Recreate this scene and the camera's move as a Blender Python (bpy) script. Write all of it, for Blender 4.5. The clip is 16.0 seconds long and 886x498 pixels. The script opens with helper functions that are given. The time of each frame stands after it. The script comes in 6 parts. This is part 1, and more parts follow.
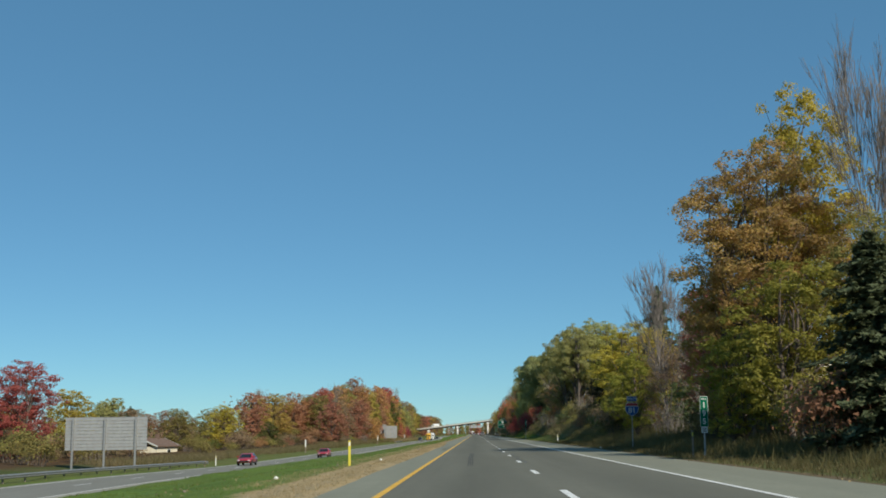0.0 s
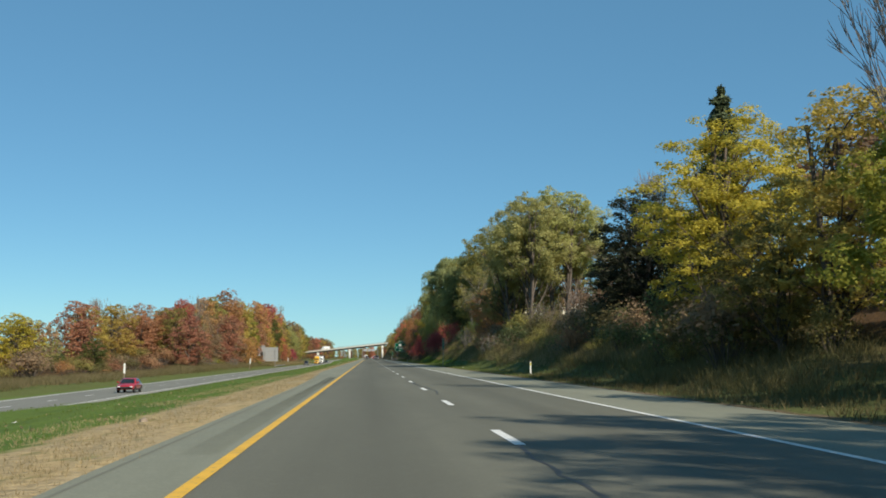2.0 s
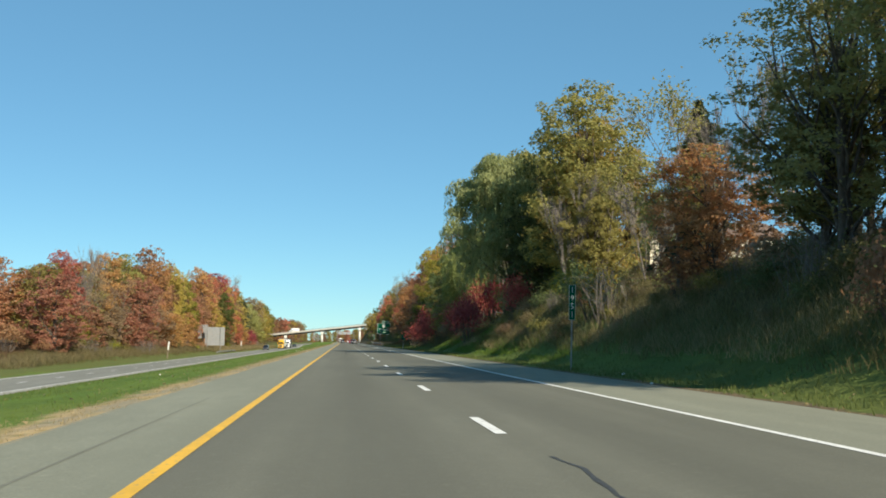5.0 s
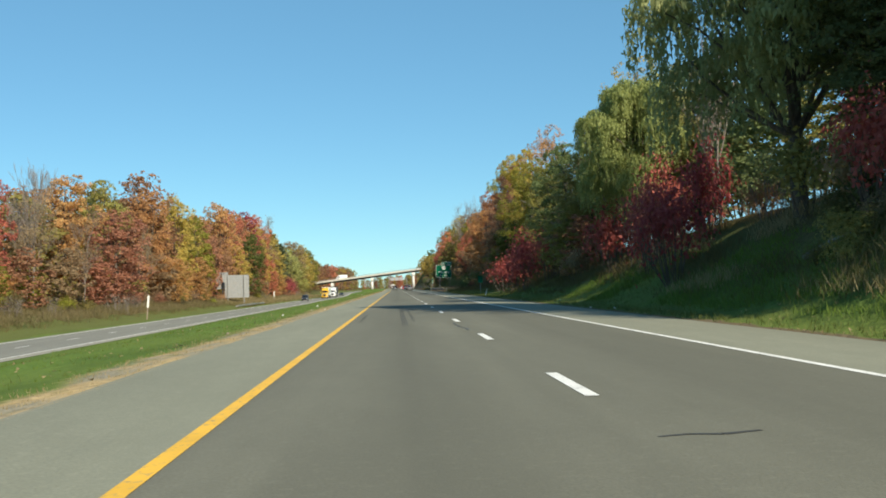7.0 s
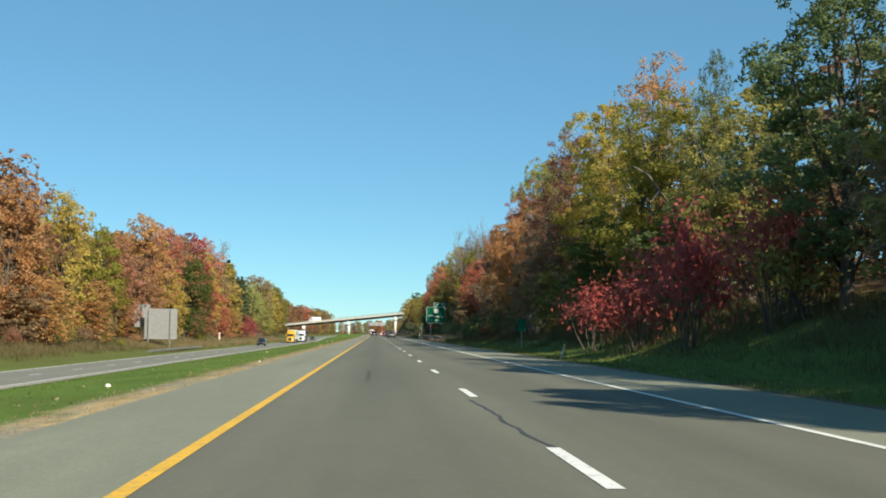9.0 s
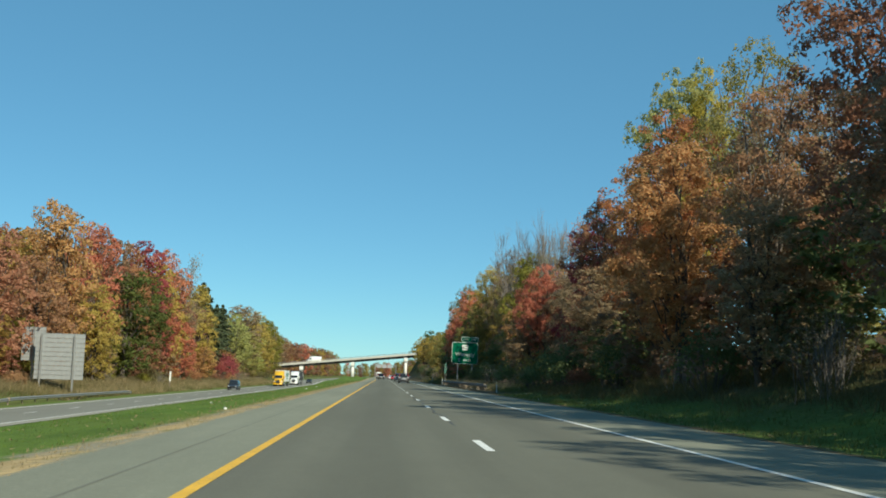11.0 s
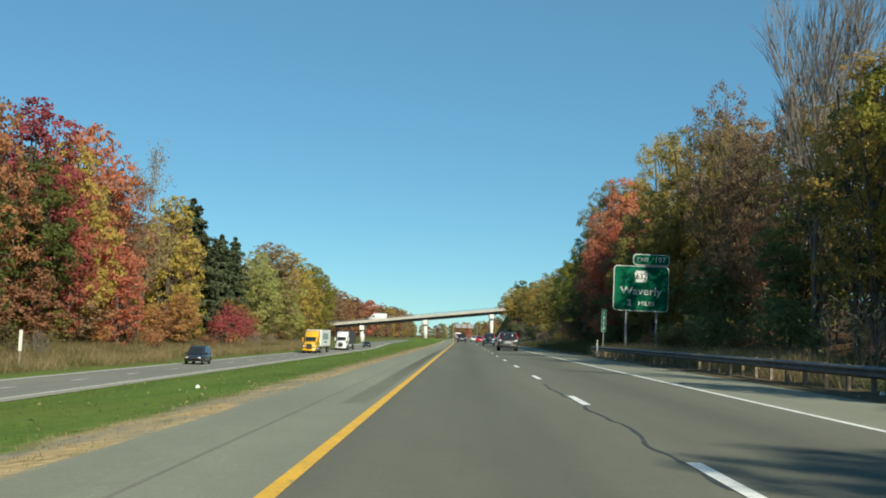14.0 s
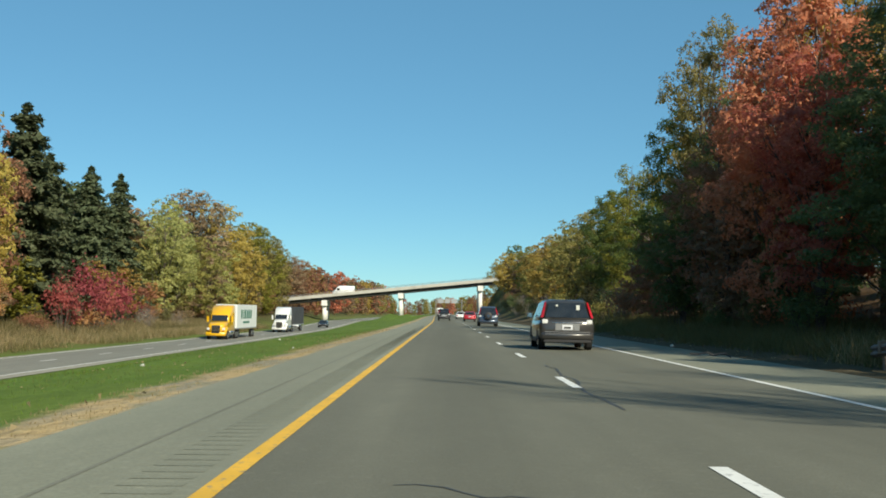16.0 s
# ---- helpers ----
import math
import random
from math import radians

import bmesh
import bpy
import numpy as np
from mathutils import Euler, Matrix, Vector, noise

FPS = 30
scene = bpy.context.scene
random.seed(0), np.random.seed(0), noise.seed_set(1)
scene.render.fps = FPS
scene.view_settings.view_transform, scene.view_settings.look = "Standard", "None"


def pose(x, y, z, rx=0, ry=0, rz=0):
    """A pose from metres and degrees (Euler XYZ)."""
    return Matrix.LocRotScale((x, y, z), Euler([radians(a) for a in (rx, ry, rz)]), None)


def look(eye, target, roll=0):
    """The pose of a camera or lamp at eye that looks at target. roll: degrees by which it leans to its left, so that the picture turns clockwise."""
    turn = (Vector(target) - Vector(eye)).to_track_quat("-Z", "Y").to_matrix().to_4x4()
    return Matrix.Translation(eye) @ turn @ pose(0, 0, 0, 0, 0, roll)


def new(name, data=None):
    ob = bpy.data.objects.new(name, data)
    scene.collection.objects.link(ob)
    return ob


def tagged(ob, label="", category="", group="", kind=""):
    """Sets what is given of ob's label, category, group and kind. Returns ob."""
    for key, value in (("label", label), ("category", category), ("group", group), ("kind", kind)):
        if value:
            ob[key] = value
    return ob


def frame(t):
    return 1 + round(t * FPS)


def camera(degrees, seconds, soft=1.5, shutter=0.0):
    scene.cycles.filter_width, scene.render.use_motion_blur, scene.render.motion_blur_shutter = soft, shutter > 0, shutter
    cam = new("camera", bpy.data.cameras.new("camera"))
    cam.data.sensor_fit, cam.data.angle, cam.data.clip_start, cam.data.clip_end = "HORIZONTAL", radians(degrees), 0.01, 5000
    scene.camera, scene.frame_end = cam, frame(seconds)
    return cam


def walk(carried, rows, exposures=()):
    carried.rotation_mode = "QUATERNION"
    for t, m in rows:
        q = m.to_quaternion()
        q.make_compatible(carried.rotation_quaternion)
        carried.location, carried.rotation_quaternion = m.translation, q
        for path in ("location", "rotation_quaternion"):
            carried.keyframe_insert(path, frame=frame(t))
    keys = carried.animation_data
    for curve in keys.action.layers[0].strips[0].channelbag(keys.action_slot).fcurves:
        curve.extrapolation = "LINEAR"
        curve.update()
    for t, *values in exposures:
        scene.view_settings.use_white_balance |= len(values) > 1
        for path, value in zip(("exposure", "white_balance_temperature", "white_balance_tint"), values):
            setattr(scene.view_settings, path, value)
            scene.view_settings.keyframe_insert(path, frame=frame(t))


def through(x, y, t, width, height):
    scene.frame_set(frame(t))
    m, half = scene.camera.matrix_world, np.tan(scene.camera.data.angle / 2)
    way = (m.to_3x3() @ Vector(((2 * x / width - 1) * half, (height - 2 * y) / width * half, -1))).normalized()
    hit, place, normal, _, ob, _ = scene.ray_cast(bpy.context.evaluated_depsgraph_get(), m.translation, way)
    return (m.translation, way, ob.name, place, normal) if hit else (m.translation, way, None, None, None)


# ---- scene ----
# ==== camera and walk ====
cam = camera(43.11, 16.0, 1.8)
# seconds, x, y, z, yaw, pitch, roll
ROWS = [
    (0.0, -1.74, 0.02, 1.15, 1.62, 9.35, 0.71),
    (0.5, -1.82, 16.57, 1.15, -2.51, 8.64, 1.19),
    (1.0, -1.92, 33.17, 1.15, -3.48, 7.00, 1.39),
    (1.5, -2.00, 49.77, 1.15, -4.60, 5.44, -0.13),
    (2.0, -2.00, 66.26, 1.15, -3.80, 5.50, 0.02),
    (2.5, -1.99, 82.78, 1.15, -4.15, 4.80, -0.29),
    (3.0, -2.01, 99.25, 1.15, -4.74, 4.25, -0.04),
    (5.5, -1.99, 180.51, 1.15, -5.05, 4.77, -0.47),
    (6.0, -2.10, 196.42, 1.15, -3.75, 3.48, 0.20),
    (6.5, -2.08, 212.24, 1.15, -2.87, 2.51, 1.03),
    (7.0, -1.97, 228.15, 1.15, -2.41, 1.89, 1.32),
    (7.5, -2.01, 244.16, 1.15, -2.98, 2.34, 0.65),
    (8.0, -2.03, 260.16, 1.15, -3.42, 3.17, -0.16),
    (8.5, -1.94, 276.09, 1.15, -3.31, 3.73, -0.40),
    (9.0, -1.83, 291.99, 1.15, -3.44, 4.32, -0.79),
    (11.5, -1.78, 371.34, 1.15, -2.84, 6.69, -2.06),
    (12.0, -1.87, 387.32, 1.15, -2.32, 6.45, -2.05),
    (12.5, -1.81, 403.21, 1.15, -1.22, 6.30, -1.58),
    (13.0, -2.02, 419.08, 1.15, -0.21, 5.74, -1.52),
    (13.5, -2.14, 435.07, 1.15, 0.42, 5.12, -1.53),
    (14.0, -2.25, 451.02, 1.15, 0.96, 4.45, -1.53),
    (14.5, -2.24, 466.77, 1.15, 1.05, 4.01, -1.17),
    (15.0, -2.28, 482.69, 1.15, 0.72, 3.64, -0.81),
    (15.5, -2.19, 498.53, 1.15, 0.13, 3.31, -0.83),
    (16.0, -2.12, 514.19, 1.15, 0.11, 3.26, -1.04),
]
walk(cam, [(t, pose(x, y, z, 90 + pitch, roll, yaw)) for t, x, y, z, yaw, pitch, roll in ROWS],
     [(0.0, 0.03, 6500, 8), (1.0, 0.1, 6630, 8), (2.5, 0.31, 6780, 8), (4.0, 0.47, 6900, 8), (7.5, 0.6, 6950, 7), (9.0, 0.56, 6880, 6), (11.0, 0.34, 6550, -1), (13.0, 0.33, 6700, -1), (14.0, 0.36, 6750, 2), (16.0, 0.37, 6800, 3)])

# ==== world, sun ====
SUN_AZ, SUN_EL = radians(148.5), radians(34.5)
world = bpy.data.worlds.new("sky")
scene.world = world
world.use_nodes = True
wn = world.node_tree
sky = wn.nodes.new("ShaderNodeTexSky")
sky.sky_type, sky.sun_disc = "NISHITA", False
sky.sun_elevation, sky.sun_rotation = SUN_EL, SUN_AZ
sky.altitude, sky.air_density, sky.dust_density, sky.ozone_density = 1200, 0.85, 0.0, 4.0
clear = wn.nodes.new("ShaderNodeMix")
clear.data_type, clear.blend_type = "RGBA", "MULTIPLY"
clear.inputs[0].default_value = 1.0
clear.inputs[7].default_value = (0.73, 1.0, 0.96, 1)
wn.links.new(sky.outputs[0], clear.inputs[6])
even = wn.nodes.new("ShaderNodeMix")
even.data_type = "RGBA"
even.inputs[0].default_value = 0.42
even.inputs[7].default_value = (1.14, 3.12, 5.3, 1)
wn.links.new(clear.outputs[2], even.inputs[6])
wn.links.new(even.outputs[2], wn.nodes["Background"].inputs[0])
wn.nodes["Background"].inputs[1].default_value = 0.094
sun = new("sun", bpy.data.lights.new("sun", "SUN"))
sun.data.energy, sun.data.angle, sun.data.color = 5.0, radians(0.55), (1.0, 0.92, 0.79)
SUN_DIR = Vector((math.sin(SUN_AZ) * math.cos(SUN_EL), math.cos(SUN_AZ) * math.cos(SUN_EL), math.sin(SUN_EL)))
sun.matrix_world = look(SUN_DIR * 400, (0, 0, 0))


# ==== materials ====
class Nodes:
    """A small helper to chain shader nodes."""

    def __init__(self, name, rough=0.8, metal=0.0):
        self.mat = bpy.data.materials.new(name)
        self.mat.use_nodes = True
        self.tree = self.mat.node_tree
        self.bsdf = self.tree.nodes["Principled BSDF"]
        self.bsdf.inputs["Roughness"].default_value = rough
        self.bsdf.inputs["Metallic"].default_value = metal

    def add(self, kind, **values):
        node = self.tree.nodes.new(kind)
        for key, value in values.items():
            node.inputs[key.replace("_", " ")].default_value = value
        return node

    def link(self, a, b):
        self.tree.links.new(a, b)

    def coords(self, scale=(1, 1, 1), source="Position"):
        if source == "Position":
            out = self.add("ShaderNodeNewGeometry").outputs["Position"]
        else:
            out = self.add("ShaderNodeTexCoord").outputs[source]
        m = self.add("ShaderNodeMapping")
        m.inputs["Scale"].default_value = scale
        self.link(out, m.inputs["Vector"])
        return m.outputs[0]

    def noise(self, scale, detail=4.0, stretch=(1, 1, 1), source="Position", rough=0.55):
        n = self.add("ShaderNodeTexNoise", Scale=scale, Detail=detail, Roughness=rough)
        self.link(self.coords(stretch, source), n.inputs["Vector"])
        return n.outputs["Fac"]

    def span(self, value, a, b, c=0.0, d=1.0):
        r = self.add("ShaderNodeMapRange", From_Min=a, From_Max=b, To_Min=c, To_Max=d)
        self.link(value, r.inputs["Value"])
        return r.outputs[0]

    def mix(self, fac, a, b, mode="MIX"):
        m = self.tree.nodes.new("ShaderNodeMix")
        m.data_type, m.blend_type = "RGBA", mode
        for slot, value in ((0, fac), (6, a), (7, b)):
            if isinstance(value, (int, float)):
                m.inputs[slot].default_value = value
            elif isinstance(value, tuple):
                m.inputs[slot].default_value = (*value[:3], 1)
            else:
                self.link(value, m.inputs[slot])
        return m.outputs[2]

    def math(self, op, a, b=0.0):
        m = self.tree.nodes.new("ShaderNodeMath")
        m.operation = op
        for i, value in enumerate((a, b)):
            if isinstance(value, (int, float)):
                m.inputs[i].default_value = value
            else:
                self.link(value, m.inputs[i])
        return m.outputs[0]

    def color(self, out):
        if isinstance(out, tuple):
            self.bsdf.inputs["Base Color"].default_value = (*out, 1)
        else:
            self.link(out, self.bsdf.inputs["Base Color"])
        return self

    def bump(self, height, strength, distance=0.02):
        b = self.add("ShaderNodeBump", Strength=strength, Distance=distance)
        self.link(height, b.inputs["Height"])
        self.link(b.outputs[0], self.bsdf.inputs["Normal"])
        return self


def weathered(name, col, rough=0.6, metal=0.0, scale=3.0, amount=0.25, source="Object"):
    """A plain painted or metal surface with soft stains and fine grain."""
    n = Nodes(name, rough, metal)
    big = n.span(n.noise(scale, 5, (1, 1, 1), source), 0.3, 0.7)
    fine = n.span(n.noise(scale * 14, 3, (1, 1, 1), source), 0.3, 0.7)
    dark = tuple(c * (1 - amount) for c in col)
    c = n.mix(big, dark, col)
    c = n.mix(n.math("MULTIPLY", fine, amount * 0.6), c, tuple(c2 * 0.6 for c2 in col))
    n.color(c)
    n.link(n.span(big, 0, 1, rough + 0.1, max(rough - 0.05, 0.03)), n.bsdf.inputs["Roughness"])
    return n.mat


def asphalt(name, col, paths=True, dark=0.6):
    n = Nodes(name, 0.9)
    grain = n.noise(38, 3)
    speck = n.noise(9, 5)
    patch = n.noise(0.5, 5, (1.0, 0.12, 1))
    long = n.noise(0.9, 3, (1.3, 0.02, 1))
    c = n.mix(n.span(patch, 0.3, 0.7), tuple(v * 0.84 for v in col), tuple(v * 1.1 for v in col))
    c = n.mix(n.span(long, 0.35, 0.7, 0.0, 0.5), c, tuple(v * dark for v in col))
    c = n.mix(n.span(grain, 0.35, 0.7, 0.0, 0.5), c, tuple(v * 0.5 for v in col))
    c = n.mix(n.span(n.noise(2.2, 6, (1, 0.35, 1)), 0.42, 0.68, 0.0, 0.35), c, tuple(v * 0.68 for v in col))
    c = n.mix(n.span(speck, 0.55, 0.75, 0.0, 0.3), c, tuple(min(v * 1.35, 1) for v in col))
    if paths:
        u = n.add("ShaderNodeAttribute")
        u.attribute_name = "u"
        lane = n.math("PINGPONG", n.math("ADD", u.outputs["Fac"], 3.62), 1.81)
        oil = n.span(lane, 0.75, 1.75, 0.0, 0.42)
        c = n.mix(n.math("MULTIPLY", oil, n.span(n.noise(0.8, 4, (1, 0.03, 1)), 0.2, 0.6, 0.5, 1.0)), c, tuple(v * 0.5 for v in col))
    n.color(c)
    n.bump(grain, 0.35, 0.012)
    n.bsdf.inputs["Specular IOR Level"].default_value = 0.3
    return n.mat


def paint_line(name, col):
    n = Nodes(name, 0.7)
    worn = n.span(n.noise(14, 6, (1, 0.5, 1)), 0.56, 0.74)
    c = n.mix(n.span(n.noise(1.5, 3), 0.3, 0.7), tuple(v * 0.8 for v in col), col)
    n.color(n.mix(n.math("MULTIPLY", worn, 0.75), c, (0.16, 0.16, 0.15)))
    return n.mat


def ground_material():
    """Mown median, tan strip by the shoulder, weedy banks; u is the distance from the lane line."""
    n = Nodes("ground", 0.95)
    u = n.add("ShaderNodeAttribute")
    u.attribute_name = "u"
    wob = n.math("MULTIPLY", n.math("SUBTRACT", n.noise(0.5, 5), 0.5), 1.6)
    wob2 = n.math("MULTIPLY", n.math("SUBTRACT", n.noise(0.15, 5), 0.5), 7.0)
    uu = n.math("ADD", u.outputs["Fac"], wob)
    vv = n.math("ADD", u.outputs["Fac"], wob2)
    tuft = n.noise(5.0, 6)
    big = n.noise(0.12, 4)
    green = n.mix(n.span(tuft, 0.3, 0.72), (0.066, 0.12, 0.02), (0.155, 0.24, 0.048))
    green = n.mix(n.span(big, 0.35, 0.7, 0, 0.6), green, (0.14, 0.165, 0.04))
    green = n.mix(n.span(n.noise(0.45, 5, (1.0, 0.3, 1)), 0.45, 0.7, 0, 0.6), green, (0.055, 0.095, 0.02))
    tan = n.mix(n.span(tuft, 0.3, 0.7), (0.30, 0.22, 0.11), (0.52, 0.39, 0.21))
    weed = n.mix(n.span(tuft, 0.3, 0.7), (0.05, 0.046, 0.02), (0.16, 0.13, 0.06))
    weed = n.mix(n.span(big, 0.4, 0.62), weed, (0.065, 0.085, 0.025))
    litter = n.mix(n.span(n.noise(7.0, 6), 0.35, 0.7), (0.045, 0.032, 0.018), (0.15, 0.085, 0.04))
    at = n.add("ShaderNodeSeparateXYZ")
    n.link(n.add("ShaderNodeNewGeometry").outputs["Position"], at.inputs[0])
    wide = n.math("ADD", uu, n.span(at.outputs[1], 90, 170, 0.25, 0.0))
    gravel = n.mix(n.span(n.noise(11, 5), 0.35, 0.7), (0.17, 0.16, 0.12), (0.36, 0.33, 0.25))
    tan = n.mix(n.math("MULTIPLY", n.span(n.noise(1.1, 5, (1, 0.25, 1)), 0.42, 0.58), n.span(at.outputs[1], 110, 200, 0.25, 0.9)), tan, gravel)
    tan = n.mix(n.span(n.noise(2.3, 5, (1, 0.4, 1)), 0.55, 0.7, 0.0, 0.6), tan, (0.13, 0.15, 0.05))
    strip = n.math("MULTIPLY", n.span(wide, -6.95, -6.5), n.span(u.outputs["Fac"], 5.5, 5.0))
    c = n.mix(strip, green, tan)
    c = n.mix(n.math("MULTIPLY", n.span(uu, 6.2, 6.6), n.span(at.outputs[1], 150, 215, 0.8, 0.2)), c, (0.10, 0.098, 0.04))
    c = n.mix(n.span(uu, -32.0, -33.5, 0.0, 0.7), c, (0.115, 0.115, 0.042))
    edge = n.span(uu, 7.25, 7.0)
    c = n.mix(n.math("MULTIPLY", n.span(uu, 6.3, 6.5), edge), c, (0.15, 0.115, 0.07))
    c = n.mix(n.math("MULTIPLY", n.span(uu, 6.4, 6.9), n.span(at.outputs[1], 436, 452)), c, n.mix(n.span(tuft, 0.3, 0.7), (0.06, 0.05, 0.03), (0.16, 0.125, 0.075)))
    c = n.mix(n.span(vv, 10.0, 12.5), c, weed)
    c = n.mix(n.span(vv, 13.5, 16.5), c, litter)
    c = n.mix(n.span(vv, -37.0, -40.0), c, weed)
    c = n.mix(n.span(vv, -43.0, -46.0), c, litter)
    meadow = n.mix(n.span(big, 0.35, 0.65), (0.09, 0.11, 0.035), (0.17, 0.145, 0.065))
    c = n.mix(n.span(vv, 40.0, 60.0), c, meadow)
    c = n.mix(n.span(vv, -95.0, -125.0), c, meadow)
    n.color(c)
    n.bump(tuft, 0.9, 0.15)
    n.bsdf.inputs["Specular IOR Level"].default_value = 0.1
    return n.mat


def leaf_material(name, a, b, through=0.5):
    """Leaves that take the colours between a and b, each leaf its own, in soft patches."""
    n = Nodes(name, 0.6)
    geo = n.add("ShaderNodeNewGeometry")
    info = n.add("ShaderNodeObjectInfo")
    c = n.mix(n.span(geo.outputs["Random Per Island"], 0, 1, 0.22, 0.80), a, b)
    patch = n.noise(0.55, 3)
    c = n.mix(n.span(patch, 0.38, 0.68, 0.0, 0.65), c, tuple(0.35 * p + 0.65 * q for p, q in zip(a, b)))
    c = n.mix(n.span(n.noise(0.9, 2), 0.52, 0.75, 0.0, 0.35), c, (a[0] * 0.6, a[1] * 0.75, a[2] * 0.6))
    hsv = n.add("ShaderNodeHueSaturation")
    n.link(n.span(info.outputs["Random"], 0, 1, 0.488, 0.512), hsv.inputs["Hue"])
    n.link(n.span(info.outputs["Random"], 0, 1, 0.82, 1.12), hsv.inputs["Value"])
    n.link(c, hsv.inputs["Color"])
    n.link(hsv.outputs[0], n.bsdf.inputs["Base Color"])
    n.bsdf.inputs["Specular IOR Level"].default_value = 0.2
    tr = n.add("ShaderNodeBsdfTranslucent")
    n.link(hsv.outputs[0], tr.inputs["Color"])
    mx = n.add("ShaderNodeMixShader", Fac=through)
    n.link(n.bsdf.outputs[0], mx.inputs[1])
    n.link(tr.outputs[0], mx.inputs[2])
    n.link(mx.outputs[0], n.tree.nodes["Material Output"].inputs[0])
    return n.mat


def bark_material(name, a, b):
    n = Nodes(name, 0.95)
    t = n.noise(5, 6, (3, 3, 0.6), "Object")
    n.color(n.mix(n.span(t, 0.3, 0.7), a, b))
    n.bump(t, 0.6, 0.03)
    return n.mat


LEAF = {
    "red": leaf_material("red_leaves", (0.43, 0.125, 0.085), (0.68, 0.27, 0.165)),
    "crimson": leaf_material("crimson_leaves", (0.30, 0.055, 0.065), (0.52, 0.15, 0.13)),
    "pink": leaf_material("pinkish_leaves", (0.34, 0.13, 0.08), (0.60, 0.33, 0.20)),
    "orange": leaf_material("orange_leaves", (0.40, 0.185, 0.08), (0.62, 0.36, 0.16)),
    "rust": leaf_material("rust_leaves", (0.29, 0.14, 0.08), (0.48, 0.27, 0.15)),
    "brown": leaf_material("brown_leaves", (0.218, 0.144, 0.086), (0.437, 0.310, 0.184)),
    "gold": leaf_material("golden_leaves", (0.34, 0.225, 0.05), (0.58, 0.43, 0.13)),
    "yellow": leaf_material("yellow_leaves", (0.36, 0.27, 0.03), (0.62, 0.50, 0.10)),
    "yellowgreen": leaf_material("yellow_green_leaves", (0.16, 0.17, 0.025), (0.44, 0.41, 0.08)),
    "palegreen": leaf_material("pale_green_leaves", (0.24, 0.25, 0.08), (0.56, 0.52, 0.20)),
    "olive": leaf_material("olive_leaves", (0.180, 0.168, 0.048), (0.432, 0.360, 0.120)),
    "green": leaf_material("green_leaves", (0.07, 0.10, 0.025), (0.19, 0.22, 0.06)),
    "darkgreen": leaf_material("dark_green_leaves", (0.088, 0.121, 0.047), (0.230, 0.270, 0.108)),
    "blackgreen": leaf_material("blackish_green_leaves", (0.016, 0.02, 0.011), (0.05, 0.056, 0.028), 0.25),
    "palewillow": leaf_material("pale_willow_leaves", (0.161, 0.201, 0.063), (0.437, 0.471, 0.172)),
    "verge": leaf_material("verge_blades", (0.085, 0.11, 0.028), (0.20, 0.22, 0.07)),
    "straw": leaf_material("straw_grass", (0.13, 0.105, 0.05), (0.33, 0.26, 0.14)),
    "flame": leaf_material("flame_red_leaves", (0.36, 0.12, 0.055), (0.64, 0.30, 0.13)),
    "willow": leaf_material("willow_leaves", (0.188, 0.225, 0.094), (0.500, 0.525, 0.237)),
    "needle": leaf_material("needles", (0.045, 0.06, 0.032), (0.14, 0.16, 0.08), 0.25),
    "goldpurple": leaf_material("gold_and_purple_leaves", (0.36, 0.20, 0.16), (0.70, 0.55, 0.10)),
    "scarlet": leaf_material("scarlet_leaves", (0.32, 0.06, 0.055), (0.58, 0.18, 0.14)),
    "dry": leaf_material("dry_grass", (0.24, 0.18, 0.09), (0.50, 0.40, 0.22)),
    "weed": leaf_material("weeds", (0.08, 0.08, 0.03), (0.25, 0.21, 0.09)),
    "grass": leaf_material("grass_blades", (0.085, 0.14, 0.02), (0.20, 0.28, 0.055)),
}
WORDS = {"flame": "flame-red", "scarlet": "scarlet", "weed": "brown-green", "red": "red", "crimson": "crimson", "pink": "pinkish orange", "orange": "orange", "rust": "rust-brown", "brown": "brown",
         "gold": "golden", "yellow": "bright yellow", "yellowgreen": "yellow-green", "palegreen": "pale green", "olive": "olive",
         "green": "green", "darkgreen": "dark green", "blackgreen": "blackish green", "willow": "grey-green", "goldpurple": "gold and purple", "needle": "dark"}
BARK = bark_material("bark", (0.05, 0.04, 0.032), (0.16, 0.13, 0.105))
GREY_BARK = bark_material("grey_bark", (0.11, 0.093, 0.08), (0.26, 0.225, 0.195))
M_ROAD = asphalt("asphalt", (0.163, 0.162, 0.124))
M_SHOULDER = asphalt("shoulder_asphalt", (0.245, 0.25, 0.188), False, 0.8)
M_SOUTH = asphalt("southbound_asphalt", (0.225, 0.222, 0.19), False, 0.8)
M_SBEDGE = asphalt("pale_shoulder", (0.33, 0.315, 0.26), False, 0.85)
M_TAR = weathered("tar", (0.055, 0.055, 0.05), 0.6, 0, 6, 0.3, "Object")
M_JOINT = asphalt("joint_filler", (0.198, 0.20, 0.156), False, 0.8)
M_RUMBLE = asphalt("grooved_asphalt", (0.230, 0.236, 0.178), False, 0.8)
M_SKID = asphalt("rubbered_asphalt", (0.075, 0.075, 0.068), False, 0.7)
M_WHITE = paint_line("white_line_paint", (0.78, 0.78, 0.74))
M_YELLOW = paint_line("yellow_line_paint", (0.76, 0.43, 0.035))
M_GROUND = ground_material()
M_GALV = weathered("galvanised_steel", (0.42, 0.42, 0.41), 0.45, 0.6, 4, 0.3)
M_RUSTY = weathered("weathered_rail_steel", (0.19, 0.175, 0.165), 0.6, 0.4, 3, 0.35)
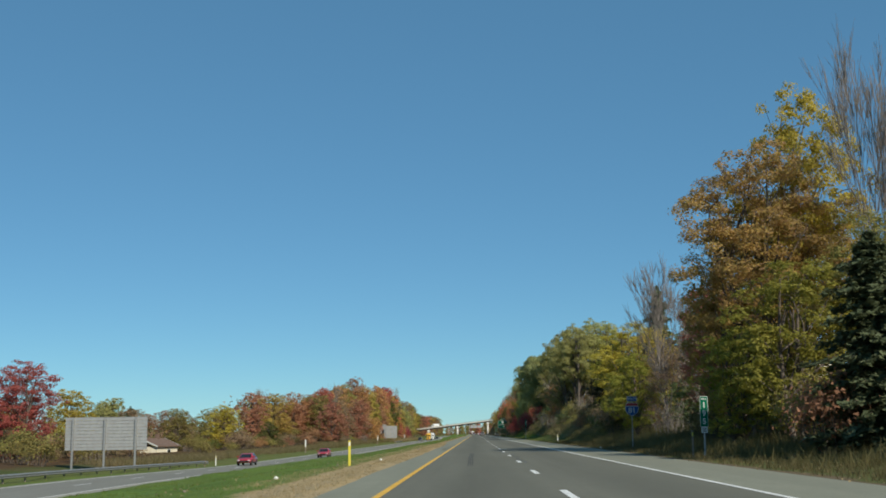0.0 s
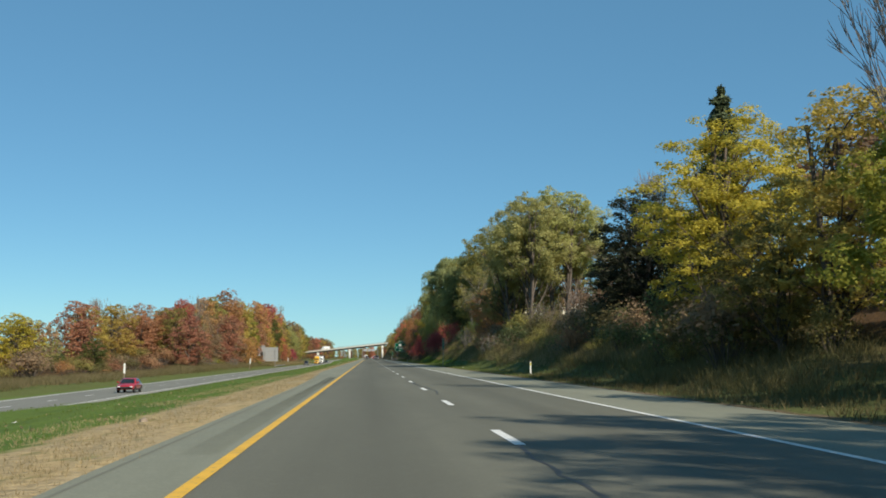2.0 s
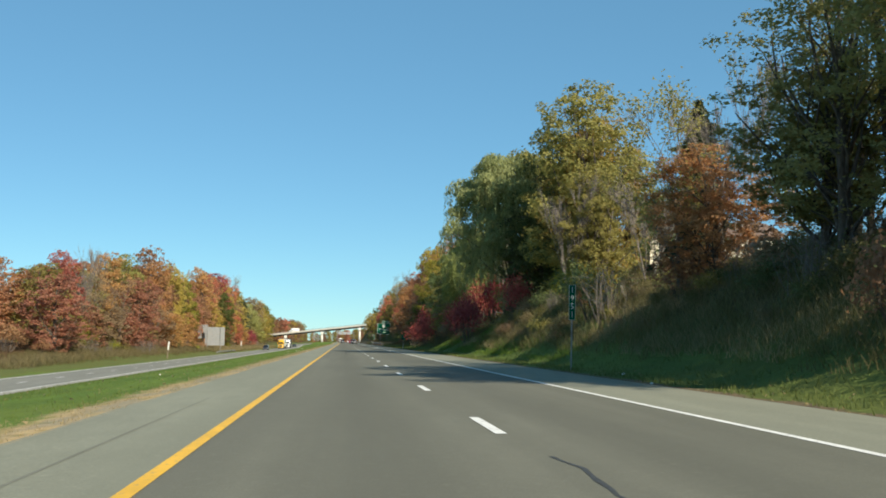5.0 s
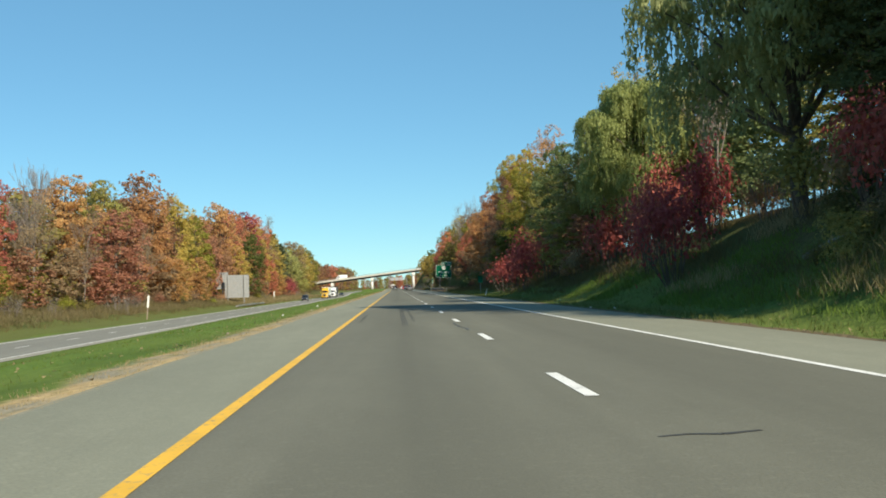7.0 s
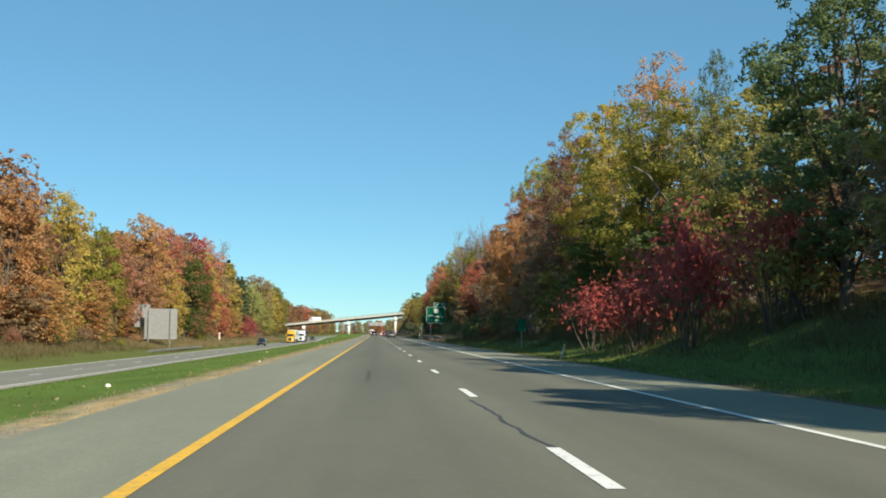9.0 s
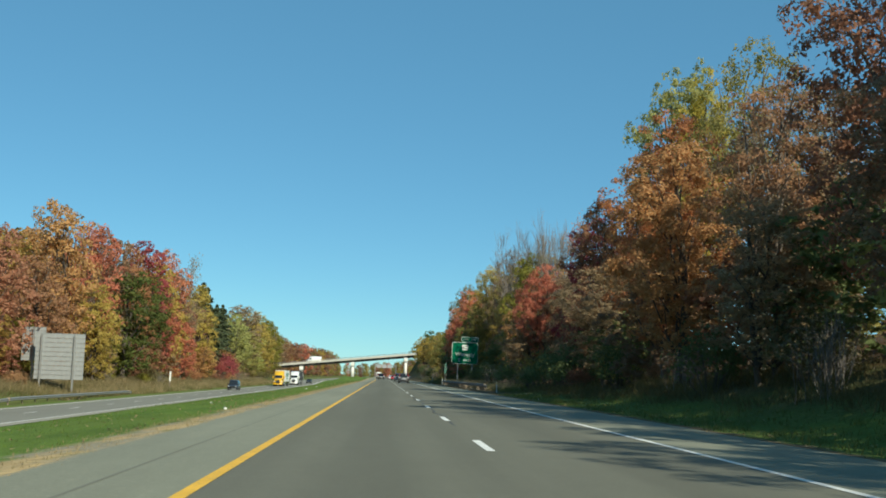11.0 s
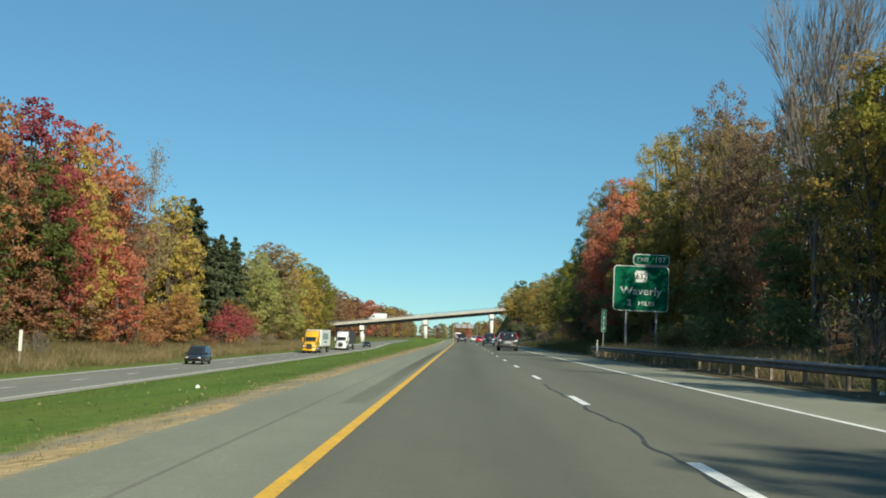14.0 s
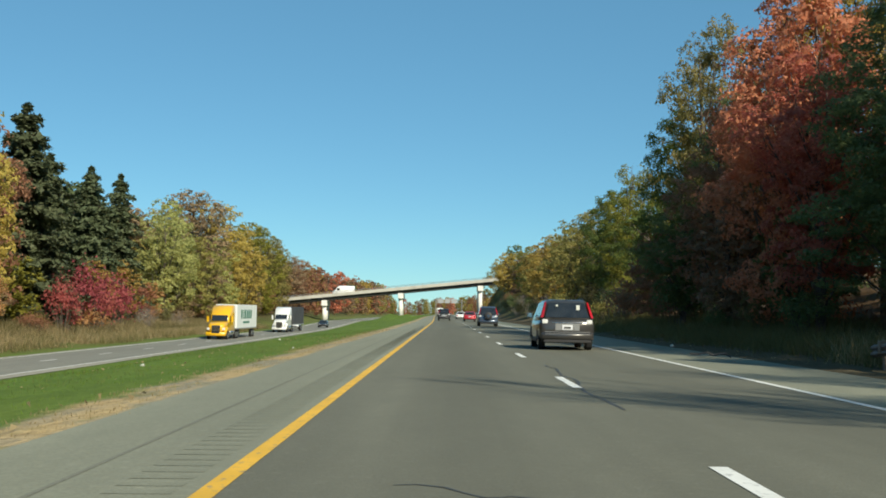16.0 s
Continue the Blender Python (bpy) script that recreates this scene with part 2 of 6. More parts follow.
M_ALU = weathered("sign_back_aluminium", (0.36, 0.37, 0.37), 0.55, 0.3, 2, 0.2)
M_WOOD = weathered("weathered_post_wood", (0.30, 0.24, 0.18), 0.9, 0, 6, 0.4)
M_GREEN = weathered("sign_green", (0.001, 0.125, 0.064), 0.8, 0, 1.2, 0.3)
M_GREEN.node_tree.nodes["Principled BSDF"].inputs["Specular IOR Level"].default_value = 0.15
M_SIGNWHITE = weathered("sign_white", (0.60, 0.62, 0.58), 0.5, 0, 5, 0.12)
M_BLUE = weathered("sign_blue", (0.025, 0.09, 0.30), 0.45, 0, 3, 0.2)
M_SIGNRED = weathered("sign_red", (0.42, 0.03, 0.03), 0.45, 0, 3, 0.2)
M_BLACK = weathered("black_paint", (0.012, 0.012, 0.012), 0.5, 0, 5, 0.2)
M_POSTWHITE = weathered("white_plastic", (0.72, 0.72, 0.68), 0.6, 0, 4, 0.2)
M_POSTYELLOW = weathered("yellow_plastic", (0.62, 0.52, 0.05), 0.6, 0, 4, 0.15)
M_CONCRETE = weathered("concrete", (0.47, 0.45, 0.40), 0.9, 0, 0.5, 0.22, "Object")
M_PIER = weathered("pale_concrete", (0.74, 0.73, 0.69), 0.85, 0, 0.8, 0.15, "Object")
M_GIRDER = weathered("girder_steel", (0.075, 0.073, 0.066), 0.7, 0.2, 0.8, 0.3)
M_TYRE = weathered("tyre_rubber", (0.018, 0.018, 0.018), 0.9, 0, 8, 0.2)
M_SILVER = weathered("silver_plastic", (0.34, 0.34, 0.34), 0.3, 0.5, 5, 0.1)
M_RIM = weathered("alloy_rim", (0.48, 0.48, 0.49), 0.35, 0.8, 8, 0.15)
M_CHROME = weathered("chrome", (0.75, 0.75, 0.76), 0.15, 1.0, 6, 0.08)
M_TRIM = weathered("black_trim", (0.02, 0.02, 0.021), 0.6, 0, 8, 0.2)
M_PLATE = weathered("plate_white", (0.62, 0.63, 0.66), 0.5, 0, 8, 0.1)
M_SIDING = weathered("cream_siding", (0.74, 0.68, 0.52), 0.8, 0, 1.0, 0.1)
M_ROOF = weathered("roof_shingle", (0.17, 0.11, 0.08), 0.9, 0, 2.0, 0.3)
M_DEBRIS = weathered("litter_white", (0.68, 0.67, 0.62), 0.7, 0, 6, 0.15)


def car_paint(name, col, metal=0.35):
    n = Nodes(name, 0.28, metal)
    n.color(n.mix(n.span(n.noise(2.0, 5, (1, 1, 1), "Object"), 0.3, 0.7), tuple(c * 0.85 for c in col), col))
    n.bsdf.inputs["Coat Weight"].default_value = 0.7
    n.bsdf.inputs["Coat Roughness"].default_value = 0.08
    return n.mat


def tinted_glass():
    n = Nodes("tinted_glass", 0.06)
    n.color(n.mix(n.span(n.noise(3, 2, (1, 1, 1), "Object"), 0.3, 0.7), (0.012, 0.014, 0.016), (0.022, 0.025, 0.028)))
    n.bsdf.inputs["Specular IOR Level"].default_value = 0.8
    return n.mat


def lamp_plastic(name, col):
    n = Nodes(name, 0.15)
    n.color(n.mix(n.span(n.noise(20, 2, (1, 1, 1), "Object"), 0.3, 0.7), tuple(c * 0.7 for c in col), col))
    n.bsdf.inputs["Coat Weight"].default_value = 0.8
    return n.mat


M_GLASS = tinted_glass()
M_TAIL = lamp_plastic("red_tail_lens", (0.42, 0.012, 0.02))
M_CLEAR = lamp_plastic("clear_lens", (0.75, 0.75, 0.74))


# ==== building helpers ====
class Shape:
    """Vertices and faces gathered for one mesh."""

    def __init__(self):
        self.v, self.f = [], []

    def poly(self, pts):
        k = len(self.v)
        self.v += [tuple(p) for p in pts]
        self.f.append(tuple(range(k, k + len(pts))))
        return self

    def box(self, x0, x1, y0, y1, z0, z1, bevel=0.0):
        b = min(bevel, (x1 - x0) / 3, (y1 - y0) / 3, (z1 - z0) / 3)
        if b <= 0:
            k = len(self.v)
            self.v += [(x, y, z) for z in (z0, z1) for x, y in ((x0, y0), (x1, y0), (x1, y1), (x0, y1))]
            for q in ((3, 2, 1, 0), (4, 5, 6, 7), (0, 1, 5, 4), (1, 2, 6, 5), (2, 3, 7, 6), (3, 0, 4, 7)):
                self.f.append(tuple(k + i for i in q))
            return self
        rings = []
        for z, i in ((z0, b), (z0 + b, 0), (z1 - b, 0), (z1, b)):
            c = b + i
            rings.append([(x0 + c, y0 + i, z), (x1 - c, y0 + i, z), (x1 - i, y0 + c, z), (x1 - i, y1 - c, z),
                          (x1 - c, y1 - i, z), (x0 + c, y1 - i, z), (x0 + i, y1 - c, z), (x0 + i, y0 + c, z)])
        return self.loft(rings)

    def loft(self, rings, cap=True):
        k, n = len(self.v), len(rings[0])
        for r in rings:
            self.v += [tuple(p) for p in r]
        for j in range(len(rings) - 1):
            for i in range(n):
                a, b = k + j * n + i, k + j * n + (i + 1) % n
                self.f.append((a, b, b + n, a + n))
        if cap:
            self.f.append(tuple(k + i for i in reversed(range(n))))
            self.f.append(tuple(k + (len(rings) - 1) * n + i for i in range(n)))
        return self

    def tube(self, pts, radii, sides=6, cap=True):
        rings = []
        ref = Vector((0.31, 0.17, 0.93))
        for i, p in enumerate(pts):
            a, b = Vector(pts[max(i - 1, 0)]), Vector(pts[min(i + 1, len(pts) - 1)])
            d = (b - a).normalized()
            s = d.cross(ref if abs(d.dot(ref)) < 0.95 else Vector((1, 0, 0))).normalized()
            t = d.cross(s)
            rings.append([Vector(p) + (s * math.cos(w) + t * math.sin(w)) * radii[i] for w in [2 * math.pi * j / sides for j in range(sides)]])
        return self.loft(rings, cap)

    def mesh(self, name, mat, smooth=False):
        me = bpy.data.meshes.new(name)
        me.from_pydata(self.v, [], self.f)
        if smooth:
            me.polygons.foreach_set("use_smooth", [True] * len(me.polygons))
        me.materials.append(mat)
        return me


def part(name, shape, mat, parent=None, label="", smooth=False, at=None):
    """Links a shape as one mesh object under a thing or part."""
    me = shape if isinstance(shape, bpy.types.Mesh) else shape.mesh(name, mat, smooth)
    ob = new(name, me)
    if parent:
        ob.parent = parent
    if at is not None:
        ob.matrix_basis = at
    return tagged(ob, label)


def thing(name, at, label, category, group="", kind=""):
    ob = new(name)
    ob.empty_display_size = 0.2
    ob.matrix_basis = at
    return tagged(ob, label, category, group, kind)


def letters(name, text, size, mat, parent, at, wide=1.0):
    """Flat lettering cut from thin sheet, facing the -y side."""
    cu = bpy.data.curves.new(name, "FONT")
    cu.body, cu.size, cu.align_x, cu.align_y, cu.extrude, cu.offset = text, size, "CENTER", "CENTER", 0.003, size * 0.012
    cu.resolution_u = 3
    ob = bpy.data.objects.new(name, cu)
    scene.collection.objects.link(ob)
    bpy.context.view_layer.update()
    me = bpy.data.meshes.new_from_object(ob.evaluated_get(bpy.context.evaluated_depsgraph_get()))
    bpy.data.objects.remove(ob)
    me.materials.clear()
    me.materials.append(mat)
    o = new(name, me)
    o.parent = parent
    o.matrix_basis = at @ pose(0, 0, 0, 90, 0, 0) @ Matrix.Diagonal((wide, 1, 1, 1))
    return o


def smooth01(t):
    t = min(max(t, 0.0), 1.0)
    return t * t * (3 - 2 * t)


def along(table, y):
    """Piecewise values along the road."""
    for (a, p), (b, q) in zip(table, table[1:]):
        if y <= b:
            return p + (q - p) * smooth01((y - a) / (b - a))
    return table[-1][1]


# ==== the lie of the land ====
def bend(y):
    """The road's gentle curve to the west beyond the signs."""
    return -1.7 * smooth01((y - 620) / 260)


def south_z(y):
    return -2.36 + 0.91 * smooth01((y - 715) / 110) + 0.5 * (1 - smooth01((y - 70) / 80))


BANK = ((-400, 1.5), (60, 1.0), (90, 1.4), (125, 3.0), (160, 4.3), (230, 4.6), (262, 4.6), (285, 4.2), (330, 3.0), (390, 2.2), (440, 1.0),
        (465, 0.5), (540, 0.7), (575, 1.2), (640, 1.2), (720, 2.5), (800, 6.0), (829, 10.0), (860, 4.5), (920, 1.0), (3000, 1.0))


def verge(y):
    """How far the dry verge has crept over the inner shoulder."""
    return 0.9 * (1 - smooth01((y - 108) / 60))


def land(x, y):
    """Height of the ground sheet."""
    u = x - bend(y)
    s = south_z(y)
    hump = 1.1 * math.exp(-((y - 829) / 30) ** 2)
    k = 0.3 + 0.7 * smooth01((y - 290) / 60)
    prof = [(-400, s + 7), (-110, s + 3.2 * k), (-60, s + 2.6 * k), (-47, s + 2.1 * k), (-41, s + 1.2 * k), (-37, s + 0.2), (-32.4, s), (-31.5, s - 0.03),
            (-23.2, s - 0.03), (-22.3, s + 0.005), (-19, s + 0.52), (-16, s + 1.0 + hump), (-13.5, -0.95 + hump), (-11, -0.5 + hump), (-8, -0.24), (-6.6, -0.10), (-5.7 + verge(y), -0.02), (-5.3 + verge(y), -0.12),
            (6.4, -0.12), (6.75, -0.03), (8.4, 0.0)]
    if u <= 8.4:
        for (a, p), (b, q) in zip(prof, prof[1:]):
            if u <= b:
                z = p + (q - p) * (u - a) / (b - a)
                break
        if u < -400:
            z = s + 7
    else:
        h = along(BANK, y)
        t = min((u - 8.4) / 7.6, 1.0)
        z = h * (0.35 * t + 0.65 * smooth01(t)) + max(u - 16, 0) * 0.24 * (1 if u < 34 else 34 / u)
        if u > 34:
            z = h + 18 * 0.24 + min(u - 34, 300) * 0.02
    rough = smooth01((abs(u + 0.6) - 7.6) / 4) * (0.0 if -33 < u < -20 else 1.0)
    return z + rough * (0.28 * noise.noise((x * 0.16, y * 0.11, 0)) + 0.10 * noise.noise((x * 0.6, y * 0.5, 7)))


def sheet(name, xs, ys, height, mat, label, category, shift=True):
    me = bpy.data.meshes.new(name)
    v = [(x + (bend(y) if shift else 0), y, height(x + (bend(y) if shift else 0), y)) for y in ys for x in xs]
    n = len(xs)
    f = [(j * n + i, j * n + i + 1, (j + 1) * n + i + 1, (j + 1) * n + i) for j in range(len(ys) - 1) for i in range(n - 1)]
    me.from_pydata(v, [], f)
    me.polygons.foreach_set("use_smooth", [True] * len(f))
    at = me.attributes.new("u", "FLOAT", "POINT")
    at.data.foreach_set("value", [x for y in ys for x in xs])
    me.materials.append(mat)
    return tagged(new(name, me), label, category, "", "structure")


YS = [-300, -200, -120, -60, -30] + list(range(-10, 900, 5)) + [910 + 15 * i for i in range(30)] + [1400, 1600, 2000, 2600, 3400, 4600]
GX = [-2600, -1200, -600, -400, -250, -160, -110, -80, -68, -60, -54, -50, -47, -45, -43, -41, -39, -37, -35, -33.5, -32.4, -31.5, -27, -23.2, -22.3, -21, -19, -17.5,
      -16, -14, -12.5, -11, -9.5, -8, -7.3, -6.6, -5.7, -5.3, -4.8, -4.4, -4.0, 0, 6.4, 6.75, 7.5, 8.4, 9.3, 10.2, 11.2, 12.2, 13.2, 14.2, 15.2, 16.2, 18, 20, 23, 27, 34, 45, 70, 120, 300, 800, 2600]
sheet("ground", GX, YS, land, M_GROUND, "grassy median and weedy roadside banks under autumn leaves", "ground")
road = sheet("road", [-3.62, -2.7, -1.8, -0.9, 0, 0.9, 1.8, 2.7, 3.62], YS, lambda x, y: 0.0, M_ROAD, "worn grey asphalt of two northbound lanes", "road")
inner = sheet("shoulder_west", [-5.75, -4.7, -3.62], YS, lambda x, y: 0.0 - 0.02 * (-3.62 - (x - bend(y))) / 2, M_SHOULDER, "pale grey asphalt inner shoulder beside the median", "road shoulder")
for vert in inner.data.vertices:
    if vert.index % 3 == 0:
        vert.co.x += verge(vert.co.y) + 0.12 * noise.noise((0, vert.co.y * 0.3, 2))
sheet("shoulder_east", [3.62, 5.2, 6.75], YS, lambda x, y: 0.0 - 0.03 * ((x - bend(y)) - 3.62) / 3, M_SHOULDER, "pale grey asphalt outer shoulder below the bank", "road shoulder")
sroad = sheet("southbound_road", [-31.05, -29.3, -27.5, -25.7, -24.0], YS, lambda x, y: south_z(y) + 0.01, M_SOUTH, "grey asphalt of the lower southbound lanes", "road")
sheet("southbound_shoulder_inner", [-24.0, -23.0], YS, lambda x, y: south_z(y) + 0.01, M_SBEDGE, "pale gravelly inner shoulder of the southbound lanes", "road shoulder")
sheet("southbound_shoulder_outer", [-31.75, -31.05], YS, lambda x, y: south_z(y) + 0.01, M_SBEDGE, "pale narrow outer shoulder of the southbound lanes", "road shoulder")


def ribbon(x0, x1, ys, z):
    s = Shape()
    for a, b in zip(ys, ys[1:]):
        s.poly([(x0 + bend(a), a, z(a)), (x1 + bend(a), a, z(a)), (x1 + bend(b), b, z(b)), (x0 + bend(b), b, z(b))])
    return s


LONG = [-60] + list(range(-40, 900, 10)) + list(range(900, 1500, 30))
part("edge_line", ribbon(-3.66, -3.515, LONG, lambda y: 0.006), M_YELLOW, road, "yellow edge line")
part("edge_line", ribbon(3.54, 3.68, LONG, lambda y: 0.006), M_WHITE, road, "white edge line")
part("edge_line", ribbon(-31.1, -30.95, LONG, lambda y: south_z(y) + 0.018), M_WHITE, sroad, "white edge line")
part("edge_line", ribbon(-24.1, -23.95, LONG, lambda y: south_z(y) + 0.018), M_WHITE, sroad, "faded edge line")
DASH0 = 10.93
dash_mesh = Shape().poly([(-0.075, -3.05, 0), (0.075, -3.05, 0), (0.075, 0, 0), (-0.075, 0, 0)]).mesh("lane_dash", M_WHITE)
for k in range(-2, 92):
    y = DASH0 + 12.19 * k
    part("lane_dash", dash_mesh, M_WHITE, road, "", False, pose(bend(y), y, 0.006))
    if y > 60:
        part("lane_dash", dash_mesh, M_WHITE, sroad, "", False, pose(-27.5 + bend(y), y + 4, south_z(y) + 0.02))

# sealed cracks that wander along the lane joint, and skid marks
rng = random.Random(5)
SKIDS = ((-1.95, 40, 27, 0.12), (-1.72, 261, 26, 0.10), (-1.40, 265, 20, 0.06), (-3.2, 265, 11, 0.07), (-2.0, 318, 9, 0.06))


def crack(pts, w):
    s = Shape()
    for i, ((x0, y0), (x1, y1)) in enumerate(zip(pts, pts[1:])):
        a, b = w * (0.6 + 0.8 * ((i * 7) % 5) / 5), w * (0.6 + 0.8 * (((i + 1) * 7) % 5) / 5)
        d = Vector((y0 - y1, x1 - x0)).normalized()
        s.poly([(x0 - d.x * a, y0 - d.y * a, 0.004), (x0 + d.x * a, y0 + d.y * a, 0.004), (x1 + d.x * b, y1 + d.y * b, 0.004), (x1 - d.x * b, y1 - d.y * b, 0.004)])
    return s


for y0, y1, x0 in ((44, 58, 0.16), (60, 64, 0.25), (66, 84, -0.16), (101, 118, 0.13), (113, 126, 0.02), (164, 176, 0.1), (257, 263, -0.1), (302, 312, -0.06), (340, 352, 0.08), (383, 386, 0.04), (388, 411, 0.1), (412, 424, -0.04), (460, 480, -0.1), (528, 540, 0.1)):
    x, y, pts = x0, y0, []
    while y < y1:
        pts.append((x, y))
        y += rng.uniform(0.3, 0.6)
        x = x0 + (x - x0) * 0.9 + rng.uniform(-0.06, 0.06)
    part("sealed_crack", crack(pts, 0.028), M_TAR, road, "black tar-sealed crack")
part("sealed_crack", crack([(-0.05, 236.4), (0.2, 236.5), (0.45, 236.45), (0.78, 236.6)], 0.035), M_TAR, road, "thick cross crack")
for k in range(16):
    y, x = 30 + k * 33 + rng.uniform(-6, 6), rng.uniform(-2.6, 3.2)
    n, pts = rng.randint(6, 12), []
    for i in range(n):
        pts.append((x, y))
        x += rng.uniform(0.05, 0.25)
        y += rng.uniform(-0.25, 0.2)
    part("sealed_crack", crack(pts, 0.014), M_TAR, road, "thin cross crack")
for x, y, n, w in SKIDS:
    sk = Shape()
    for lane in (-1, 0, 1):
        for i in range(n):
            a, b = [w * 0.27 * min(1.0, 0.3 + j / 5, 0.3 + (n - j) / 5) * (0.75 + 0.25 * math.sin(j * 2.7 + lane)) for j in (i, i + 1)]
            c, d = [x + lane * w * 0.66 + 0.012 * math.sin(j * 0.35) for j in (i, i + 1)]
            sk.poly([(c - a, y + i, 0.003), (c + a, y + i, 0.003), (d + b, y + i + 1, 0.003), (d - b, y + i + 1, 0.003)])
    part("skid_mark", sk, M_SKID, road, "dark rubber skid mark with tread lines")
for y0, y1 in ((70, 190), (330, 610)):
    seam = [y0 + 2.5 * i for i in range(int((y1 - y0) / 2.5))]
    part("pavement_joint", ribbon(-4.675, -4.63, seam, lambda y: -0.007), M_JOINT, road, "dark lengthwise joint in the shoulder")
# rumble strip milled into the inner shoulder
rs = Shape()
for k in range(620):
    y = 80 + k * 0.32 if k < 160 else 470 + (k - 160) * 0.32
    rs.poly([(-4.24, y, -0.003), (-3.80, y, 0.001), (-3.80, y + 0.14, 0.001), (-4.24, y + 0.14, -0.003)])
tagged(part("rumble_strip", rs, M_RUMBLE, road, "shallow milled rumble grooves"), kind="stuff")

# ==== trees and shrubs ====
def leaf_mesh(name, centres, normals, length, width, droop=None):
    """Many small pointed leaves, each an island of its own."""
    r = np.random.RandomState(len(centres))
    n = len(centres)
    nn = normals / np.maximum(np.linalg.norm(normals, axis=1, keepdims=True), 1e-6)
    a = r.normal(size=(n, 3)) if droop is None else np.tile(np.array(droop, float), (n, 1)) + r.normal(size=(n, 3)) * 0.25
    a -= nn * (a * nn).sum(1, keepdims=True)
    a /= np.maximum(np.linalg.norm(a, axis=1, keepdims=True), 1e-6)
    b = np.cross(nn, a)
    k = r.uniform(0.65, 1.35, (n, 1))
    la, wb = a * length * k * 0.5, b * width * k * 0.5
    fold = nn * width * 0.18 * r.uniform(-1, 1, (n, 1))
    v = np.stack([centres - la * 0.8 + wb + fold, centres + la * 1.2, centres - la * 0.8 - wb - fold], 1).reshape(-1, 3)
    me = bpy.data.meshes.new(name)
    me.vertices.add(3 * n)
    me.vertices.foreach_set("co", v.ravel())
    me.loops.add(3 * n)
    me.loops.foreach_set("vertex_index", np.arange(3 * n))
    me.polygons.add(n)
    me.polygons.foreach_set("loop_start", np.arange(n) * 3)
    me.update(calc_edges=True)
    me.validate()
    me.materials.append(LEAF["green"])
    return me


def limb(s, p, q, r0, r1, sides, rnd, bow=0.12, steps=4):
    """A bowed, tapering branch from p to q."""
    p, q = Vector(p), Vector(q)
    side = Vector((rnd.uniform(-1, 1), rnd.uniform(-1, 1), rnd.uniform(-0.2, 0.9))) * (q - p).length * bow
    pts = [p.lerp(q, i / steps) + side * math.sin(math.pi * i / steps) for i in range(steps + 1)]
    s.tube(pts, [r0 + (r1 - r0) * i / steps for i in range(steps + 1)], sides, False)
    return pts


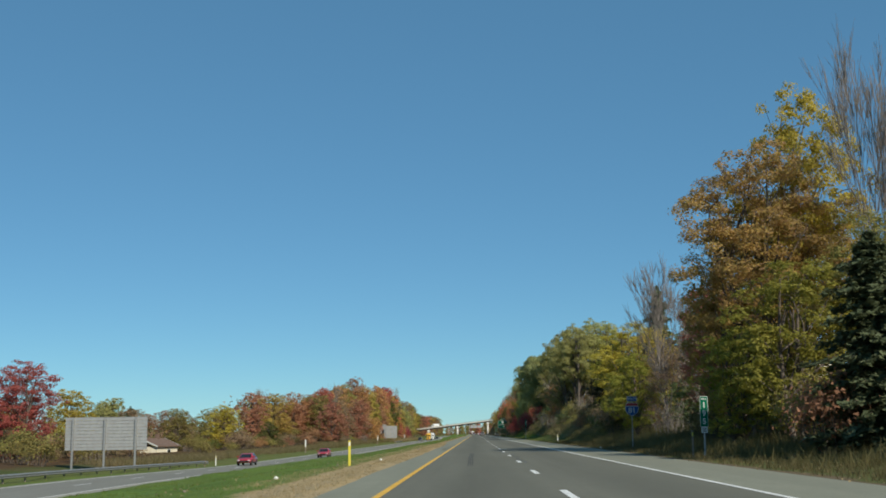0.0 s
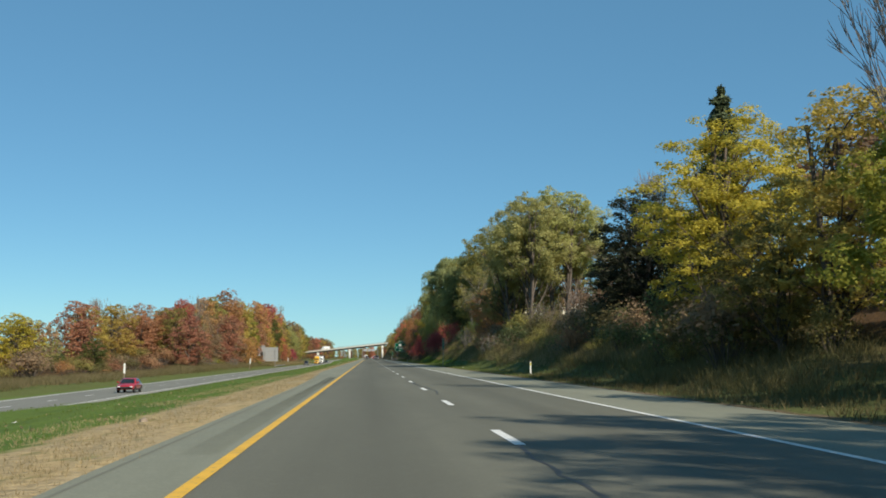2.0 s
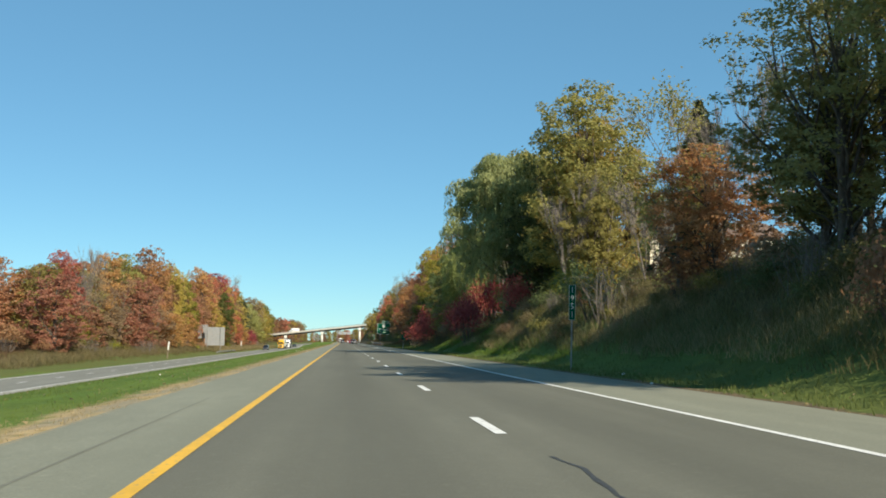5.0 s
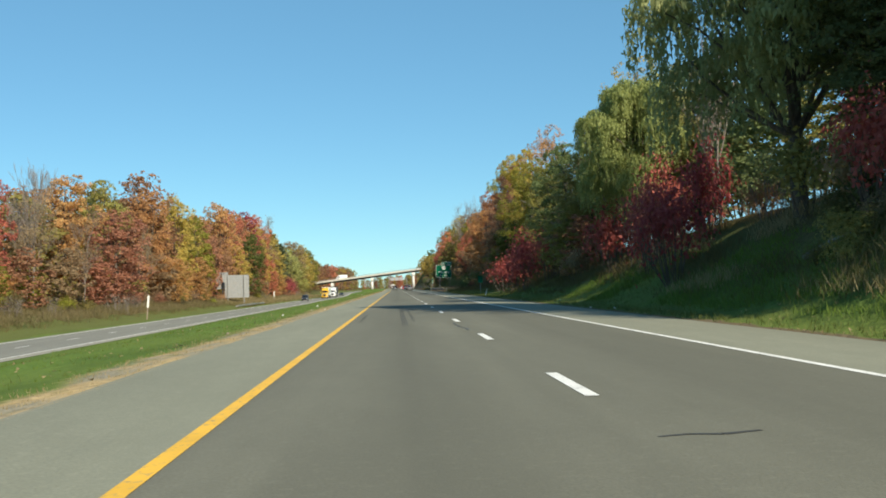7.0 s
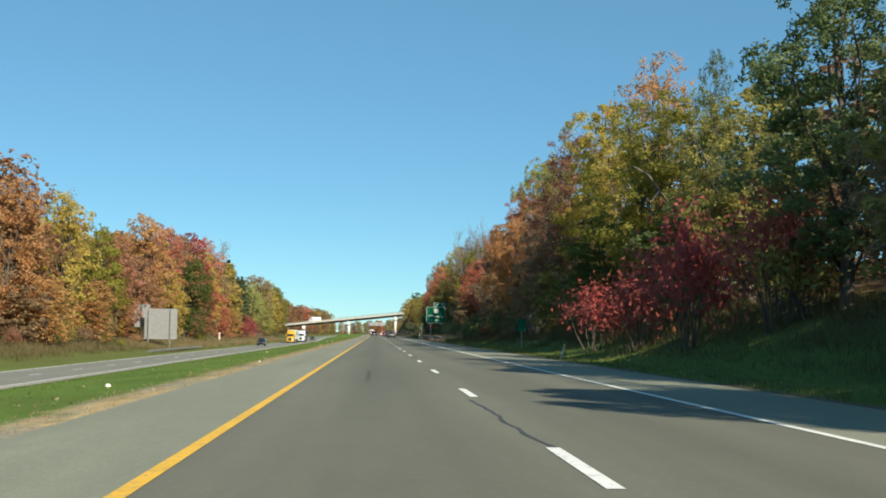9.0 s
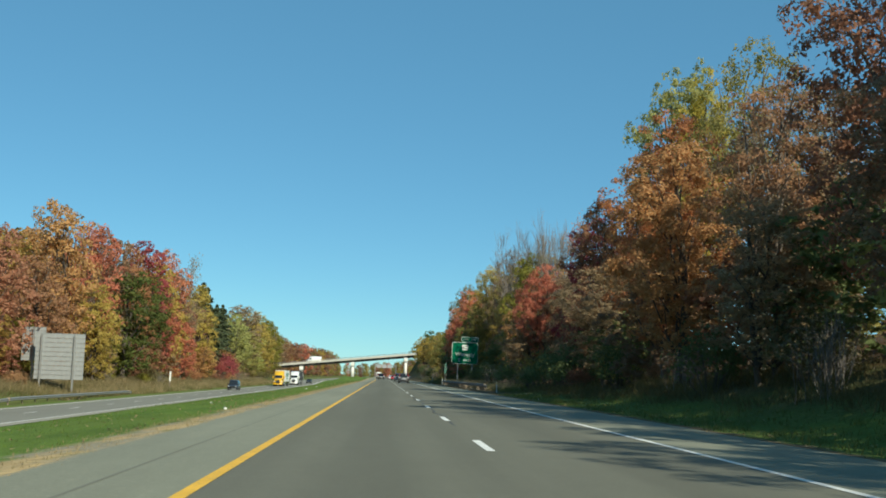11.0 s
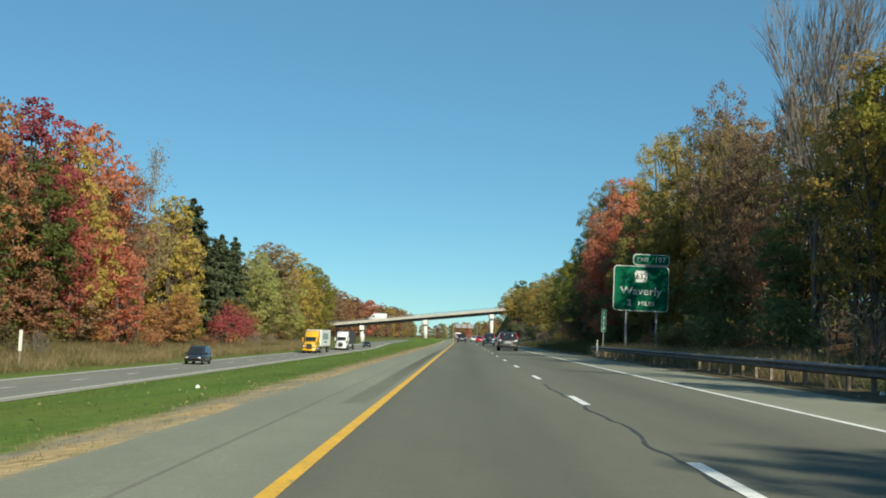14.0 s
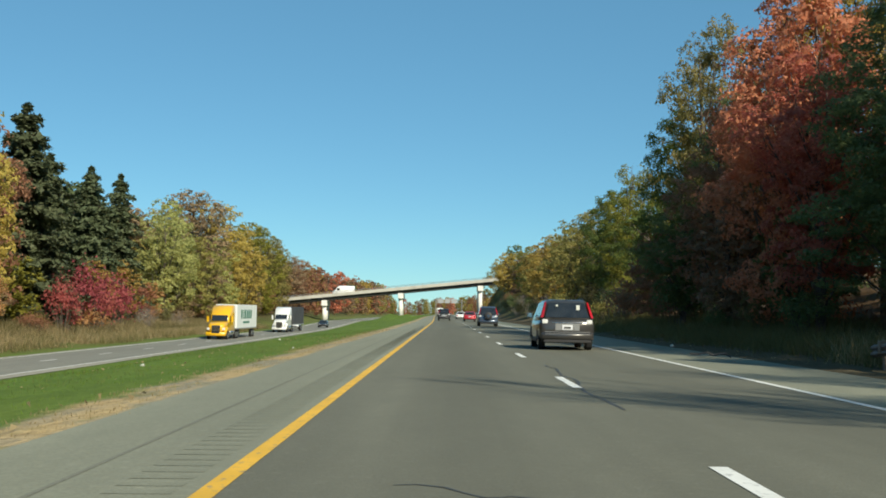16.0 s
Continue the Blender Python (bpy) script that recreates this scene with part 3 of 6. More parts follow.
def broad_tree(seed, low=0.12, lumps=20, leaves=20000, leaf=0.12, lean=0.0, stems=1, gaps=0.12, wide=0.5):
    """A leafy tree ten metres high and 5.4 across: limbs that carry rounded lumps, each set with tufts of leaves and dark creases between them."""
    rnd, r = random.Random(seed), np.random.RandomState(seed)
    wood = Shape()
    base = 10 * low
    blobs = []
    for i in range(lumps):
        h = (i + 0.5) / lumps
        swell = math.sin(math.pi * (0.14 + 0.80 * h ** (0.7 + wide * 0.6))) ** 0.55
        size = (0.72 + 0.5 * rnd.random()) * (0.62 + 0.42 * swell)
        ang = i * 2.4 + rnd.uniform(-0.6, 0.6)
        d = max(2.75 * swell - size * 0.8, 0.0) * (rnd.uniform(0.7, 1.0) if i % 4 else rnd.uniform(0.1, 0.5))
        z = base + size * 0.5 + (9.8 - base - size * 1.3) * h ** 0.95 + rnd.uniform(-0.35, 0.35)
        blobs.append((Vector((math.cos(ang) * d + lean * h, math.sin(ang) * d, z)), size))
    for k in range(stems):
        off = Vector((rnd.uniform(-0.5, 0.5), rnd.uniform(-0.5, 0.5), 0)) * (0 if stems == 1 else 1.1)
        r0 = 0.19 if stems == 1 else 0.11
        pts = limb(wood, off - Vector((0, 0, 0.6)), (off.x * 2.2 + lean * 0.8, off.y * 2.2, 8.2), r0, 0.035, 7, rnd, 0.03, 7)
        for c, size in blobs[k::stems]:
            j = max(1, min(6, int(c.z / 10 * 7 - 1.2)))
            mid = limb(wood, pts[j], c, 0.055, 0.018, 4, rnd, 0.10, 3)
            for _ in range(2):
                e = c + Vector((rnd.gauss(0, 1), rnd.gauss(0, 1), rnd.gauss(0, 0.8))).normalized() * size * 0.85
                limb(wood, mid[rnd.randint(1, 3)], e, 0.02, 0.007, 3, rnd, 0.12, 2)
    hubs, outs, radii = [], [], []
    centres, sizes = np.array([tuple(c) for c, _ in blobs]), np.array([q for _, q in blobs])
    for i, (c, size) in enumerate(blobs):
        d = r.normal(size=(26, 3))
        d /= np.linalg.norm(d, axis=1, keepdims=True)
        p = np.array(c) + d * size * r.uniform(0.68, 1.08, (26, 1)) * np.array([1, 1, 0.85])
        gap = np.linalg.norm(p[:, None] - centres[None], axis=2) / sizes[None]
        gap[:, i] = 9
        keep = (gap.min(1) > 0.62) & (r.uniform(size=26) > gaps)
        hubs.append(p[keep])
        outs.append(d[keep])
        radii.append(size * r.uniform(0.26, 0.46, keep.sum()))
    hubs, outs, radii = np.concatenate(hubs), np.concatenate(outs), np.concatenate(radii)
    pick = r.choice(len(hubs), leaves, p=radii ** 2 / (radii ** 2).sum())
    d = r.normal(size=(leaves, 3)) + outs[pick] * 0.9 + np.array([0, 0, 0.35])
    d /= np.linalg.norm(d, axis=1, keepdims=True)
    pos = hubs[pick] + d * radii[pick][:, None] * r.uniform(0.35, 1.08, (leaves, 1)) * np.array([1, 1, 0.8])
    centre = np.array([lean * 0.5, 0, 0])
    reach = np.percentile(np.linalg.norm((pos - centre)[:, :2], axis=1), 97)
    fit = np.array([2.7 / reach, 2.7 / reach, 10 / np.percentile(pos[:, 2], 99.8)])
    wood.v = [tuple(np.array(p) * fit) for p in wood.v]
    face = d + outs[pick] * 0.4 + r.normal(size=(leaves, 3)) * 0.5
    return wood.mesh("trunk", BARK, True), leaf_mesh("crown", pos * fit, face, leaf, leaf * 0.78)


def bare_tree(seed, spread=0.5, levels=4, stems=3, high=10.0, rich=4):
    """A leafless tree with upswept limbs and fine twigs."""
    rnd = random.Random(seed)
    wood, twigs = Shape(), Shape()
    tips = []

    def grow(p, d, length, r, level):
        q = p + d * length
        s = wood if level < 2 else twigs
        steps = 4 if level < 2 else 3 if level < 4 else 2
        pts = limb(s, p, q, r, r * 0.55, 6 if level == 0 else (4 if level == 1 else 3), rnd, 0.035, steps)
        if level >= levels:
            tips.append(q)
            return
        for k in range(rich if level else rich + 2):
            a = pts[rnd.randint(min(2, steps), steps)] if level else pts[rnd.randint(1, steps)]
            turn = Vector((rnd.gauss(0, 1), rnd.gauss(0, 1), rnd.gauss(0, 0.5)))
            nd = (d + turn * spread * (0.8 if level else 0.75) + Vector((0, 0, 0.30))).normalized()
            grow(a, nd, length * rnd.uniform(0.45, 0.72), max(r * 0.43, 0.011), level + 1)

    for k in range(stems):
        ang = k * 2.1 + seed
        d = Vector((math.cos(ang) * 0.2, math.sin(ang) * 0.2, 1)).normalized() if stems > 1 else Vector((0.03, 0.02, 1))
        grow(Vector((math.cos(ang) * 0.12, math.sin(ang) * 0.12, -0.4)), d, high * 0.50, 0.075 if stems > 1 else 0.10, 0)
    return wood, twigs, tips


def bare_meshes(seed, leafy=0, leaf=0.2, rounded=False, **kw):
    wood, twigs, tips = bare_tree(seed, **kw)
    top = max(t.z for t in tips)
    for s in (wood, twigs):
        s.v = [tuple(c * 10 / top for c in p) for p in s.v]
    if rounded:
        reach = sorted(math.hypot(t.x, t.y) * 10 / top for t in tips)[int(len(tips) * 0.94)]
        for s in (wood, twigs):
            s.v = [(p[0] * 2.6 / reach, p[1] * 2.6 / reach, p[2]) for p in s.v]
    if not leafy:
        return wood.mesh("trunk", GREY_BARK, True), twigs.mesh("twigs", GREY_BARK)
    r = np.random.RandomState(seed)
    pick = np.array([tuple(t * (10 / top)) for t in tips])[r.randint(0, len(tips), leafy)]
    c = pick + r.normal(size=(leafy, 3)) * 0.28
    k = len(wood.v)
    wood.v += twigs.v
    wood.f += [tuple(i + k for i in q) for q in twigs.f]
    return wood.mesh("trunk", GREY_BARK, False), leaf_mesh("crown", c, r.normal(size=(leafy, 3)) + np.array([0, 0, 0.5]), leaf, leaf * 0.7)


def conifer(seed, radius=2.2, tiers=26):
    """A spruce: tiers of drooping boughs hung with needle sprays."""
    rnd, r = random.Random(seed), np.random.RandomState(seed)
    wood = Shape()
    wood.tube([(0, 0, -0.5), (0, 0, 5), (0, 0, 9.9)], [0.17, 0.10, 0.015], 7)
    cs, ns = [], []
    for t in range(tiers):
        h = t / (tiers - 1)
        z = 0.7 + 9.0 * h
        reach = radius * (1 - h) ** 0.52 * (0.85 + 0.3 * math.sin(t * 2.3)) + 0.12
        for k in range(9):
            ang = k * 0.698 + t * 0.37 + rnd.uniform(-0.2, 0.2)
            ln = reach * rnd.uniform(0.68, 1.12)
            tip = Vector((math.cos(ang) * ln, math.sin(ang) * ln, z - ln * rnd.uniform(0.18, 0.38)))
            wood.tube([(0, 0, z), tip], [0.025, 0.006], 3, False)
            m = int(22 + 40 * ln)
            f = r.uniform(0.2, 1.03, (m, 1))
            p = np.array((0, 0, z)) * (1 - f) + np.array(tip) * f
            side = np.array((-math.sin(ang), math.cos(ang), 0)) * r.normal(size=(m, 1)) * 0.16 * ln * (1.25 - f)
            cs.append(p + side + np.array((0, 0, 1)) * (r.normal(size=(m, 1)) * 0.07 - 0.05))
            ns.append(np.array((math.cos(ang) * 0.4, math.sin(ang) * 0.4, 1)) + r.normal(size=(m, 3)) * 0.5)
    return wood.mesh("trunk", BARK, True), leaf_mesh("needles", np.concatenate(cs), np.concatenate(ns), 0.36, 0.14)


def willow(seed):
    """A weeping crown: layered leafy domes, each fringed with hanging strands."""
    rnd, r = random.Random(seed), np.random.RandomState(seed)
    wood = Shape()
    pts = limb(wood, (0, 0, -0.6), (0.3, 0.1, 6.8), 0.2, 0.08, 8, rnd, 0.04, 6)
    cs, ns = [], []
    for i in range(54):
        ang, h = i * 2.4 + rnd.uniform(-0.3, 0.3), (i + 0.5) / 54
        d = 3.5 * math.sin(math.pi * 0.5 * min(1.0, 0.22 + 1.7 * h)) * (rnd.uniform(0.72, 1.0) if i % 3 else rnd.uniform(0.3, 0.7))
        size = rnd.uniform(0.65, 1.15)
        c = Vector((math.cos(ang) * d, math.sin(ang) * d, 9.5 - size * 0.5 - 5.7 * h ** 1.2 + rnd.uniform(-0.3, 0.3)))
        limb(wood, pts[rnd.randint(2, 6)], c, 0.06, 0.015, 5, rnd, 0.15, 4)
        m = int(620 * size)
        dd = r.normal(size=(m, 3))
        dd /= np.linalg.norm(dd, axis=1, keepdims=True)
        dd[:, 2] = np.abs(dd[:, 2]) * 0.9 - 0.15
        cs.append(np.array(c) + dd * size * r.uniform(0.6, 1.03, (m, 1)))
        ns.append(dd + r.normal(size=(m, 3)) * 0.5)
        for k in range(int(34 * size)):
            e = rnd.uniform(0, 6.28)
            q = size * math.sqrt(rnd.uniform(0.1, 1.0))
            p = np.array(c) + np.array((math.cos(e) * q, math.sin(e) * q, -0.05 * size))
            ln = rnd.uniform(0.5, 1.7)
            m = int(ln * 15)
            f = np.linspace(0, 1, m)[:, None]
            cs.append(p - np.array((0, 0, 1)) * ln * f + r.normal(size=(m, 3)) * 0.05)
            ns.append(np.array((math.cos(e), math.sin(e), 0.2)) + r.normal(size=(m, 3)) * 0.7)
    return wood.mesh("trunk", BARK, True), leaf_mesh("crown", np.concatenate(cs), np.concatenate(ns), 0.20, 0.075, (0, 0, -1))


def shrub(seed, leaves=1700, leaf=0.10, stems=14):
    """A bush two metres high on many thin stems."""
    rnd, r = random.Random(seed), np.random.RandomState(seed)
    wood = Shape()
    cs, ns = [], []
    for k in range(stems):
        ang, d = rnd.uniform(0, 6.28), rnd.uniform(0.1, 0.95)
        e = Vector((math.cos(ang) * d, math.sin(ang) * d, rnd.uniform(1.0, 1.9) * (1.1 - 0.45 * d)))
        limb(wood, (math.cos(ang) * 0.15, math.sin(ang) * 0.15, -0.2), e, 0.022, 0.006, 4, rnd, 0.12, 4)
        m = leaves // stems
        c = np.array(e) + r.normal(size=(m, 3)) * np.array([0.26, 0.26, 0.24])
        cs.append(c)
        ns.append(c - np.array((0, 0, 0.8)) + r.normal(size=(m, 3)) * 0.6)
    return wood.mesh("stems", BARK, False), leaf_mesh("leaves", np.concatenate(cs), np.concatenate(ns), leaf, leaf * 0.7)


def brush(seed, stems=40):
    """A thicket of leafless brown stems."""
    rnd = random.Random(seed)
    wood = Shape()
    for k in range(stems):
        ang, d = rnd.uniform(0, 6.28), rnd.uniform(0, 1.0)
        p = Vector((math.cos(ang) * d, math.sin(ang) * d, -0.2))
        q = p * 1.35 + Vector((rnd.uniform(-0.4, 0.4), rnd.uniform(-0.4, 0.4), rnd.uniform(1.2, 2.2)))
        pts = limb(wood, p, q, 0.016, 0.005, 3, rnd, 0.08, 3)
        for _ in range(4):
            limb(wood, pts[rnd.randint(1, 3)], q + Vector((rnd.gauss(0, 0.35), rnd.gauss(0, 0.35), rnd.uniform(-0.5, 0.3))), 0.007, 0.003, 3, rnd, 0.1, 2)
    r = np.random.RandomState(seed)
    c = r.normal(size=(260, 3)) * np.array([0.7, 0.7, 0.45]) + np.array([0, 0, 1.2])
    return wood.mesh("stems", GREY_BARK, False), leaf_mesh("leaves", c, r.normal(size=(260, 3)), 0.09, 0.06)


KINDS = {
    "broad": [broad_tree(11, 0.16, 20, 18000, 0.124, 0.2), broad_tree(12, 0.08, 24, 18000, 0.124, 0, 2, 0.16), broad_tree(13, 0.12, 18, 20000, 0.12, 0.3), broad_tree(14, 0.06, 22, 18000, 0.124, -0.3, 2, 0.1, 0.8)],
    "grand": [broad_tree(15, 0.10, 30, 36000, 0.092, 0.2, 2, 0.14), broad_tree(16, 0.14, 28, 36000, 0.092, -0.3, 1, 0.2)],
    "near": [broad_tree(19, 0.30, 26, 44000, 0.075, 0.2, 2, 0.30, 0.8)],
    "full": [broad_tree(17, 0.03, 32, 24000, 0.12, 0.2, 1, 0.05), broad_tree(18, 0.03, 30, 24000, 0.12, -0.2, 2, 0.08)],
    "high": [broad_tree(25, 0.30, 26, 30000, 0.10, 0.2, 2, 0.12, 0.6), broad_tree(26, 0.34, 24, 30000, 0.10, -0.2, 3, 0.14, 0.6)],
    "thin": [broad_tree(21, 0.16, 20, 9500, 0.105, 0.2, 2, 0.42), broad_tree(22, 0.12, 22, 9500, 0.105, -0.2, 3, 0.45)],
    "far": [broad_tree(31, 0.06, 26, 9500, 0.18, 0, 1, 0.03), broad_tree(32, 0.03, 30, 9500, 0.18, 0.3, 1, 0.06), broad_tree(33, 0.05, 24, 9500, 0.18, -0.3, 1, 0.03), broad_tree(34, 0.03, 28, 9500, 0.18, 0, 2, 0.04, 0.8)],
    "deep": [broad_tree(35, 0.03, 16, 3000, 0.31), broad_tree(36, 0.03, 18, 3000, 0.31, 0.3)],
    "mass": [broad_tree(37, 0.02, 14, 900, 0.52), broad_tree(38, 0.02, 15, 900, 0.52, 0.3)],
    "bare": [bare_meshes(41, spread=0.30, stems=2, rich=5), bare_meshes(42, spread=0.30, stems=1, rich=6), bare_meshes(43, spread=0.33, stems=3, rich=5)],
    "crowned": [bare_meshes(45, rounded=True, spread=0.46, stems=1, rich=6), bare_meshes(46, rounded=True, spread=0.46, stems=2, rich=5)],
    "sparse": [bare_meshes(51, 3400, 0.13, spread=0.45, stems=1, rich=4), bare_meshes(52, 3400, 0.13, spread=0.5, stems=1, rich=4)],
    "conifer": [conifer(61, 2.4, 24), conifer(62, 2.7, 24)],
    "willow": [willow(71)],
    "poplar": [broad_tree(81, 0.06, 26, 16000, 0.10)],
    "shrub": [shrub(91, 1150, 0.125), shrub(92, 1250, 0.12, 16), shrub(93, 1050, 0.13, 11)],
    "brush": [brush(95, 26), brush(96, 32)],
}
NATIVE = {"broad": 5.4, "high": 5.4, "thin": 5.4, "full": 5.4, "far": 5.4, "deep": 5.4, "bare": 5.2, "crowned": 5.2, "sparse": 5.2, "conifer": 4.2, "willow": 8.4, "poplar": 5.4, "shrub": 2.3, "brush": 2.4}
SAY = {"high": "tall tree with bare stems below a crown of {} leaves", "full": "broadleaf tree densely covered in {} leaves", "broad": "broadleaf tree with a full crown of {} autumn leaves", "thin": "slender tree with thinning {} leaves over visible limbs",
       "far": "{} broadleaf tree in the wood beyond the southbound lanes", "deep": "{} broadleaf tree in the rank behind the roadside trees", "bare": "leafless tree with fine upswept grey twigs", "crowned": "leafless tree with a rounded crown of fine grey twigs",
       "sparse": "nearly bare tree with few remaining {} leaves", "conifer": "{} green spruce with drooping tiers of needles",
       "willow": "weeping willow with long hanging {} strands", "poplar": "narrow upright poplar with {} leaves",
       "shrub": "low {} leafy shrub at the foot of the trees", "brush": "thicket of thin leafless brown stems on the bank"}
BREADTH = {"high": 1.25, "broad": 1.3, "full": 1.3, "far": 1.35, "thin": 1.25, "deep": 1.1}
LEAST = {"high": 0.7, "broad": 0.78, "full": 0.8, "far": 0.92, "deep": 0.7, "poplar": 0.2, "bare": 0.35, "crowned": 0.3}
plants = random.Random(3)


def in_clearing(x, y):
    """The mown strip in front of the outbuilding."""
    t = min(max((y - 150) / 54, 0), 1)
    return 150 < y < 206 and abs(x - (-42 - 16 * t)) < 5.0


DEPTH = {}


def tree(kind, colour, x, y, top, width, sink=0.0):
    """Plants one tree or shrub: its place, the height of its top above the road and its width."""
    g = land(x, y)
    native = 10.0 if kind not in ("shrub", "brush") else 2.0
    sz = max(top - g + sink, 0.5) / native
    sx = width / NATIVE[kind]
    if native == 10.0:
        sx = min(max(sx * BREADTH.get(kind, 1.0), sz * LEAST.get(kind, 0.62)), sz * 1.6)
    shown = "near" if colour == "goldpurple" else "grand" if kind == "broad" and sx > 1.45 else kind
    k = plants.randrange(len(KINDS[shown]))
    wood, leaves = KINDS[shown][k]
    if kind == "deep":
        side = "east" if x > bend(y) else "west"
        DEPTH.setdefault((side, colour), []).append((leaves, Matrix.LocRotScale((x, y, g - sink), Euler((0, 0, plants.uniform(0, 6.28))), (sx, sx, sz))))
        return None
    name = {"shrub": "shrub", "brush": "brush_thicket", "willow": "willow_tree", "conifer": "spruce_tree", "poplar": "poplar_tree"}.get(kind, "tree")
    at = Matrix.LocRotScale((x, y, g - sink), Euler((0, 0, plants.uniform(0, 6.28))), (sx, sx, sz))
    t = thing(name, at, SAY[kind].format(WORDS.get(colour, colour)), "shrub" if native == 2.0 else "tree", "roadside trees" if native == 10.0 else "roadside shrubs")
    part("stem_clump" if native == 2.0 else "trunk", wood, BARK, t)
    if kind in ("bare", "crowned"):
        part("branchwork", leaves, GREY_BARK, t)
        return t
    c = part("crown" if native == 10.0 else "foliage", leaves, BARK, t)
    c.material_slots[0].link = "OBJECT"
    c.material_slots[0].material = LEAF[{"darkgreen": "willow", "palegreen": "palewillow"}[colour] if kind == "willow" else colour]
    return t


# east side, going north
tree("conifer", "needle", 12.8, 41, 8.4, 4.6)
tree("broad", "goldpurple", 13.9, 60, 16.3, 8.4)
tree("broad", "yellow", 16.6, 63, 20.2, 4.6)
tree("broad", "gold", 13.8, 65, 12.5, 6.0)
tree("broad", "yellowgreen", 10.8, 54, 5.9, 5.2)
tree("broad", "yellowgreen", 12.5, 50, 8.5, 5.0)
tree("bare", "grey", 18.8, 55, 22.5, 7.0)
tree("broad", "olive", 17.5, 52, 11.0, 6.5)
tree("broad", "rust", 14.6, 70, 9.5, 4.2)
tree("broad", "red", 14.2, 75, 10.6, 4.4)
tree("sparse", "brown", 14.5, 83, 9.4, 4.5)
tree("bare", "grey", 14.9, 96, 16.3, 9.0)
tree("bare", "grey", 18.2, 98, 13.6, 7.0)
tree("bare", "grey", 16.5, 90, 12.0, 6.5)
tree("sparse", "brown", 13.0, 88, 7.5, 4.5)
tree("broad", "yellowgreen", 11.2, 91, 7.3, 3.9)
tree("broad", "yellow", 14.0, 115, 12.0, 7.0)
tree("broad", "gold", 14.8, 104, 10.5, 6.0)
tree("broad", "olive", 12.5, 106, 6.5, 4.5)
tree("conifer", "needle", 20.6, 136, 18.8, 5.0)
tree("bare", "grey", 19, 140, 14.0, 5.0)
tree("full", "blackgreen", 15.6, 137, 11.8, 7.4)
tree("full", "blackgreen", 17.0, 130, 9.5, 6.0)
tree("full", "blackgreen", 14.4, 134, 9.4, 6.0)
tree("sparse", "brown", 18, 157, 10.2, 4.5)
tree("high", "palegreen", 14.9, 183, 18.4, 7.4)
tree("high", "palegreen", 18.9, 187, 19.6, 8.6)
tree("high", "palegreen", 20.8, 192, 18.6, 7.4)
tree("high", "palegreen", 15.0, 193, 18.6, 7.0)
tree("thin", "palegreen", 14.2, 200, 14.0, 6.6)
tree("broad", "olive", 15.0, 203, 11.5, 5.0)
tree("thin", "olive", 17.0, 205, 14.0, 6.0)
tree("sparse", "olive", 13.5, 215, 13.5, 6.0)
tree("bare", "grey", 15.4, 250, 14.6, 4.2)
tree("broad", "orange", 14, 213, 10.0, 4.6)
tree("bare", "grey", 16.5, 217, 15.2, 5.0)
tree("conifer", "needle", 19, 229, 15.8, 4.6)
tree("full", "darkgreen", 19.4, 236, 11.5, 5.4)
tree("bare", "grey", 15, 226, 10.4, 4.0)
tree("full", "olive", 18.8, 257, 23.5, 9.6)
tree("full", "darkgreen", 17.6, 266, 20.5, 7.6)
tree("full", "olive", 17.8, 251, 15.0, 5.4)
tree("full", "gold", 20.3, 260, 21.0, 8.0)
tree("willow", "darkgreen", 14.2, 272, 20.0, 14.0)
tree("willow", "palegreen", 13.2, 298, 14.2, 8.0)
tree("bare", "grey", 15.5, 288, 15.0, 5.6)
tree("thin", "palegreen", 17.0, 306, 16.0, 6.0)
tree("full", "darkgreen", 15.6, 266, 13.0, 5.6)
tree("broad", "palegreen", 17.5, 299, 15.0, 6.5)
tree("willow", "darkgreen", 16.2, 312, 16.4, 9.0)
tree("full", "olive", 14.8, 318, 13.2, 6.0)
tree("thin", "gold", 17.0, 314, 18.4, 6.4)
tree("sparse", "brown", 13.6, 305, 13.0, 5.0)
tree("broad", "darkgreen", 13.6, 328, 13.6, 5.6)
tree("thin", "olive", 16.0, 322, 15.0, 6.0)
tree("broad", "olive", 14, 340, 11.8, 4.4)
tree("poplar", "green", 16, 350, 16.4, 2.4)
snag = tree("broad", "yellowgreen", 15, 357, 15.6, 7.2)
limb_line = [Vector(p) for p in ((14.9, 355.0, 8.6), (13.9, 353.6, 9.3), (13.1, 353.0, 10.1), (12.2, 352.6, 10.5))]
back_to = snag.matrix_basis.inverted()
dead = Shape().tube([back_to @ p for p in limb_line], [0.07, 0.06, 0.05, 0.03], 6)
dead.tube([back_to @ limb_line[1], back_to @ Vector((13.3, 352.9, 8.6))], [0.035, 0.02], 5)
part("dead_branch", dead, GREY_BARK, snag, "bleached dead branch without bark")
tree("thin", "orange", 18, 369, 21.2, 6.4)
tree("broad", "gold", 15.2, 366, 14.4, 5.6)
tree("broad", "green", 12.6, 362, 8.8, 4.6)
tree("broad", "rust", 15, 389, 18.6, 7.0)
tree("broad", "yellow", 15.6, 378, 19.2, 5.6)
tree("broad", "brown", 13.4, 384, 11.0, 5.0)
tree("thin", "rust", 14, 400, 14.0, 5.6)
tree("broad", "orange", 13.2, 412, 13.6, 6.0)
tree("broad", "flame", 14.4, 419, 16.6, 6.2)
tree("high", "palegreen", 19.4, 434, 24.0, 5.4)
tree("thin", "olive", 18.6, 415, 20.5, 6.0)
tree("thin", "yellow", 20.6, 431, 23.4, 5.4)
tree("broad", "rust", 14.6, 438, 14.7, 5.6)
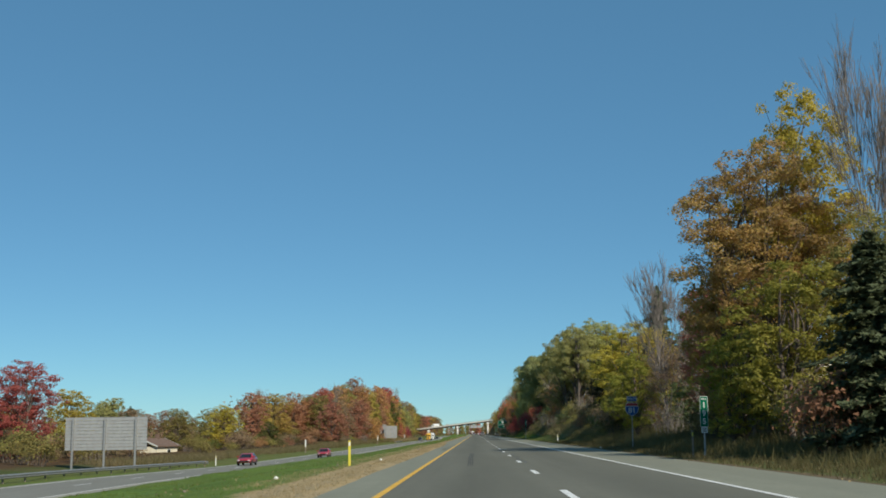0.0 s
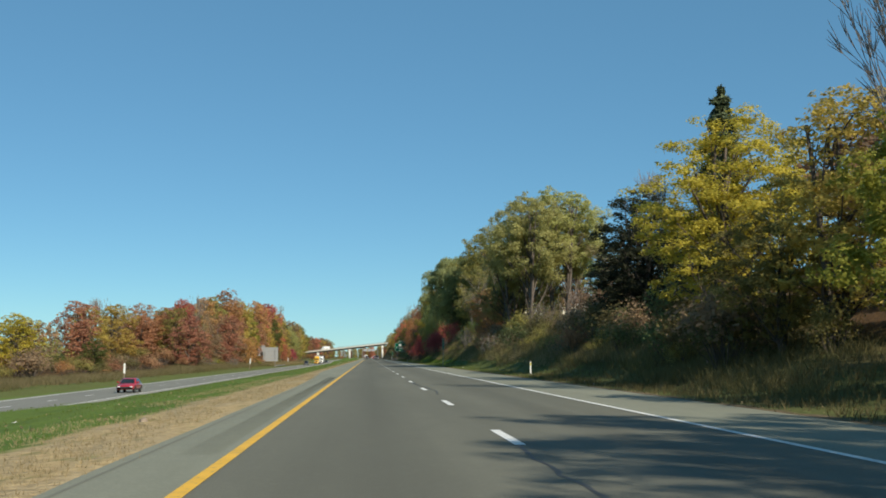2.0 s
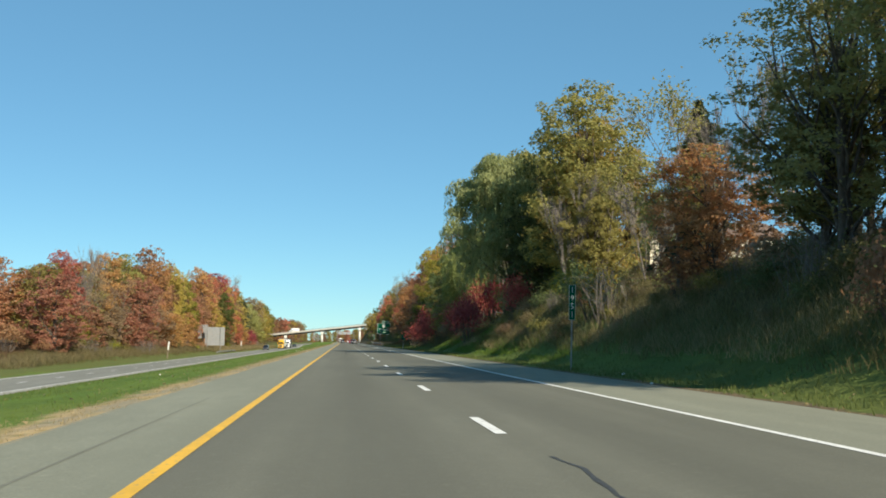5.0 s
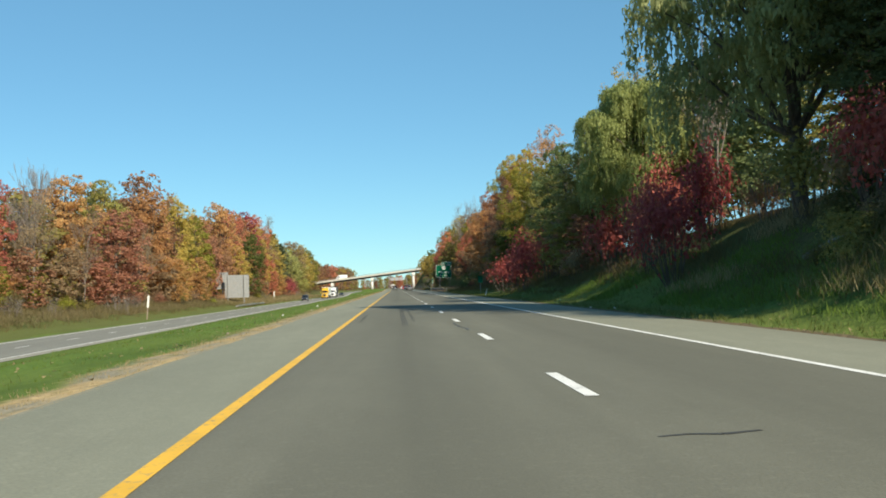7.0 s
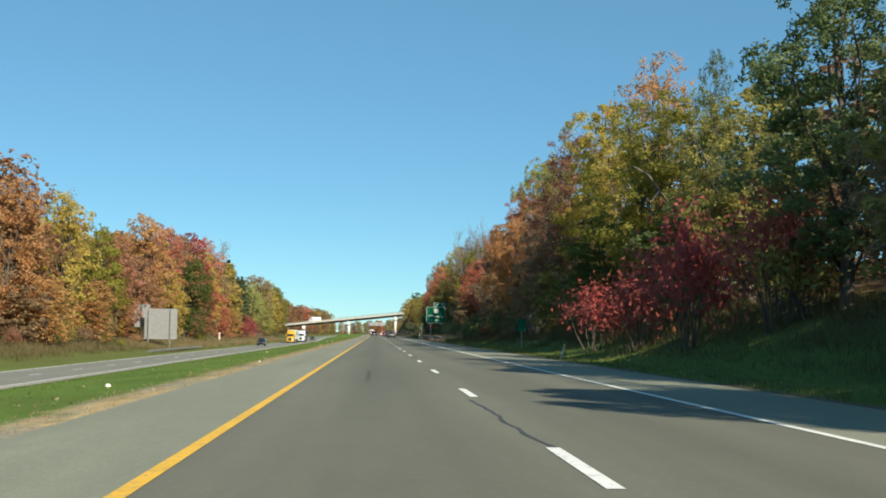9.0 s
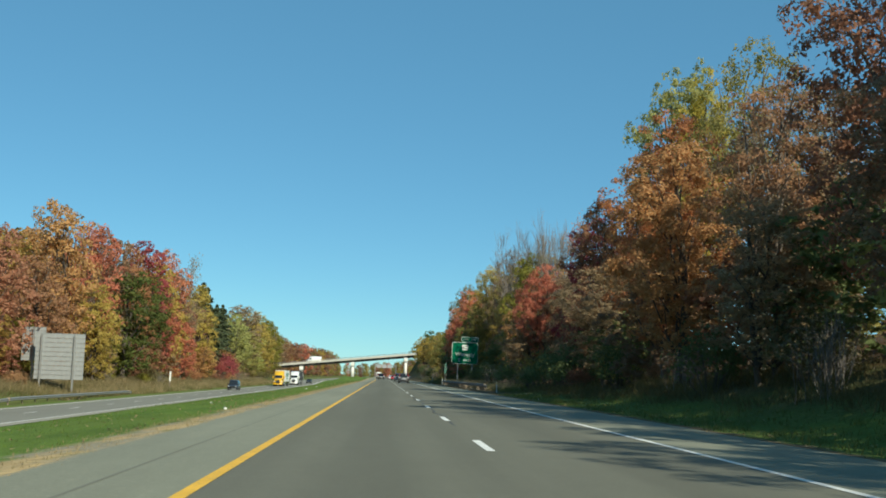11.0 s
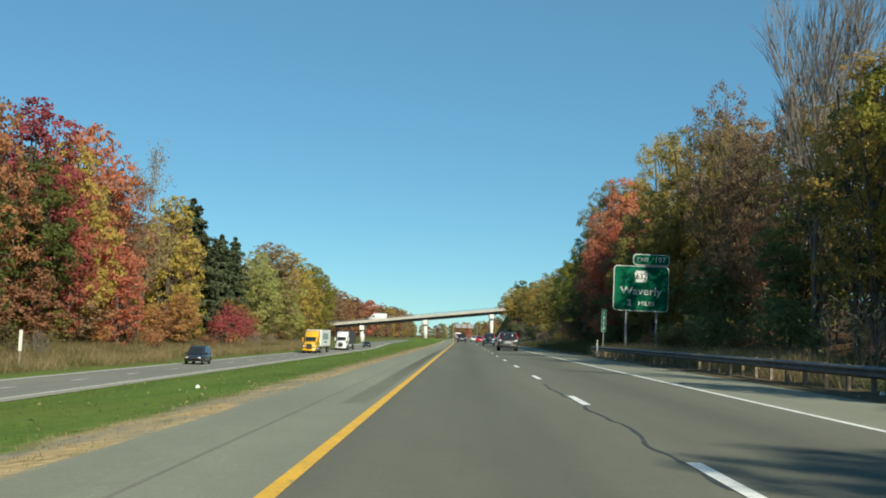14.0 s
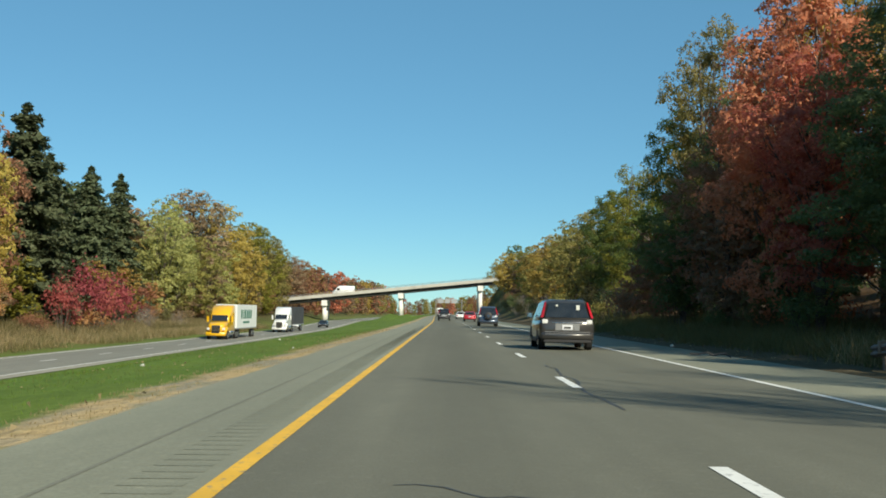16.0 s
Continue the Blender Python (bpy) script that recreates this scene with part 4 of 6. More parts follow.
tree("full", "crimson", 16.0, 447.0, 14.6, 6.0)
tree("full", "brown", 19.6, 441, 16.5, 7.0)
tree("full", "darkgreen", 20.4, 453, 14.5, 7.0)
tree("full", "brown", 17.6, 457, 13.0, 6.0)
tree("full", "brown", 16.8, 465, 12.0, 5.2)
tree("sparse", "pink", 18.2, 471.5, 18.0, 5.4)
tree("bare", "grey", 15.2, 473, 18.2, 3.0)
tree("high", "red", 14.0, 468.0, 12.8, 4.4)
tree("thin", "brown", 18.0, 482.8, 13.6, 6.0)
tree("broad", "yellowgreen", 16.0, 492.4, 16.6, 5.6)
tree("thin", "gold", 14.8, 495.3, 12.5, 5.4)
tree("thin", "orange", 14.2, 487, 10.0, 4.6)
tree("crowned", "grey", 19.4, 492.6, 22.6, 6.0)
tree("thin", "olive", 19.0, 501.8, 14.5, 5.6)
tree("broad", "darkgreen", 17.6, 504, 14.0, 5.6)
tree("crowned", "grey", 15.6, 509, 22.8, 7.4)
tree("crowned", "grey", 18.8, 515, 22.0, 6.0)
tree("thin", "brown", 17.0, 535, 17.8, 5.6)
tree("full", "rust", 19.6, 523, 13.0, 5.6)
tree("full", "brown", 18.8, 531, 17.0, 5.6)
tree("thin", "brown", 19.4, 523, 18.5, 6.0)
tree("full", "olive", 21.0, 548, 20.0, 7.2)
tree("full", "rust", 19.6, 557, 14.5, 6.0)
tree("thin", "brown", 19.4, 544, 23.0, 5.4)
tree("thin", "gold", 18.6, 486, 13.0, 6.0)
tree("full", "gold", 18.8, 498, 17.0, 7.0)
tree("thin", "gold", 17.0, 503.4, 15.6, 6.6)
tree("thin", "rust", 20.4, 512, 15.4, 6.6)
tree("thin", "olive", 17.0, 512, 15.4, 6.0)
tree("broad", "olive", 16.8, 542, 19.2, 6.6)
tree("broad", "olive", 13.4, 543, 13.5, 5.6)
tree("broad", "gold", 17.8, 564.5, 22.2, 5.6)
tree("full", "red", 13.2, 563.5, 17.2, 6.4)
tree("full", "flame", 15.4, 570, 17.6, 6.2)
tree("broad", "red", 12.8, 559, 12.0, 5.0)
tree("broad", "rust", 13.4, 575, 11.0, 5.8)
tree("broad", "green", 15.0, 592, 15.6, 6.2)
tree("broad", "olive", 15.6, 586, 20.0, 4.8)
tree("broad", "green", 15.6, 605, 10.5, 6.0)
tree("broad", "yellowgreen", 16.4, 618, 15.0, 6.4)
tree("broad", "green", 16.8, 637, 15.0, 7.0)
tree("far", "olive", 16.8, 658, 14.8, 7.0)
tree("far", "olive", 16.2, 680, 14.2, 7.4)
tree("far", "gold", 16.6, 702, 14.6, 8.0)
tree("far", "gold", 16.4, 724, 14.6, 7.0)
tree("far", "olive", 16.0, 748, 13.8, 8.0)
tree("far", "green", 17.0, 775, 14.0, 8.0)
tree("far", "gold", 14, 806, 17.0, 8.5)
tree("conifer", "needle", 17, 846, 20.0, 6.0)
tree("far", "olive", 15, 870, 17.0, 9.0)
# low filler trees; past y 505 dark green leaves stand in for shade
for x, y, top, w in ((15.6, 553, 13.5, 6.5), (13.0, 551, 9.0, 5.5), (12.4, 583, 8.0, 5.5), (16.2, 578, 15.0, 6.5), (16.6, 513, 9.0, 5.5), (13.0, 470, 7.5, 5.0), (13.4, 432, 9.0, 5.5), (13.2, 398, 8.5, 5.5), (17.5, 404, 14.5, 6.5), (13.0, 320, 8.0, 5.5)):
    tree("broad", "brown" if y < 505 else "darkgreen", x, y, top, w)
tree("thin", "olive", 17.8, 201, 19.0, 7.0)
tree("deep", "darkgreen", 19.5, 292, 12.5, 7.0)
tree("deep", "olive", 20.5, 283, 12.5, 7.0)
# second rank up the east bank
back = random.Random(17)
RISE = ((0, 6.5), (100, 6.5), (118, 7.0), (160, 5.0), (200, 6.0), (244, 4.5), (300, 9.0), (415, 10.0), (445, 5.5), (520, 5.5), (560, 9.0), (640, 9.0), (840, 9.0))
for k in range(74):
    y = 30 + k * 11.2 + back.uniform(-3, 3)
    if 243 < y < 292:
        continue
    x = 20.5 + back.uniform(-1.5, 5)
    tree("deep", back.choice(["brown", "olive", "darkgreen", "brown", "darkgreen"]), x + bend(y), y, land(x, y) + along(RISE, y) * back.uniform(0.85, 1.2), back.uniform(7.0, 9.5))
# saplings and thicket closing the wood's edge above the verge
for k in range(43):
    y = 312 + k * 7.0 + back.uniform(-1.5, 1.5)
    if 446 < y < 520:
        continue
    x = (13.2 + back.uniform(-1.0, 2.6)) + (3.4 if 440 < y < 560 else 0.0)
    tree("deep", back.choice(["brown", "darkgreen", "olive", "brown", "rust", "darkgreen"]), x, y, land(x, y) + back.uniform(3.5, 7.5), back.uniform(4.0, 6.0))
for k in range(9):
    y = 36 + k * 8.0 + back.uniform(-1.2, 1.2)
    x = 14.6 + back.uniform(-1.4, 2.4)
    tree("deep", back.choice(["brown", "darkgreen", "olive", "brown"]), x, y, land(x, y) + back.uniform(2.6, 5.0), back.uniform(3.6, 5.4))
# shrubs on the bank; dark green before y 462 paints its shade into the leaves
for x, y, h, w in ((13.4, 427, 3.4, 4.4), (15.6, 433, 4.2, 5.0), (12.6, 441, 3.0, 4.2), (15.0, 446, 4.0, 5.0), (13.0, 453, 3.4, 4.4), (16.4, 458, 4.4, 5.0), (13.6, 463, 3.4, 4.4), (16.0, 471, 4.4, 5.0), (14.2, 479, 3.6, 4.6), (18.0, 450, 4.6, 5.4), (19.0, 466, 4.8, 5.4), (19.5, 482, 4.8, 5.4)):
    tree("shrub", "darkgreen" if y < 462 else "olive", x, y, land(x, y) + h, w, 0.1)
for x, y, h, w in ((11.6, 108, 2.0, 3.4), (13.0, 112, 2.6, 4.0), (11.8, 117, 1.8, 3.2), (13.4, 121, 2.8, 4.2), (11.6, 125, 1.8, 3.0), (12.4, 129, 2.4, 3.8), (12.6, 136, 2.4, 3.8), (14.2, 141, 2.6, 4.0), (13.0, 147, 2.0, 3.4), (15.4, 150, 2.6, 4.0)):
    tree("shrub", plants.choice(["brown", "darkgreen", "weed"]), x, y, land(x, y) + h, w, 0.1)
# undergrowth along the foot of the east bank's trees
for k in range(124):
    y = 36 + k * 6.0 + back.uniform(-2, 2)
    x = back.uniform(11.2, 14.5) if y < 240 or y > 300 else back.uniform(12.5, 16)
    if 458 < y < 545:
        x = back.uniform(11.0, 14.0)
    # mostly dark green, so leaf colour imitates the shade under the trees
    c = back.choice(["olive", "darkgreen", "rust", "darkgreen", "weed", "brown", "darkgreen"])
    h = back.uniform(1.3, 3.0)
    tree(back.choice(["shrub", "shrub", "brush"]), c, x + bend(y), y, land(x + bend(y), y) + h, h * back.uniform(1.0, 1.5), 0.1)
for x, y, top, w in ((11.3, 286, 6.4, 3.2), (12.0, 299, 6.0, 4.0), (10.6, 336, 6.2, 4.0), (10.4, 344, 4.8, 4.2), (10.0, 352, 3.8, 3.8), (12.0, 330, 6.4, 4.2), (13.0, 290, 7.8, 3.2), (14.0, 284, 8.0, 3.0), (14.4, 297, 8.4, 3.4), (13.4, 263, 7.0, 3.4), (10.8, 279, 5.6, 3.8)):
    tree("shrub", "scarlet", x, y, top, w, 0.1)
for x, y, h, w in ((16.8, 286, 3.2, 4.6), (18.2, 279, 3.4, 4.8), (18.4, 293, 3.6, 5.0), (16.6, 300, 3.2, 4.4)):
    tree("shrub", "darkgreen", x, y, land(x, y) + h, w, 0.1)
tree("shrub", "yellowgreen", 16.6, 254, 7.2, 4.4)
tree("shrub", "yellowgreen", 15.0, 249, 5.8, 3.0)
tree("shrub", "yellow", 12.4, 227, 5.4, 2.6)

# a bleached log lying across the bank's grass
log = Shape()
ends = [Vector((x, y, land(x, y) + 0.12)) for x, y in ((11.5, 264.6), (11.9, 263.8), (12.4, 262.6), (12.7, 261.9))]
log.tube(ends, [0.10, 0.11, 0.10, 0.07], 8)
log.tube([ends[1], ends[1] + Vector((0.25, -0.1, 0.35))], [0.05, 0.02], 6)
base = thing("fallen_log", Matrix.Translation(ends[1]), "bleached bare log lying on the grassy bank", "log")
log.v = [tuple(Vector(c) - ends[1]) for c in log.v]
part("log", log.mesh("log", GREY_BARK, True), GREY_BARK, base)

# west side, going north
tree("full", "crimson", -60, 144, 11.0, 12.0)
for x, y, h, w in ((-45, 112, 2.6, 4.0), (-49, 118, 3.2, 4.6), (-53, 127, 3.6, 5.0), (-46, 128, 2.4, 4.0), (-57, 133, 3.4, 5.0), (-50, 138, 3.0, 4.4), (-63, 128, 4.0, 5.2), (-46, 146, 2.4, 4.0), (-52, 152, 3.2, 4.6), (-58, 160, 3.6, 5.0), (-47, 165, 2.6, 4.0), (-66, 152, 4.0, 5.0), (-54, 172, 3.2, 4.4), (-62, 178, 3.6, 5.0)):
    if in_clearing(x, y):
        continue
    tree("shrub", plants.choice(["olive", "weed", "brown", "rust"]), x, y, land(x, y) + h, w, 0.1)
tree("far", "yellow", -76, 207, 10.0, 8.5)
tree("far", "palegreen", -75, 227, 9.0, 7.5)
tree("far", "palegreen", -80, 238, 8.6, 8.0)
tree("conifer", "needle", -82, 262, 8.5, 4.0)
tree("far", "olive", -62, 228, 6.8, 9.0)
tree("far", "brown", -66, 248, 6.5, 8.5)
tree("far", "brown", -71, 226, 6.8, 8.0)
tree("far", "brown", -60, 263, 7.4, 7.5)
tree("far", "olive", -67, 276, 7.8, 8.0)
tree("far", "yellow", -56, 243, 7.8, 7.0)
tree("far", "pink", -60, 297, 12.3, 9.5)
tree("far", "green", -52, 276, 4.5, 6.0)
tree("bare", "grey", -62, 333, 15.6, 8.0)
tree("far", "gold", -59, 325, 13.0, 9.0)
tree("far", "orange", -57, 345, 14.0, 8.0)
tree("far", "gold", -62, 312, 11.8, 8.0)
tree("far", "pink", -43.5, 332, 10.4, 8.4)
tree("far", "red", -50, 359, 16.0, 6.0)
tree("far", "olive", -49, 346, 13.0, 7.0)
tree("bare", "grey", -50, 375, 18.6, 7.0)
tree("sparse", "brown", -46, 366, 13.5, 7.0)
tree("far", "orange", -49, 389, 18.0, 8.2)
tree("far", "pink", -43.5, 395, 13.3, 9.4)
tree("far", "olive", -49, 408, 19.2, 7.5)
tree("sparse", "brown", -44.5, 383, 12.5, 6.0)
tree("sparse", "brown", -44, 412, 12.0, 7.0)
tree("far", "rust", -48, 434, 22.6, 11.0)
tree("far", "orange", -46, 428, 19.0, 7.5)
tree("far", "gold", -45, 447, 19.6, 7.0)
tree("far", "orange", -41.2, 430, 7.2, 6.6)
tree("sparse", "brown", -47, 459, 21.0, 6.5)
tree("far", "yellowgreen", -44, 466, 16.8, 6.8)
tree("far", "orange", -42, 455, 8.0, 6.0)
tree("far", "pink", -45.5, 482, 17.0, 7.0)
tree("far", "orange", -45.5, 505, 22.6, 8.0)
tree("far", "rust", -44, 494, 14.0, 7.0)
tree("far", "gold", -42, 514, 12.8, 6.0)
tree("far", "red", -46, 524, 22.3, 7.5)
tree("far", "green", -43, 536, 16.2, 9.0)
tree("far", "brown", -47, 538, 22.7, 7.5)
tree("far", "green", -44.5, 560, 17.6, 7.0)
tree("far", "gold", -45, 570, 21.0, 7.0)
tree("far", "crimson", -47, 566, 24.4, 6.5)
tree("far", "orange", -47, 553, 22.6, 7.0)
tree("far", "red", -46, 580, 24.6, 9.0)
tree("far", "red", -44, 567, 14.7, 5.5)
tree("far", "red", -41.3, 578, 10.2, 4.8)
tree("sparse", "brown", -45, 598, 24.8, 8.5)
tree("far", "rust", -46.5, 590, 21.0, 7.0)
tree("far", "gold", -44, 610, 19.9, 5.4)
tree("far", "orange", -41.2, 606, 6.2, 5.0)
tree("far", "rust", -47, 620, 18.9, 7.0)
tree("conifer", "needle", -46, 630, 22.5, 10.2)
tree("conifer", "needle", -47, 640, 18.6, 8.0)
tree("conifer", "needle", -45.5, 650, 18.5, 7.8)
tree("conifer", "needle", -46, 664, 19.3, 7.5)
tree("conifer", "needle", -49, 636, 18.0, 7.0)
tree("conifer", "needle", -48, 657, 18.1, 7.2)
tree("far", "palegreen", -44, 681, 14.6, 7.6)
tree("far", "palegreen", -46, 690, 18.0, 8.2)
tree("far", "brown", -47, 708, 21.4, 12.0)
tree("far", "olive", -44, 700, 13.0, 7.5)
tree("far", "gold", -46, 726, 21.0, 10.0)
tree("far", "palegreen", -44.5, 718, 14.0, 7.5)
tree("far", "yellowgreen", -46, 764, 20.5, 10.5)
tree("far", "gold", -45, 746, 18.0, 9.0)
tree("far", "olive", -46, 790, 19.0, 9.5)
tree("far", "olive", -48, 811, 18.5, 8.0)
tree("far", "brown", -50, 852, 17.6, 9.0)
tree("far", "rust", -49, 880, 17.6, 10.0)
for x, y, top, w in ((-40, 632, 5.2, 5.4), (-40.5, 639, 4.4, 5.0), (-40.5, 646, 4.6, 4.6), (-40, 625, 3.6, 3.8)):
    tree("shrub", "crimson", x, y, top, w, 0.1)
# depth of the west wood
CROWN = ((330, 11.5), (400, 17.0), (430, 19.5), (500, 20.5), (580, 22.5), (620, 19.0), (680, 18.0), (800, 18.0), (900, 16.5))
for k in range(64):
    y = 340 + k * 8.6 + back.uniform(-3, 3)
    x = -52.5 + back.uniform(-5, 1.5)
    tree("deep" if k % 2 else "far", back.choice(["orange", "rust", "brown", "olive", "pink", "gold", "brown"] if y < 615 or y > 675 else ["darkgreen", "needle"]), x + bend(y), y, along(CROWN, y) * back.uniform(0.88, 1.0), back.uniform(9, 12))
for k in range(70):
    y = 338 + k * 6.6 + back.uniform(-2.5, 2.5)
    x = -44.5 + back.uniform(-1.5, 2.0)
    tree("deep", back.choice(["orange", "rust", "brown", "olive", "pink", "gold", "yellowgreen", "brown"]), x + bend(y), y, land(x, y) + back.uniform(4.0, 8.0), back.uniform(4.5, 7.0))
for k in range(20):
    y = 180 + k * 9
    tree("far", back.choice(["olive", "brown", "rust", "palegreen", "gold"]), -84 - back.uniform(0, 30), y + back.uniform(-4, 4), back.uniform(6, 9.5), back.uniform(7, 10))
for k in range(64):
    y = back.uniform(150, 335)
    x = back.uniform(-64, -44)
    h = back.uniform(1.8, 3.8)
    if in_clearing(x, y):
        continue
    tree("shrub", back.choice(["olive", "brown", "weed", "rust", "green", "olive"]), x, y, land(x, y) + h, h * back.uniform(1.2, 2.0), 0.1)
# undergrowth at the edge of the west wood
for k in range(84):
    y = 130 + k * 7.4 + back.uniform(-2, 2)
    x = back.uniform(-44.5, -39.5) if y > 330 else back.uniform(-62, -44)
    if in_clearing(x, y):
        continue
    c = back.choice(["olive", "brown", "rust", "weed", "weed", "yellowgreen", "orange"])
    h = back.uniform(1.2, 2.8)
    tree(back.choice(["shrub", "shrub", "brush"]), c, x + bend(y), y, land(x + bend(y), y) + h, h * back.uniform(1.1, 1.8), 0.1)

def leafy_mass(name, crowns, mat, label):
    """Crowns too many to tell apart, joined."""
    vs = []
    for me, m in crowns:
        co = np.empty(len(me.vertices) * 3)
        me.vertices.foreach_get("co", co)
        mm = np.array(m)
        vs.append(co.reshape(-1, 3) @ mm[:3, :3].T + mm[:3, 3])
    v = np.concatenate(vs)
    n = len(v) // 3
    out = bpy.data.meshes.new(name)
    out.vertices.add(3 * n)
    out.vertices.foreach_set("co", v.ravel())
    out.loops.add(3 * n)
    out.loops.foreach_set("vertex_index", np.arange(3 * n))
    out.polygons.add(n)
    out.polygons.foreach_set("loop_start", np.arange(n) * 3)
    out.update(calc_edges=True)
    out.materials.append(mat)
    tagged(new(name, out), label, "woodland", "", "stuff")


# woods far beyond the bridge, past counting
far = np.random.RandomState(9)
for colour, count in (("rust", 64), ("olive", 64), ("brown", 76), ("red", 26), ("gold", 26)):
    crowns = []
    for k in range(count):
        if k % 5 in (0, 2):
            y, x, h = far.uniform(1360, 1520), far.uniform(-75, 75), far.uniform(9, 15)
        elif k % 5 == 1:
            y = far.uniform(858, 1350)
            x, h = bend(y) + far.uniform(15, 34), far.uniform(5.5, 8.0)
        else:
            y = far.uniform(850, 1350)
            x, h = bend(y) - far.uniform(38, 66), far.uniform(12, 17) + (y - 850) * 0.008
        w = h / 10 * far.uniform(0.8, 1.2)
        crowns.append((KINDS["mass"][k % 2][1], Matrix.LocRotScale((x, y, land(x, y) - 0.3), Euler((0, 0, far.uniform(0, 6))), (w, w, h / 10))))
    leafy_mass("far_wood", crowns, LEAF[colour], "distant wood in " + WORDS[colour] + " autumn colour beyond the bridge")


def thicket(name, clumps, size, label, colour):
    """Leafy depth of a wood, one clump beside the next."""
    cs, ns = [], []
    for x, y, h, w in clumps:
        d = far.normal(size=(130, 3))
        d /= np.linalg.norm(d, axis=1, keepdims=True)
        cs.append(np.array((x, y, land(x, y) + h * 0.48)) + d * np.array((w, w, h * 0.52)) * (0.6 + 0.5 * far.uniform(size=(130, 1))))
        ns.append(d + far.normal(size=(130, 3)) * 0.5)
    me = leaf_mesh(name, np.concatenate(cs), np.concatenate(ns), size, size * 0.75)
    me.materials[0] = LEAF[colour]
    tagged(new(name, me), label, "woodland", "", "stuff")


for colour in ("olive", "brown", "weed", "brown"):
    spotsN = [(far.uniform(-105, -60), y, far.uniform(3.0, 6.0), far.uniform(2.2, 3.6)) for y in far.uniform(120, 345, 60)]
    thicket("west_thicket", spotsN, 0.5, "low " + WORDS[colour] + " thicket between the field and the wood", colour)
for colour in ("orange", "brown", "rust", "olive"):
    spotsW = [(far.uniform(-84, -58) + bend(y), y, far.uniform(7, 15), far.uniform(3, 4.5)) for y in far.uniform(340, 900, 60)]
    thicket("west_wood", spotsW, 0.95, "depth of the western wood in " + WORDS[colour], colour)


brushy = random.Random(29)
for colour in ("weed", "olive", "straw", "brown", "darkgreen"):
    clumps = []
    for k in range(46 if colour != "darkgreen" else 24):
        y, x = brushy.uniform(112, 266), brushy.uniform(11.0, 17.5)
        q = brushy.uniform(0.35, 0.75)
        clumps.append((KINDS["shrub"][k % 3][1], Matrix.LocRotScale((x, y, land(x, y) - 0.25), Euler((0, 0, brushy.uniform(0, 6))), (q * 1.3, q * 1.3, q))))
    leafy_mass("bank_brush", clumps, LEAF[colour], "low " + WORDS.get(colour, colour) + " weeds and brush covering the bank")
for (side, colour), crowns in DEPTH.items():
    leafy_mass(side + "_wood_depth", crowns, LEAF[colour], WORDS.get(colour, colour) + " saplings and crowns behind the " + side + "ern roadside trees")


# ==== grass and weeds ====
def blades(name, spots, height, spread, per, width, mat, label):
    """Thin upright blades gathered in tufts at the given spots."""
    r = np.random.RandomState(len(spots))
    base = np.repeat(np.array(spots), per, 0)
    n = len(base)
    base[:, :2] += r.normal(size=(n, 2)) * spread
    hgt = height * r.uniform(0.5, 1.25, n)
    tip = base + np.stack([r.normal(size=n) * hgt * 0.5, r.normal(size=n) * hgt * 0.5, hgt], 1)
    a = r.uniform(0, 6.28, n)
    side = np.stack([np.cos(a), np.sin(a), np.zeros(n)], 1) * width
    base[:, 2] -= 0.03
    v = np.stack([base - side, base + side, tip], 1).reshape(-1, 3)
    me = bpy.data.meshes.new(name)
    me.vertices.add(3 * n)
    me.vertices.foreach_set("co", v.ravel())
    me.loops.add(3 * n)
    me.loops.foreach_set("vertex_index", np.arange(3 * n))
    me.polygons.add(n)
    me.polygons.foreach_set("loop_start", np.arange(n) * 3)
    me.update(calc_edges=True)
    me.materials.append(mat)
    return tagged(new(name, me), label, "grass", "", "stuff")


def spots(count, y0, y1, u0, u1, seed, keep=None):
    r = random.Random(seed)
    out = []
    while len(out) < count:
        y, u = r.uniform(y0, y1), r.uniform(u0, u1)
        if keep and noise.noise((u * 0.35, y * 0.12, seed)) < keep:
            count -= 0.35
            continue
        x = u + bend(y)
        out.append((x, y, land(x, y)))
    return out


blades("mown_grass", spots(11000, 12, 300, -19, -6.7, 1), 0.045, 0.10, 4, 0.012, LEAF["grass"], "short mown green grass of the median")
blades("mown_grass", spots(11000, 300, 600, -19, -6.7, 2), 0.045, 0.10, 4, 0.012, LEAF["grass"], "short mown green grass of the median")
blades("mown_tufts", spots(2600, 12, 600, -18, -6.6, 31, 0.05), 0.085, 0.16, 6, 0.013, LEAF["verge"], "darker rough tufts in the mown median")
blades("dry_verge", spots(9000, 12, 590, -7.1, -5.75, 3), 0.04, 0.10, 4, 0.012, LEAF["dry"], "dry tan grass along the inner shoulder")
blades("dry_verge", spots(3000, 12, 150, -6.2, -4.85, 23, -0.2), 0.05, 0.10, 4, 0.012, LEAF["dry"], "dry tan grass creeping over the inner shoulder")
blades("dry_verge", spots(2600, 30, 150, -8.8, -6.9, 13, -0.1), 0.05, 0.12, 4, 0.012, LEAF["dry"], "dry tan grass along the inner shoulder")
blades("bank_grass", spots(4500, 222, 300, 9.0, 12.8, 14, -0.15), 0.26, 0.2, 6, 0.014, LEAF["grass"], "green grass on the sunlit foot of the bank")
blades("verge_weeds", spots(3000, 20, 135, 7.0, 10.8, 21), 0.24, 0.16, 5, 0.014, LEAF["weed"], "dry brown weeds on the verge")
blades("verge_grass", spots(7400, 120, 442, 7.0, 10.6, 4), 0.15, 0.12, 4, 0.016, LEAF["verge"], "green verge grass at the foot of the bank")
